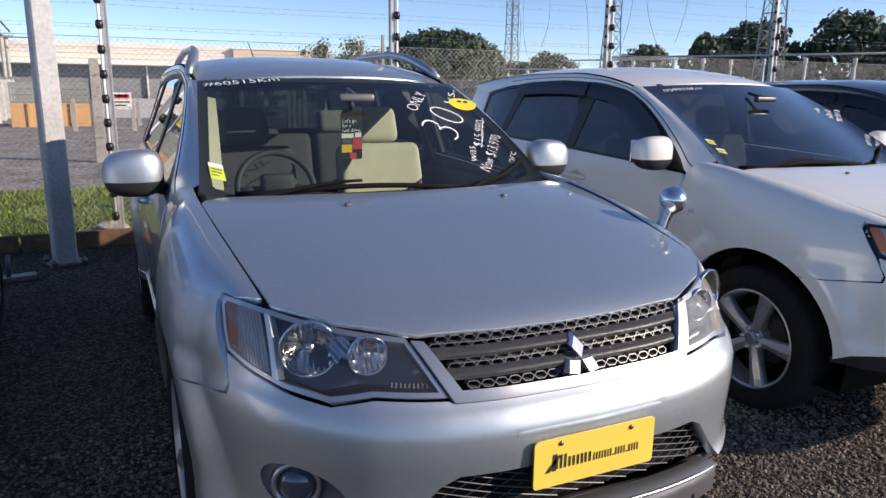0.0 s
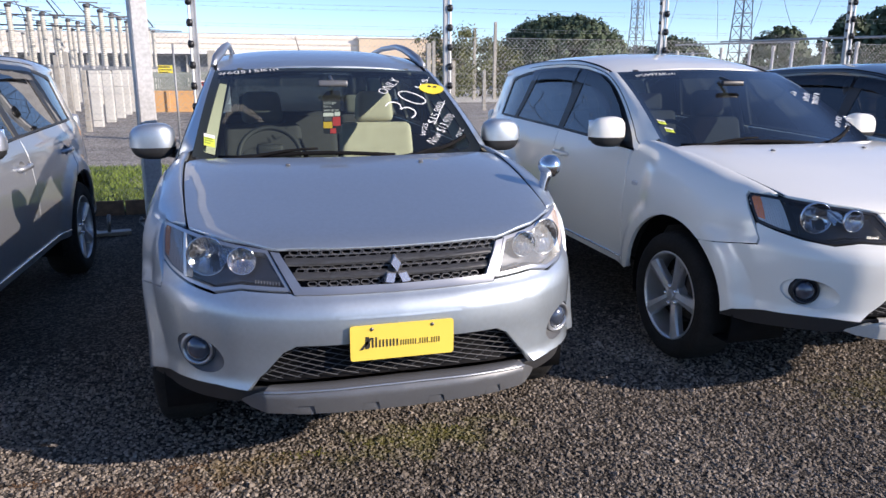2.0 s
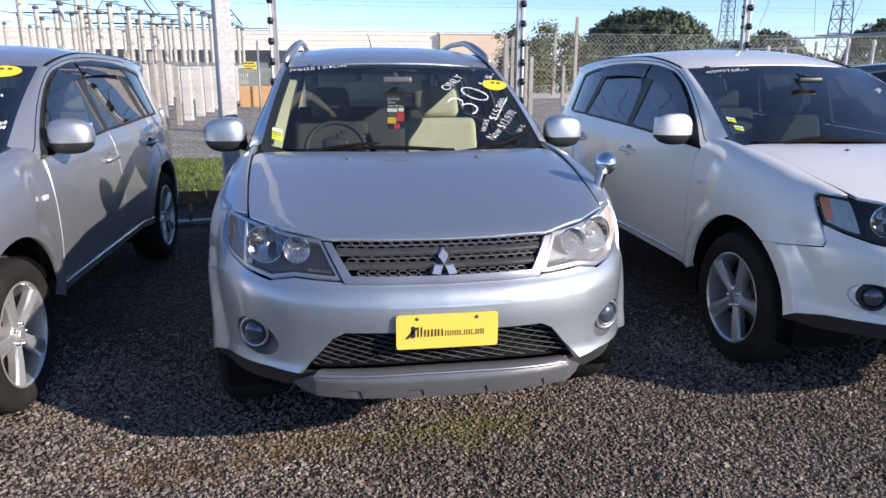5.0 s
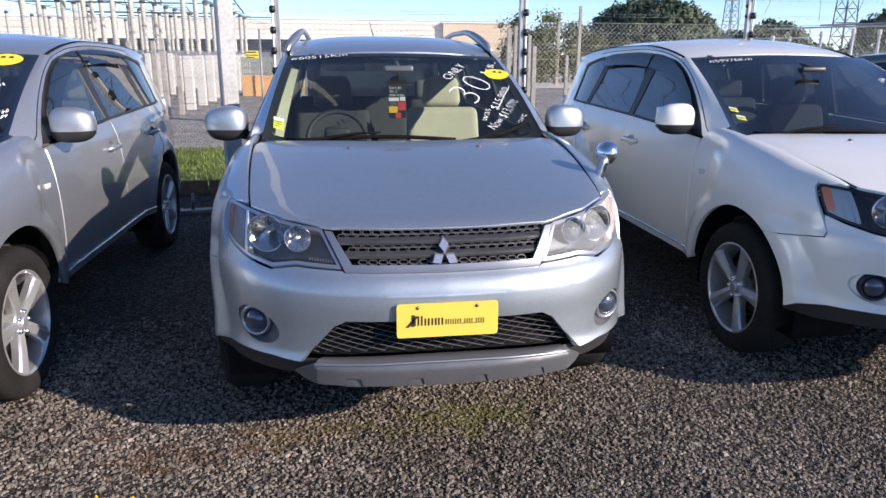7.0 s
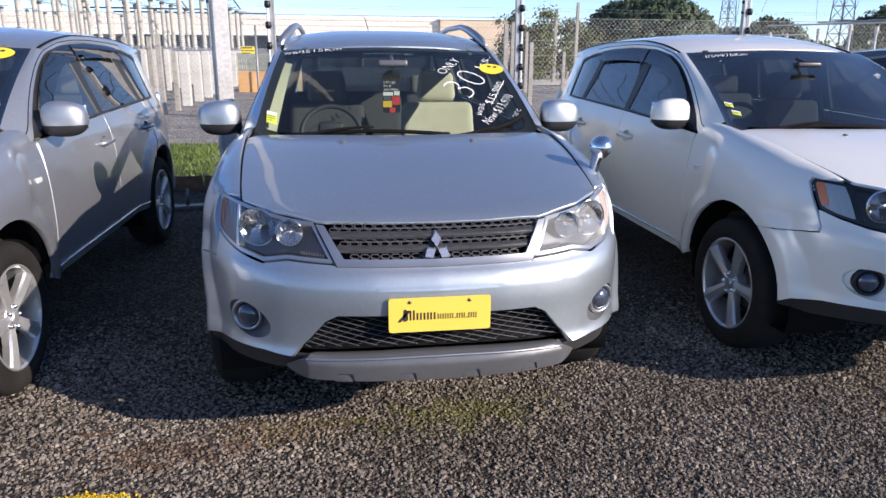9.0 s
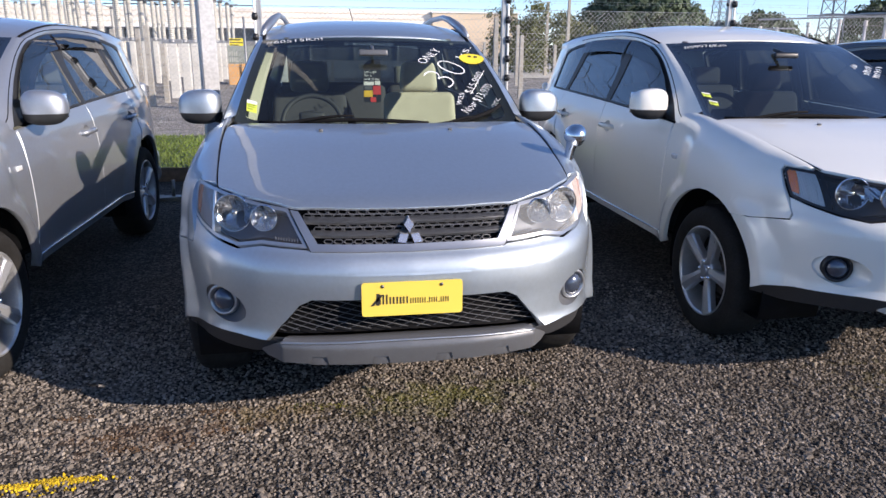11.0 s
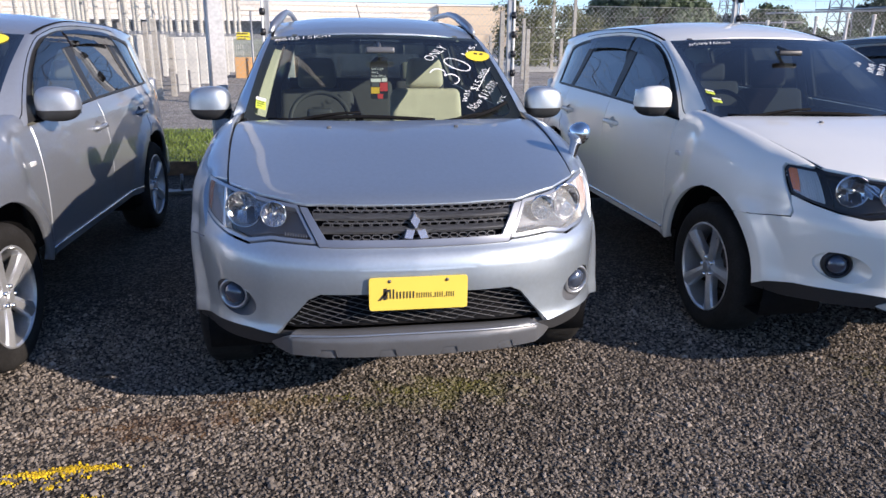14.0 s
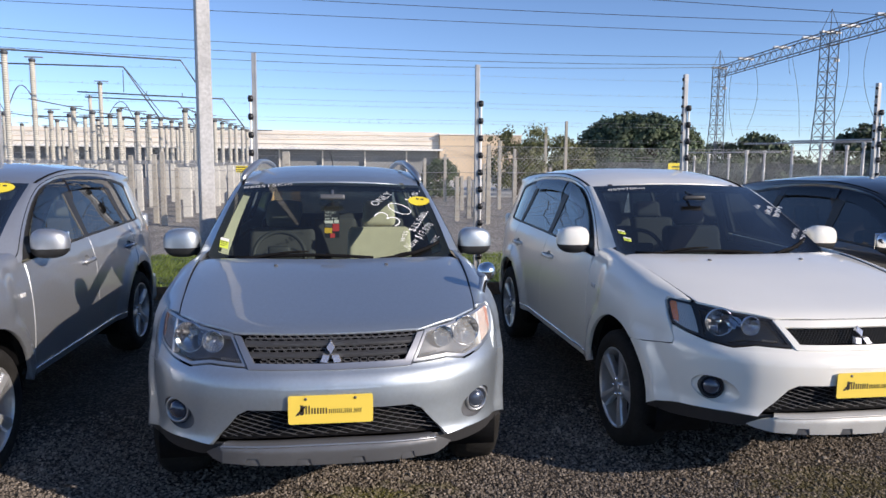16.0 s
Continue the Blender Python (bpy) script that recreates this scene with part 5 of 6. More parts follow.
for sgn in (1, -1):
    for k in range(-40, 41):
        pts = []
        for i in range(9):
            z = .836 + .108 * i / 8
            u = k * .017 + sgn * (z - .88) * .9
            if abs(u) < .322 + (z - .838) * .62:
                pts.append(gf(u, z))
        if len(pts) > 1:
            add_tube(bm, pts, .0016, 3)
tagged(part("grille_mesh", bm, BLACK_TRIM, white, "fine black diamond grille mesh", smooth=False), kind="stuff")


# ---- writing and stickers on the glass ----
def on_screen(a, w, off=-.003):
    return Vector(screen_at(off)(a, w))


def screen_frame(a, w):
    """Metres on the glass: how far one step of a and of w goes."""
    da = (on_screen(a + .01, w) - on_screen(a - .01, w)).length / .02
    dw = (on_screen(a, w + .01) - on_screen(a, w - .01)).length / .02
    return da, dw


def write(ob, words, a, w, to, height, mat, name="pen_letter", label="white hand-written paint-pen letter", thick=.0):
    """Words on the windscreen from (a, w) towards the point to, bent onto the glass."""
    cu = bpy.data.curves.new(name, 'FONT')
    cu.body, cu.size, cu.resolution_u = words, 1.0, 3
    cu.offset = thick
    tmp = bpy.data.objects.new(name, cu)
    me = bpy.data.meshes.new_from_object(tmp)
    bpy.data.objects.remove(tmp)
    xs = [q.co.x for q in me.vertices]
    wide = max(xs) - min(xs)
    da, dw = screen_frame(a, w)
    dx, dy = (to[0] - a) * da, (to[1] - w) * dw
    run = math.hypot(dx, dy)
    c, s = dx / run, dy / run
    for q in me.vertices:
        x, y = (q.co.x - min(xs)) / wide * run, q.co.y * height
        q.co = on_screen(a + (x * c - y * s) / da, w + (x * s + y * c) / dw)
    # one part a letter
    group = list(range(len(me.vertices)))
    def root(k):
        while group[k] != k:
            k = group[k]
        return k
    for p in me.polygons:
        for k in p.vertices[1:]:
            group[root(k)] = root(p.vertices[0])
    letters = {}
    for p in me.polygons:
        letters.setdefault(root(p.vertices[0]), []).append(tuple(p.vertices))
    for faces in letters.values():
        ids = sorted({k for q in faces for k in q})
        where = {k: n for n, k in enumerate(ids)}
        piece = bpy.data.meshes.new(name)
        piece.from_pydata([me.vertices[k].co[:] for k in ids], [], [tuple(where[k] for k in q) for q in faces])
        piece.materials.append(mat)
        o = new(name, piece)
        o.parent = ob
        o["label"] = label
    bpy.data.meshes.remove(me)


def disc(ob, a, w, ra, rb, turn):
    """An oval yellow sticker with two dark marks."""
    da, dw = screen_frame(a, w)
    def at(x, y, off):
        c, s = math.cos(turn), math.sin(turn)
        return on_screen(a + (x * c - y * s) / da, w + (x * s + y * c) / dw, off)
    bm = bmesh.new()
    mid = bm.verts.new(at(0, 0, -.004))
    ring = [bm.verts.new(at(ra * math.cos(t), rb * math.sin(t), -.004)) for t in (2 * math.pi * k / 28 for k in range(28))]
    for k in range(28):
        bm.faces.new((mid, ring[k], ring[(k + 1) % 28]))
    d = part("round_sticker", bm, STICKER_YELLOW, ob, "oval yellow sticker on the windscreen", smooth=False)
    for x in (-.35, .12):
        bm = bmesh.new()
        q = [bm.verts.new(at(ra * (x + p), rb * (.25 + r), -.006)) for p, r in ((0, 0), (.28, -.05), (.3, .28), (.05, .3))]
        bm.faces.new(q)
        part("sticker_mark", bm, INK, d, smooth=False)


def sticker(ob, a, w, wide, high, turn=0.0):
    da, dw = screen_frame(a, w)
    def quad(x0, y0, x1, y1, off, mat, name, parent, label=""):
        bm = bmesh.new()
        c, s = math.cos(turn), math.sin(turn)
        q = [bm.verts.new(on_screen(a + (x * c - y * s) / da, w + (x * s + y * c) / dw, off)) for x, y in ((x0, y0), (x1, y0), (x1, y1), (x0, y1))]
        bm.faces.new(q)
        return part(name, bm, mat, parent, label, smooth=False)
    d = quad(-wide / 2, -high / 2, wide / 2, high / 2, -.003, STICKER_LIME, "service_sticker", ob, "lime and white service sticker")
    quad(-wide / 2, high * .22, wide / 2, high * .5, -.0045, PAPER, "sticker_header", d)
    for y in (.1, -.08, -.28):
        quad(-wide * .4, high * y, wide * (.35 if y > -.2 else .1), high * (y + .05), -.0045, INK, "sticker_bar", d)


write(car, "#60515Km", -.955, .915, (-.44, .962), .052, CHALK, thick=-.012)
write(car, "ONLY", .44, .656, (.645, .833), .085, CHALK, thick=-.015)
write(car, "30", .60, .395, (.83, .60), .30, CHALK, thick=-.032)
write(car, "ks.", .825, .72, (.965, .885), .09, CHALK, thick=-.015)
write(car, "was", .632, .23, (.697, .341), .07, CHALK, thick=-.018)
write(car, "$15,990", .751, .33, (.939, .527), .075, CHALK, thick=-.018)
write(car, "Now $13,970", .672, .151, (.955, .37), .085, CHALK, thick=-.018)
write(car, "orc", .893, .166, (.962, .22), .07, CHALK, thick=-.018)
def strike(ob, a, w, to):
    """A pen line drawn through an old price."""
    bm = bmesh.new()
    add_tube(bm, [on_screen(a + (to[0] - a) * t + .004 * math.sin(9 * t), w + (to[1] - w) * t, -.002) for t in span(0, 1, 8)], .0022, 4)
    part("strike_line", bm, CHALK, ob, "white pen line through the old price")


strike(car, .755, .345, (.945, .555))
disc(car, .898, .72, .080, .062, -.35)
sticker(car, -.915, .178, .058, .090, .12)
write(white, "#59976Km", -.85, .90, (-.43, .925), .05, CHALK, thick=-.012)
sticker(white, -.896, .282, .052, .038, .1)
sticker(white, -.865, .205, .052, .038, .02)


def scribble(ob, a, w, to, rows, seed, big=1.0):
    """Unreadable pen strokes as short bars."""
    rng = random.Random(seed)
    da, dw = screen_frame(a, w)
    dx, dy = (to[0] - a) * da, (to[1] - w) * dw
    run = math.hypot(dx, dy)
    c, s = dx / run, dy / run
    for r in range(rows):
        x = 0
        while x < run:
            h, w2 = big * rng.uniform(.022, .034), big * rng.uniform(.010, .016)
            y = -r * .046 * big
            pts = [(x + rng.uniform(0, w2), y + h * q) for q in (0, .35, .7, 1)] + [(x + w2, y + h * rng.uniform(.3, .9)), (x + w2 * rng.uniform(.2, .9), y + h * rng.uniform(0, .4))]
            bm = bmesh.new()
            add_tube(bm, [on_screen(a + (p * c - q * s) / da, w + (p * s + q * c) / dw, -.002) for p, q in pts], .0022, 4)
            part("pen_stroke", bm, CHALK, ob, "white hand-written paint-pen stroke", smooth=False)
            x += w2 + rng.uniform(.004, .008)


scribble(white, .775, .615, (.84, .65), 1, 2, 1.3)
scribble(white, .84, .52, (.985, .60), 2, 3, 1.5)
scribble(white, .865, .20, (.985, .26), 2, 4, 1.5)
disc(left, .775, .905, .085, .070, .03)
scribble(left, .70, .535, (.86, .60), 1, 6)
scribble(left, .76, .31, (.945, .29), 2, 8)


# a card that hangs from the inside mirror
def hanging_card(ob):
    c = empty("hanging_card")
    c.parent = ob
    c["label"] = "black test-drive card with red and yellow squares"
    x0, x1, z0, z1, y = -.055, .046, 1.185, 1.365, 1.925
    def flat(name, a, b, p, q, mat, lift, label=""):
        bm = bmesh.new()
        add_box(bm, ((a + b) / 2, y - lift, (p + q) / 2), (b - a, .0012, q - p))
        return part(name, bm, mat, c, label, smooth=False)
    bm = bmesh.new()
    out = rounded([(x0, z0), (x1, z0), (x1, z1 + .06), (x0 + .03, z1 + .06), (x0, z1 + .03)], .012)
    fc = bm.faces.new([bm.verts.new((a, y, b)) for a, b in out])
    r = bmesh.ops.extrude_face_region(bm, geom=[fc])
    bmesh.ops.translate(bm, vec=(0, .002, 0), verts=[q for q in r["geom"] if isinstance(q, bmesh.types.BMVert)])
    bmesh.ops.recalc_face_normals(bm, faces=bm.faces)
    part("card", bm, CARD_BLACK, c, smooth=False)
    flat("card_square", x0 + .002, x0 + .052, z0 + .032, z0 + .068, CARD_YELLOW, .002)
    flat("card_square", x0 + .055, x1 - .002, z0 + .045, z0 + .095, CARD_RED, .002)
    flat("card_square", x0 + .04, x0 + .072, z0 + .002, z0 + .030, CARD_RED, .002)
    flat("card_square", x0 + .002, x0 + .06, z0 + .098, z0 + .118, PAPER, .002)
    flat("card_square", x0 + .066, x1 - .004, z0 + .10, z0 + .122, PAPER, .002)
    flat("card_square", x0 + .006, x0 + .05, z0 + .072, z0 + .094, GRILLE_GREY, .002)
    for k, words in enumerate(("Let's go", "for a", "test drive.")):
        cu = bpy.data.curves.new("card_text", 'FONT')
        cu.body, cu.size, cu.resolution_u = words, .022, 2
        tmp = bpy.data.objects.new("card_text", cu)
        me = bpy.data.meshes.new_from_object(tmp)
        bpy.data.objects.remove(tmp)
        for q in me.vertices:
            q.co = Vector((x0 + .006 + q.co.x, y - .0022, z1 - .012 - k * .021 + q.co.y))
        me.materials.append(PAPER)
        o = new("card_text", me)
        o.parent = c


hanging_card(car)


# ---- fence and poles ----
def pole(x, y, h):
    """A tapering four-sided galvanised lamp pole on a bolted foot."""
    p = empty("lamp_pole", pose(x, y, 0, 0, 0, 18))
    bm = bmesh.new()
    rings = []
    for z, r in ((0, .082), (1.2, .080), (h, .062)):
        ring = []
        for k in range(4):
            for d in (-.10, .10):
                t = math.pi / 4 + k * math.pi / 2 + d
                ring.append(bm.verts.new((r * 1.3 * math.cos(t), r * 1.3 * math.sin(t), z)))
        rings.append(ring)
    for a, b in zip(rings, rings[1:]):
        for k in range(8):
            bm.faces.new((a[k], a[(k + 1) % 8], b[(k + 1) % 8], b[k]))
    part("shaft", bm, POLE_STEEL, p, smooth=False)
    bm = bmesh.new()
    add_box(bm, (0, 0, .012), (.28, .28, .024), .004)
    part("base_plate", bm, BRAKE, p, smooth=False)
    for sx in (-.115, .115):
        for sy in (-.115, .115):
            bm = bmesh.new()
            add_tube(bm, [(sx, sy, .02), (sx, sy, .07)], .012, 6)
            add_tube(bm, [(sx, sy, .024), (sx, sy, .05)], .026, 6)
            part("anchor_bolt", bm, BRAKE, p)
    bm = bmesh.new()
    add_turned(bm, [(.083 * 1.3, .60), (.088 * 1.3, .605), (.088 * 1.3, .625), (.082 * 1.3, .63)], 4, 'Z', Matrix.Rotation(math.pi / 4, 4, 'Z'))
    part("collar", bm, POLE_STEEL, p, smooth=False)
    bm = bmesh.new()
    add_box(bm, (0, -.078, .9), (.07, .008, .26), .003)
    part("access_cover", bm, POLE_STEEL, p, smooth=False)
    return tagged(p, "tall galvanised steel lamp pole on a bolted foot", "lamp pole")


pole(-1.42, 5.40, 9.5)


def electric_post(x, y, side, h=3.0, lean=0.0):
    """A steel fence post with a white strip of black insulators on one side."""
    p = empty("fence_post", pose(x, y, 0, 0, lean, 0))
    bm = bmesh.new()
    add_box(bm, (0, 0, h / 2), (.055, .055, h), .006)
    add_box(bm, (.018 * -side, -.029, h / 2), (.012, .006, h), 0)
    part("steel_post", bm, GALV, p, smooth=False)
    bm = bmesh.new()
    add_tube(bm, [(side * .044, -.035, .25), (side * .044, -.035, 2.47)], .013, 10)
    part("insulator_strip", bm, PAPER, p, "white plastic insulator strip")
    if x > 4:
        # small strand knobs up the far side of the post
        for k in range(8):
            bm = bmesh.new()
            add_turned(bm, [(.001, -.02), (.014, -.018), (.02, 0), (.014, .018), (.001, .02)], 8, 'Z', Matrix.Translation((-side * .045, -.03, h - .07 - k * .115)))
            part("strand_knob", bm, INSUL_BLACK, p)
    for k in range(11):
        z = .28 + k * .215
        bm = bmesh.new()
        add_turned(bm, [(.001, -.04), (.026, -.036), (.034, -.012), (.034, .012), (.026, .036), (.001, .04)], 10, 'Z', Matrix.Translation((side * .044, -.035, z)))
        part("insulator", bm, INSUL_BLACK, p)
    return tagged(p, "galvanised fence post with black insulators on white strip", "fence post", "electric fence posts")


FENCE = [(-9.5, 1, 0, 3.0), (-6.66, 1, 0, 3.0), (-3.83, -1, 0, 3.0), (-.955, -1, .2, 2.97), (1.80, 1, -.3, 2.91), (4.60, 1, -.7, 2.87), (7.42, 1, -.9, 2.83), (10.2, 1, -1, 2.8), (13.0, 1, -1, 2.8)]
for x, side, lean, h in FENCE:
    electric_post(x, 6.05, side, h, lean)


def barbed(name, z, y, x0, x1, r, mat, barbs, sag=.0, label="thin fence wire strained between the posts"):
    bm = bmesh.new()
    pts = []
    for i in range(int((x1 - x0) / 1.42) + 1):
        x = x0 + i * 1.42
        pts.append((x, y, z - sag * (i % 2)))
    add_tube(bm, pts, r, 3, cap=False)
    if barbs:
        rngb = random.Random(int(z * 100))
        x = x0
        while x < x1:
            x += .13 + rngb.uniform(-.01, .01)
            add_tube(bm, [(x - .008, y, z - .012), (x + .008, y, z + .012)], r, 3, cap=False)
            add_tube(bm, [(x + .008, y, z - .012), (x - .004, y, z + .012)], r, 3, cap=False)
    return tagged(part(name, bm, mat, smooth=False), label, "fence wire", "fence wires")


for k in range(11):
    barbed("fence_wire", .28 + k * .215, 5.985, -9.5, 13.2, .0013, WIRE, False, .006)
for k in range(5):
    barbed("barbed_wire", 1.98 + k * .20, 6.082, -9.5, 13.2, .0011, WIRE, True, .012, "barbed wire strand above the chain-link mesh")

# chain-link mesh
bm = bmesh.new()
pitch, top, ym = .056, 1.90, 6.095
n = int(23 / pitch)
for k in range(-int(top / pitch) - 1, n):
    for s in (1, -1):
        x0 = -9.5 + k * pitch + (0 if s > 0 else top)
        a, b = Vector((x0, ym + .003 * s, .03)), Vector((x0 + s * top, ym - .003 * s, top))
        d = (b - a).normalized()
        p1 = Vector((0, 1, 0)) * .0012
        p2 = d.cross(Vector((0, 1, 0))) * .0012
        q = [[bm.verts.new(e + o) for o in (p1, -p1 * .5 + p2, -p1 * .5 - p2)] for e in (a, b)]
        for i in range(3):
            bm.faces.new((q[0][i], q[0][(i + 1) % 3], q[1][(i + 1) % 3], q[1][i]))
tagged(part("chain_link_mesh", bm, WIRE, smooth=False), "galvanised chain-link mesh along the turf", "fence mesh", kind="stuff")
for z in (.05, 1.0, 1.9):
    barbed("mesh_rail_wire", z, ym, -9.5, 13.2, .003, WIRE, False, 0)


def sign(name, x, y, z, w, h, mat, label, bars, post=0):
    s = empty(name)
    bm = bmesh.new()
    add_box(bm, (x, y, z), (w, .006, h), .002)
    part("panel", bm, mat, s, smooth=False)
    for k, (bx, bz, bw, bh, m) in enumerate(bars):
        bm = bmesh.new()
        add_box(bm, (x + bx, y - .0052, z + bz), (bw, .003, bh))
        part("print_bar", bm, m, s, smooth=False)
    if post:
        bm = bmesh.new()
        add_tube(bm, [(x + w / 2 + .03, y + .02, 0), (x + w / 2 + .03, y + .02, post)], .02, 8)
        part("post", bm, STEEL_GREY, s)
    return tagged(s, label, "sign")


sign("warning_sign", -.885, 6.10, 1.335, .22, .15, PAPER, "white warning sign with a red header", [(0, .042, .18, .038, SIGN_RED), (0, .045, .15, .022, INK), (0, -.01, .18, .012, INK), (0, -.04, .12, .012, INK)])
sign("yellow_sign", -1.80, 11.45, 1.51, .24, .13, SIGN_YELLOW, "small yellow notice on the inner fence", [(-.02, .04, .20, .02, INK), (0, -.01, .22, .015, INK), (-.03, -.05, .15, .015, INK)], post=1.95)
sign("yellow_sign", 5.95, 9.0, 1.62, .30, .19, SIGN_YELLOW, "yellow notice on the fence by the gantry", [(0, .03, .16, .022, INK), (0, -.025, .14, .022, INK)], post=1.75)


def concrete_post(x, y, h, w=.13):
    p = empty("concrete_post", pose(x, y, 0))
    bm = bmesh.new()
    vs = add_box(bm, (0, 0, h / 2), (w, w, h), .015)
    for q in vs:
        if q.co.z > h * .9:
            q.co.x *= .8
            q.co.y *= .8
    part("post", bm, CONCRETE, p, smooth=False)
    for k in range(4):
        bm = bmesh.new()
        add_tube(bm, [(-.01, -w / 2 - .008, h * (.25 + .2 * k)), (.03, -w / 2 - .008, h * (.25 + .2 * k))], .006, 5)
        part("staple", bm, BRAKE, p)
    return tagged(p, "weathered concrete fence post of the inner yard", "concrete post", "concrete fence posts")


for x, y, h in ((-4.67, 16.65, 1.8), (-4.18, 16.95, 1.45), (-1.78, 22.6, .95), (-.18, 22.5, .9), (.08, 25.1, .85), (3.32, 24.2, 1.81), (4.42, 26.3, 2.0), (3.39, 17.1, 1.28), (4.31, 21.6, 1.2), (3.92, 18.1, 1.26), (5.06, 23.3, .95), (4.07, 16.05, 2.17), (5.73, 22.0, 2.44), (5.31, 18.1, 1.76), (10.64, 33.0, 3.5), (11.72, 33.0, 3.8), (6.9, 24.5, 2.2), (8.2, 24, 1.5), (6.2, 27, 1.6), (-6.0, 14.6, 1.9), (-8.0, 14.2, 1.9), (-5.02, 15.8, 1.77), (-4.30, 15.9, 1.87)):
    concrete_post(x, y, h, .16 if y > 30 else .13)
concrete_post(-1.10, 13.55, 1.88, .20)
for z in (.5, .95, 1.4, 1.8):
    bm = bmesh.new()
    add_tube(bm, [(-22, 14, z), (-8, 14.2, z), (-4.3, 15.9, z), (-1.2, 13.5 + 2, z), (4.07, 16.15, z), (8, 20, z), (22, 30, z)], .004, 3, cap=False)
    tagged(part("inner_fence_wire", bm, WIRE, smooth=False), "strained wire between the concrete posts", "fence wire", "inner fence wires")


# ---- substation ----
def insulator_column(h, ribs, cap=True):
    """A ribbed porcelain column, built once and copied."""
    c = empty("insulator_column")
    bm = bmesh.new()
    prof = [(.045, 0)]
    for k in range(ribs):
        z = h * (k + .2) / ribs
        dz = h / ribs
        prof += [(.064, z), (.083, z + .3 * dz), (.083, z + .45 * dz), (.064, z + .7 * dz)]
    prof += [(.06, h)]
    add_turned(bm, prof, 10, 'Z')
    part("porcelain", bm, PORCELAIN, c)
    bm = bmesh.new()
    add_turned(bm, [(.001, h + .10), (.075, h + .09), (.095, h + .05), (.075, h), (.001, h)], 10, 'Z')
    part("top_cap", bm, DARK_WIRE, c)
    bm = bmesh.new()
    add_turned(bm, [(.10, -.06), (.10, 0), (.06, .02)], 10, 'Z')
    part("foot", bm, STEEL_GREY, c)
    bm = bmesh.new()
    add_box(bm, (.05, 0, h + .13), (.46, .06, .03), .006)
    add_tube(bm, [(0, 0, h + .08), (0, 0, h + .13)], .02, 6)
    part("terminal_clamp", bm, STEEL_GREY, c, smooth=False)
    return tagged(c, "grey ribbed porcelain insulator column on its stand", "insulator", "insulator columns")


def stand(w, d, h):
    s = empty("concrete_stand")
    bm = bmesh.new()
    add_box(bm, (0, 0, h / 2), (w, d, h), .02)
    part("pillar", bm, CONCRETE_PALE, s, smooth=False)
    bm = bmesh.new()
    add_box(bm, (0, 0, h + .05), (w + .28, .14, .10), .008)
    part("cross_bar", bm, STEEL_GREY, s, smooth=False)
    return tagged(s, "pale concrete stand under an insulator column", "stand", "insulator stands")


short, tall = insulator_column(1.45, 26), insulator_column(2.62, 46)
base_low, base_mid = stand(.24, .24, 1.45), stand(.17, .17, 1.5)
first = {short: True, tall: True, base_low: True, base_mid: True}


def place(ob, x, y, z):
    m = pose(x, y, z)
    if first[ob]:
        ob.matrix_basis = m
        first[ob] = False
        return ob
    return copy_thing(ob, m)


rng = random.Random(12)
rows = []
for k in range(9):
    rows.append((-4.25 + rng.uniform(-.05, .05), 18.6 + k * 1.75, short, base_low))
for k in range(13):
    rows.append((-7.6 + rng.uniform(-.08, .08), 19.6 + k * 1.7, short, base_mid))
for k in range(10):
    rows.append((-10.8 + rng.uniform(-.08, .08), 18.5 + k * 2.2, short, base_mid))
for k in range(6):
    rows.append((-13.6 + rng.uniform(-.08, .08), 24 + k * 2.4, short, base_mid))
for k in range(8):
    rows.append((-6.30 + rng.uniform(-.06, .06), 19.7 + k * 1.64, short, base_mid))
for k in range(4):
    rows.append((-8.82 + rng.uniform(-.06, .06), 21.2 + k * 1.5, short, base_mid))
rows += [(-8.12, 16.6, tall, base_mid), (-8.02, 18.0, tall, base_mid), (-8.15, 24.0, tall, base_mid), (-10.4, 30.0, tall, base_mid)]
for x, y, col, st in rows:
    place(st, x, y, 0)
    place(col, x, y, 1.6 if st is base_mid else 1.55)


def busbar(pts, r=.035, label="grey tubular busbar between insulator columns", mat=DARK_WIRE):
    bm = bmesh.new()
    add_tube(bm, pts, r, 6)
    tagged(part("busbar", bm, mat), label, "busbar", "busbars")


busbar([(-13, 16.6, 4.36), (-8.1, 16.6, 4.34), (-3.92, 16.6, 4.20), (-3.50, 16.9, 3.5)], .022)
busbar([(-9.3, 18, 4.17), (-5.71, 18, 4.16), (-4.85, 18.2, 2.80)], .022)
busbar([(-5.68, 18, 4.14), (-4.72, 18.3, 2.80)], .012)
busbar([(-8.9, 24, 3.97), (-4.0, 24, 3.83), (-3.33, 24.4, 2.85)], .026)
busbar([(-10.6, 30, 4.26), (-6.8, 30, 4.16), (-6.1, 30.4, 3.05)], .03)
busbar([(-7.6, 16.6, 3.15), (-7.6, 38, 3.15)], .016)
busbar([(-4.25, 18.6, 3.12), (-4.25, 32.8, 3.12)], .016)
busbar([(-10.8, 18.5, 3.15), (-10.8, 38, 3.15)], .016)
busbar([(-6.3, 19.7, 3.16), (-6.3, 31.2, 3.16)], .016)
busbar([(-9.5, 22, 3.0), (-3.3, 22, 3.0)], .025)
busbar([(-8.3, 24, 2.81), (-3.7, 24, 2.80)], .03)
for x, z0, z1 in ((-7.37, 4.0, 4.75), (-5.4, 3.87, 4.02), (-6.6, 3.90, 4.05)):
    busbar([(x, 24, z0), (x, 24, z1)], .014, "short upright rod on the busbar")
busbar([(-9.5, 32, 3.05), (-3.0, 32, 3.05)], .03)
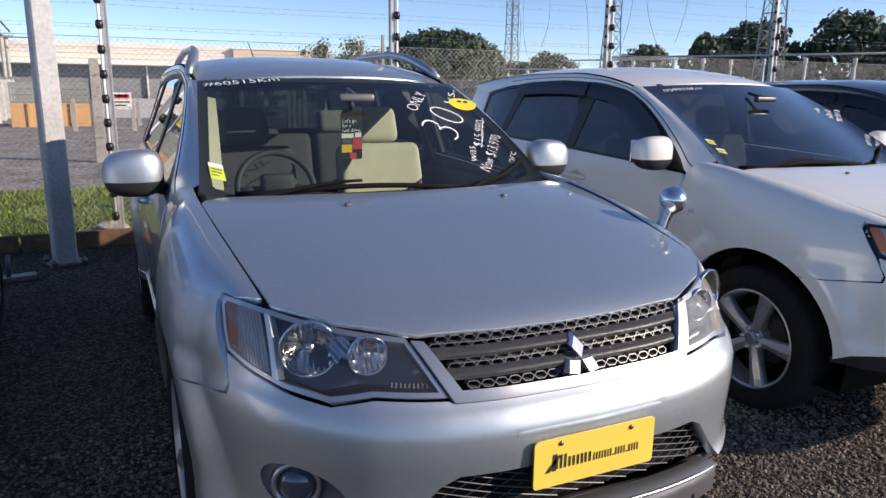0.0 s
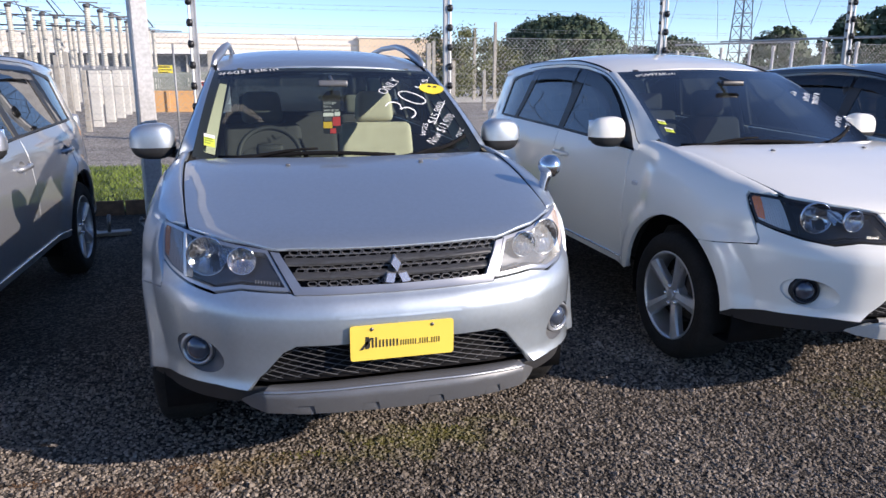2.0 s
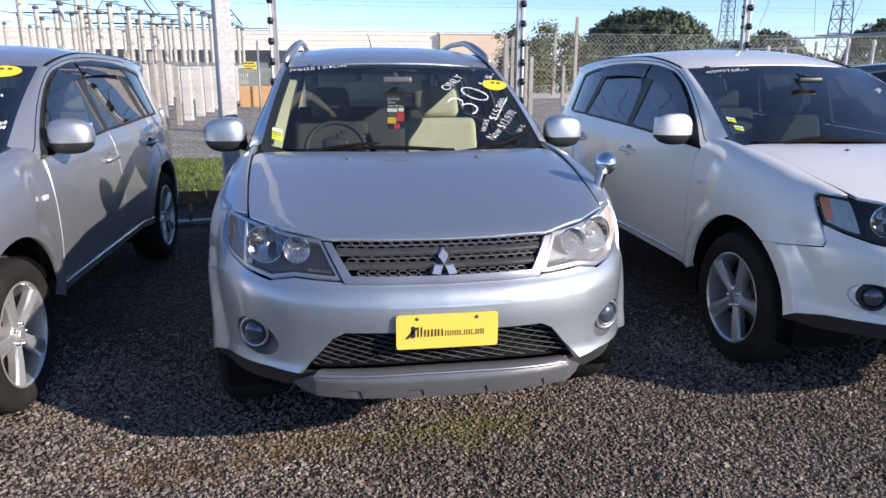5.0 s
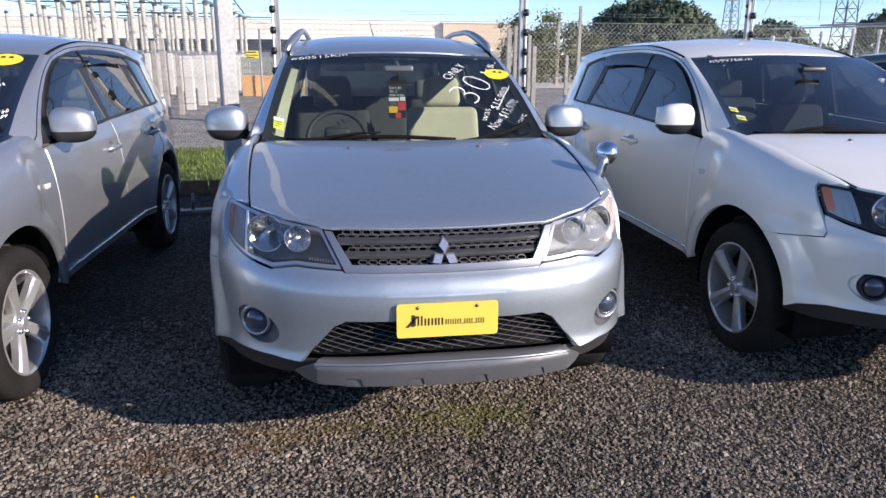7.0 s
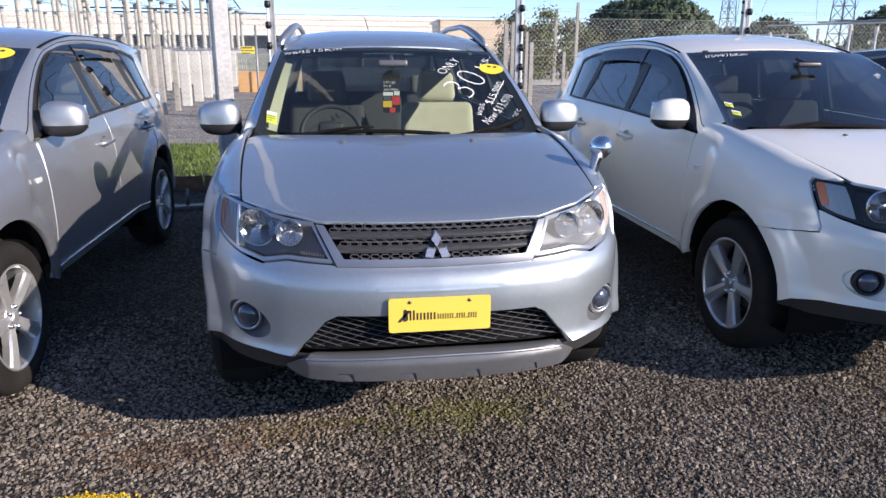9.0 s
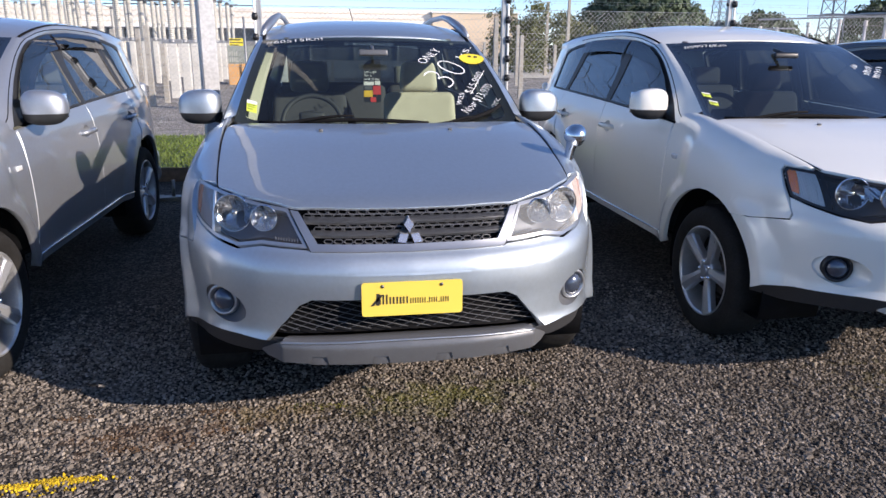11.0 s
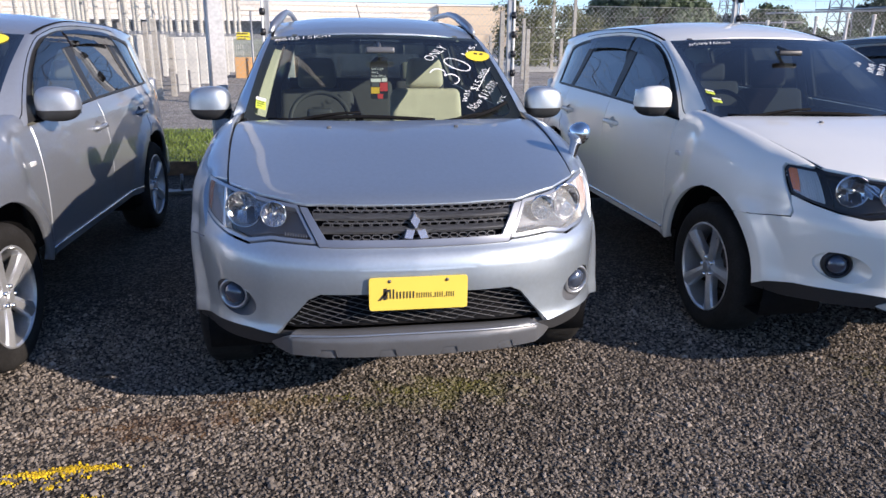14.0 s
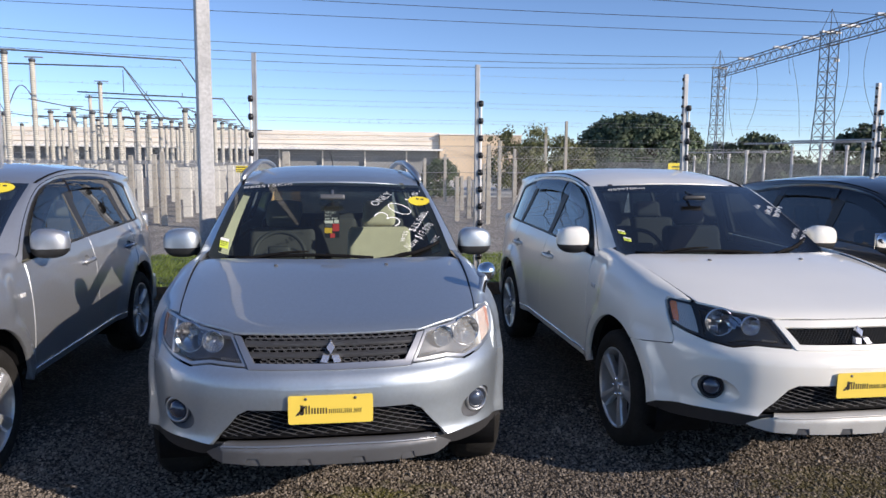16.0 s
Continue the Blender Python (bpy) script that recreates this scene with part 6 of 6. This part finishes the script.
for x0, y0, x1, y1 in ((-8.0, 18.0, -8.6, 17.6), (-7.6, 23.0, -6.7, 23.1), (-10.8, 20.7, -9.7, 20.6)):
    bm = bmesh.new()
    add_tube(bm, [(x0 + (x1 - x0) * t, y0 + (y1 - y0) * t, 3.15 - .5 * t * t + .55 * math.sin(math.pi * t)) for t in span(0, 1, 10)], .014, 5)
    tagged(part("jumper_cable", bm, DARK_WIRE), "arched cable between two insulator columns", "cable", "jumper cables")


# right-hand busbar frames
def bus_post(x, y, h):
    p = empty("bus_post", pose(x, y, 0))
    bm = bmesh.new()
    add_tube(bm, [(0, 0, 0), (0, 0, h)], .052, 8)
    part("tube", bm, GALV, p)
    bm = bmesh.new()
    add_turned(bm, [(.06, h), (.085, h + .05), (.06, h + .10), (.085, h + .16), (.04, h + .2)], 10, 'Z')
    part("post_insulator", bm, CONCRETE_PALE, p)
    return tagged(p, "steel tube post carrying a busbar", "post", "busbar posts")


def bearing(az, d):
    return .035 + d * math.sin(radians(az)), -2.96 + d * math.cos(radians(az))


for az, d, h in ((27.6, 40, 2.1), (28.6, 34, 2.15), (30.0, 38, 2.2), (31.2, 33, 2.3), (32.4, 37, 2.35), (34.2, 33, 2.45), (36.0, 31, 2.5), (37.6, 33, 2.5), (38.6, 29, 2.5), (40.5, 28, 2.5), (42.5, 29, 2.5), (44.5, 28, 2.5), (47, 27, 2.5), (50, 27, 2.5)):
    bus_post(*bearing(az, d), h - .2)
for a, b, z, d in ((27, 33.5, 2.25, 38), (31, 39, 2.55, 33), (34, 43, 2.6, 31), (37, 52, 2.55, 28)):
    (x0, y0), (x1, y1) = bearing(a, d), bearing(b, d - 3)
    busbar([(x0, y0, z), (x1, y1, z)], .035, "pale busbar along the steel posts", GALV)
# dark mesh fence far behind
bm = bmesh.new()
for k in range(260):
    for s in (1, -1):
        az = 20 + k * .15
        a, b = bearing(az, 42), bearing(az + s * 1.6, 42)
        add_tube(bm, [(a[0], a[1], 0), (b[0], b[1], 1.75)], .012, 3, cap=False)
tagged(part("far_mesh_fence", bm, STEEL_GREY, smooth=False), "dark diamond mesh fence behind the busbars", "fence mesh", kind="stuff")


def lattice_tower(x, y, h, wb, wt, turn=0.0):
    """A four-legged lattice mast: legs, diagonals and a spike."""
    t = empty("lattice_tower", pose(x, y, 0, 0, 0, turn))
    def corner(k, z):
        w = (wb + (wt - wb) * min(1, z / (h * .55))) / 2
        return Vector((w * (1, 1, -1, -1)[k], w * (1, -1, -1, 1)[k], z))
    for k in range(4):
        bm = bmesh.new()
        add_tube(bm, [corner(k, 0), corner(k, h * .55), corner(k, h)], .055, 4)
        part("leg", bm, STEEL_GREY, t, smooth=False)
    n = 12
    for k in range(4):
        bm = bmesh.new()
        for i in range(n):
            a, b = corner(k, h * i / n), corner((k + 1) % 4, h * (i + 1) / n)
            if i % 2:
                a, b = corner((k + 1) % 4, h * i / n), corner(k, h * (i + 1) / n)
            add_tube(bm, [a, b], .03, 4)
            add_tube(bm, [corner(k, h * (i + 1) / n), corner((k + 1) % 4, h * (i + 1) / n)], .025, 4)
        part("bracing", bm, STEEL_GREY, t, smooth=False)
    bm = bmesh.new()
    for k in range(4):
        add_tube(bm, [corner(k, h), (0, 0, h + 1.6)], .03, 4)
    part("spike", bm, STEEL_GREY, t, smooth=False)
    bm = bmesh.new()
    add_box(bm, (0, 0, h - .05), (wt + .9, .3, .14), .02)
    part("cap_beam", bm, GALV, t, smooth=False)
    bm = bmesh.new()
    add_box(bm, (wt / 2 + .12, -.2, h * .82), (.35, .25, .22), .05)
    part("floodlight", bm, PAPER, t)
    return tagged(t, "grey steel lattice gantry tower", "tower", "gantry towers")


T1, T2, T3 = bearing(29.0, 76), bearing(36.05, 60), bearing(46.5, 47)
H1, H2, H3 = 11.0, 11.25, 11.35
lattice_tower(*T1, H1, 1.35, .85, 10)
lattice_tower(*T2, H2, 1.35, .85, 10)
lattice_tower(*T3, H3, 1.35, .85, 10)
for A, B, HA, HB in ((T1, T2, H1, H2), (T2, T3, H2, H3)):
    bm = bmesh.new()
    a, b = Vector((*A, HA)), Vector((*B, HB))
    d = (b - a).normalized()
    side = Vector((-d.y, d.x, 0)) * .35
    up = Vector((0, 0, .9))
    L = (b - a).length
    n = int(L / .9)
    for o in (side, -side, side - up, -side - up):
        add_tube(bm, [a + o, b + o], .045, 4)
    for i in range(n):
        p, q = a + d * (L * i / n), a + d * (L * (i + 1) / n)
        for o in (side, -side):
            add_tube(bm, [p + o - (up if i % 2 else up * 0), q + o - (up * 0 if i % 2 else up)], .025, 4)
        add_tube(bm, [p + side, q - side], .02, 4)
        add_tube(bm, [p + side, p + side - up], .02, 4)
    tagged(part("gantry_beam", bm, STEEL_GREY, smooth=False), "lattice beam spanning between two gantry towers", "beam", "gantry beams")


def hanging(p, q, sag, r=.014, n=14, name="overhead_line", label="thin dark overhead power line"):
    bm = bmesh.new()
    p, q = Vector(p), Vector(q)
    add_tube(bm, [p.lerp(q, t) - Vector((0, 0, sag * 4 * t * (1 - t))) for t in span(0, 1, n)], r, 4, cap=False)
    tagged(part(name, bm, DARK_WIRE), label, "power line", "overhead lines")


def sky_point(az, slope, d):
    x, y = bearing(az, d)
    return (x, y, 1.71 + slope * d)


def beam_point(az):
    """The place on the gantry beams in a bearing."""
    c, k = math.cos(radians(az)), math.sin(radians(az))
    (ax, ay), (bx, by), ha, hb = (T1, T2, H1, H2) if az < 36.05 else (T2, T3, H2, H3)
    f = lambda p: (p[0] - .035) * c - (p[1] + 2.96) * k
    t = f((ax, ay)) / (f((ax, ay)) - f((bx, by)))
    t = min(1, max(0, t))
    side = Vector((ay - by, bx - ax, 0)).normalized() * .35
    return Vector((ax + (bx - ax) * t, ay + (by - ay) * t, ha + (hb - ha) * t)) + side


# lines from the far left to the gantry
STARTS = ((.2005, 37.7, .35), (.1775, 35.3, .1), (.1475, 31.1, .55), (.1378, 29.6, .6), (.1262, 29.1, .7), (.235, 39.2, .2))
for s0, az, sag in STARTS:
    hanging(sky_point(-24, s0, 70), beam_point(az), sag, .022, 22)
# droppers from the beams down to the busbars
for az, s1, bow, swing in ((29.15, .03, .25, .3), (29.6, .035, .5, -.2), (31.2, .045, -.5, .4), (33.3, .11, .2, .0), (33.5, .035, 1.1, .5), (36.9, .04, -.7, .3), (38.2, .05, .9, -.5), (40.5, .05, -.6, .4), (44, .05, .9, .2), (46, .05, -.8, .2)):
    p = beam_point(az) - Vector((0, 0, .90))
    d = math.hypot(p.x - .035, p.y + 2.96)
    z1 = 1.71 + d * s1
    bm = bmesh.new()
    add_tube(bm, [(p.x + bow * t * t + swing * math.sin(3.14 * t), p.y, p.z + (z1 - p.z) * t) for t in span(0, 1, 10)], .018, 4, cap=False)
    tagged(part("down_dropper", bm, DARK_WIRE), "dark cable hanging down from the gantry", "cable", "dropper cables")
for az in (30.5, 32.8, 34.6, 36.9, 39.0):
    p = beam_point(az) + Vector((0, 0, .12))
    bm = bmesh.new()
    add_box(bm, p, (1.5, .22, .20), .05)
    tagged(part("beam_lamp", bm, PAPER), "pale boxed lamp on top of the gantry beam", "lamp", "gantry lamps")

# ---- far buildings ----
def warehouse():
    b = empty("warehouse")
    y = 62.0
    x0, x1 = -52.0, 9.19
    bm = bmesh.new()
    add_box(bm, ((x0 + x1) / 2, y + 7, 3.49), (x1 - x0, 14, 1.52), .02)
    part("parapet", bm, WALL_CREAM, b, "cream parapet cladding", smooth=False)
    for z in (3.05, 3.45, 3.9):
        bm = bmesh.new()
        add_box(bm, ((x0 + x1) / 2, y - .02, z), (x1 - x0, .05, .04))
        part("cladding_joint", bm, WALL_TAN, b, smooth=False)
    bm = bmesh.new()
    add_box(bm, ((x0 + x1) / 2, y - .5, 2.66), (x1 - x0 + .4, 1.3, .16), .02)
    part("canopy", bm, PAPER, b, smooth=False)
    bm = bmesh.new()
    add_box(bm, ((x0 + x1) / 2, y + 7.1, 1.36), (x1 - x0 - .2, 13.6, 2.72))
    part("wall", bm, WALL_GREY, b, smooth=False)
    for k in range(16):
        bm = bmesh.new()
        add_box(bm, (x0 + 2 + k * 3.75, y + .1, 1.2), (.12, .3, 2.6))
        part("column", bm, WALL_CREAM, b, smooth=False)
    return tagged(b, "long low warehouse with a cream parapet", "building")


warehouse()
b = empty("annex")
bm = bmesh.new()
add_box(bm, (12.98, 68.5, 2.03), (7.55, 14, 4.06), .02)
part("wall", bm, WALL_TAN, b, smooth=False)
bm = bmesh.new()
add_box(bm, (12.98, 68.5, 4.09), (7.75, 14.2, .10))
part("coping", bm, PAPER, b, smooth=False)
for x in (9.75,):
    bm = bmesh.new()
    add_box(bm, (x, 61.46, 1.3), (.5, .1, 1.4), .01)
    part("window", bm, WALL_GREY, b, smooth=False)
tagged(b, "tan block at the warehouse's end", "building")
bm = bmesh.new()
add_box(bm, (-2.505, 25.15, .37), (2.23, .3, .74), .01)
for k in range(2):
    add_box(bm, (-3.1 + k * 1.2, 24.97, .37), (.10, .08, .76))
tagged(part("site_hoarding", bm, ORANGE, smooth=False), "orange-brown plinth along the far yard", "hoarding", kind="structure")
bm = bmesh.new()
for k in range(29):
    add_box(bm, (-3.585 + k * .0772, 25.1, .97), (.058, .03, .44))
for z in (.78, 1.0):
    add_box(bm, (-2.505, 25.14, z), (2.23, .04, .06))
add_box(bm, (-2.505, 25.1, 1.285), (2.23, .08, .19))
tagged(part("slatted_screen", bm, WALL_GREEN, smooth=False), "pale sage slatted screen on the plinth", "screen", kind="structure")


# ---- trees ----
def tree(x, y, h, w, leaves, seed, mat=None, size=.30, low=.15, dense_crown=True, label="dark rounded evergreen tree beyond the yard"):
    """Trunk, limbs, and a crown of many small leaves gathered in clumps."""
    rng = random.Random(seed)
    t = empty("tree", pose(x, y, 0))
    bm = bmesh.new()
    add_tube(bm, [(0, 0, 0), (.1, 0, h * .25), (0, .1, h * .5)], [w * .04, w * .03, w * .015], 8)
    tips = []
    for k in range(9):
        a = k * 2.4 + rng.uniform(-.3, .3)
        r = w * rng.uniform(.2, .38)
        tip = Vector((r * math.cos(a), r * math.sin(a), h * rng.uniform(.5, .8)))
        add_tube(bm, [(0, 0, h * .25), (tip.x * .5, tip.y * .5, h * .42), tip], [w * .018, w * .012, w * .005], 5)
        tips.append(tip)
    part("trunk", bm, BARK, t)
    clumps = []
    full = leaves > 10000
    for k in range(320 if full else 110 if dense_crown else 70):
        a = rng.uniform(0, 6.283)
        q = rng.uniform(0, 1)
        z = low + (1 - low) * q
        prof = math.sqrt(max(.02, 1 - ((q - .28) / .74)**2)) if dense_crown else rng.uniform(.4, 1)
        r = w / 2 * prof * rng.uniform(.35, 1)**(.25 if full else .4) * rng.uniform(.93 if full else .9, 1.02)
        clumps.append((Vector((r * math.cos(a), r * math.sin(a), z * h * .95)), w * (rng.uniform(.045, .075) if full else rng.uniform(.07, .13) if dense_crown else rng.uniform(.08, .15))))
    v, f = [], []
    for i in range(leaves):
        c, r = clumps[rng.randrange(len(clumps))]
        d = Vector((rng.gauss(0, 1), rng.gauss(0, 1), rng.gauss(0, 1))).normalized()
        p = c + d * r * rng.uniform(.55 if dense_crown else .1, 1.08)
        p.z = max(p.z, .1)
        n = (d + Vector((rng.uniform(-.7, .7), rng.uniform(-.7, .7), rng.uniform(-.2, .9)))).normalized()
        a = n.orthogonal().normalized()
        b2 = n.cross(a)
        s = size * rng.uniform(.5, 1.2)
        k = len(v)
        v += [tuple(p - a * s), tuple(p - b2 * s * .5), tuple(p + a * s), tuple(p + b2 * s * .5)]
        f.append((k, k + 1, k + 2, k + 3))
    me = bpy.data.meshes.new("crown")
    me.from_pydata(v, [], f)
    me.materials.append(mat or LEAF)
    o = new("crown", me)
    o.parent = t
    return tagged(t, label, "tree", "trees beyond the yard")


def tree_at(az, d, slope, wide, seed, leaves=5200, **more):
    x, y = bearing(az, d)
    tree(x, y, 1.71 + slope * d, wide * d, leaves, seed, **more)


tree_at(23.45, 60, .061, .172, 1, 45000, size=.19)
tree_at(32.0, 78, .034, .085, 2, 3600)
tree_at(29.3, 85, .026, .06, 21, 2200)
tree_at(20.3, 70, .028, .07, 22, 2400)
tree_at(38.8, 66, .045, .080, 3, 4200)
tree_at(43.0, 62, .06, .075, 4, 3600)
tree_at(46.2, 58, .076, .105, 5, 6500)
tree_at(51.8, 60, .083, .110, 6, 6500)
tree_at(56.5, 52, .105, .13, 7, 7000)
tree_at(62, 52, .10, .13, 8, 4000)
tree_at(14.3, 36, .046, .10, 9, 6500, mat=LEAF_PALE, size=.085, low=.2, dense_crown=False, label="thin young tree with pale sparse leaves")
tree_at(17.2, 42, .030, .13, 10, 9000, mat=LEAF_PALE, size=.11, low=.05, label="pale green shrubbery before the tan block")
for k, (az, up) in enumerate(((30.5, .004), (34.0, .008), (37.5, .006), (41.0, .010), (44.5, .006))):
    tree_at(az, 52, up, .085, 20 + k, 5000, mat=LEAF, size=.16, low=.03, label="low dark shrubs behind the busbars")
tree_at(8.2, 33.5, .0, .062, 11, 7000, mat=LEAF, size=.07, low=.05, label="low dark shrub among the concrete posts")

# ---- small things by the pole ----
for x, y, turn in ((-1.85, 4.95, 12), (-2.15, 5.02, -8)):
    s = empty("wheel_stop", pose(x, y, 0, 0, 0, turn))
    bm = bmesh.new()
    add_box(bm, (0, 0, .02), (.5, .12, .04), .006)
    part("foot_bar", bm, BRAKE, s, smooth=False)
    for dx in (-.1, .06):
        bm = bmesh.new()
        add_tube(bm, [(dx, 0, .02), (dx + .01, 0, .20)], .018, 6)
        part("upright", bm, BRAKE, s)
    tagged(s, "rusty steel bracket lying by the lamp pole", "bracket", "steel brackets")
bm = bmesh.new()
rng = random.Random(31)
bmesh.ops.create_icosphere(bm, subdivisions=2, radius=.12)
for q in bm.verts:
    q.co.x *= 1.5
    q.co.z = max(-.05, q.co.z * .7)
    q.co += Vector((rng.uniform(-.02, .02), rng.uniform(-.02, .02), rng.uniform(-.015, .015)))
bmesh.ops.translate(bm, vec=(-1.06, 6.30, .10), verts=bm.verts)
tagged(part("rock", bm, CONCRETE, smooth=False), "lumpy brown rock at the turf's edge", "rock")
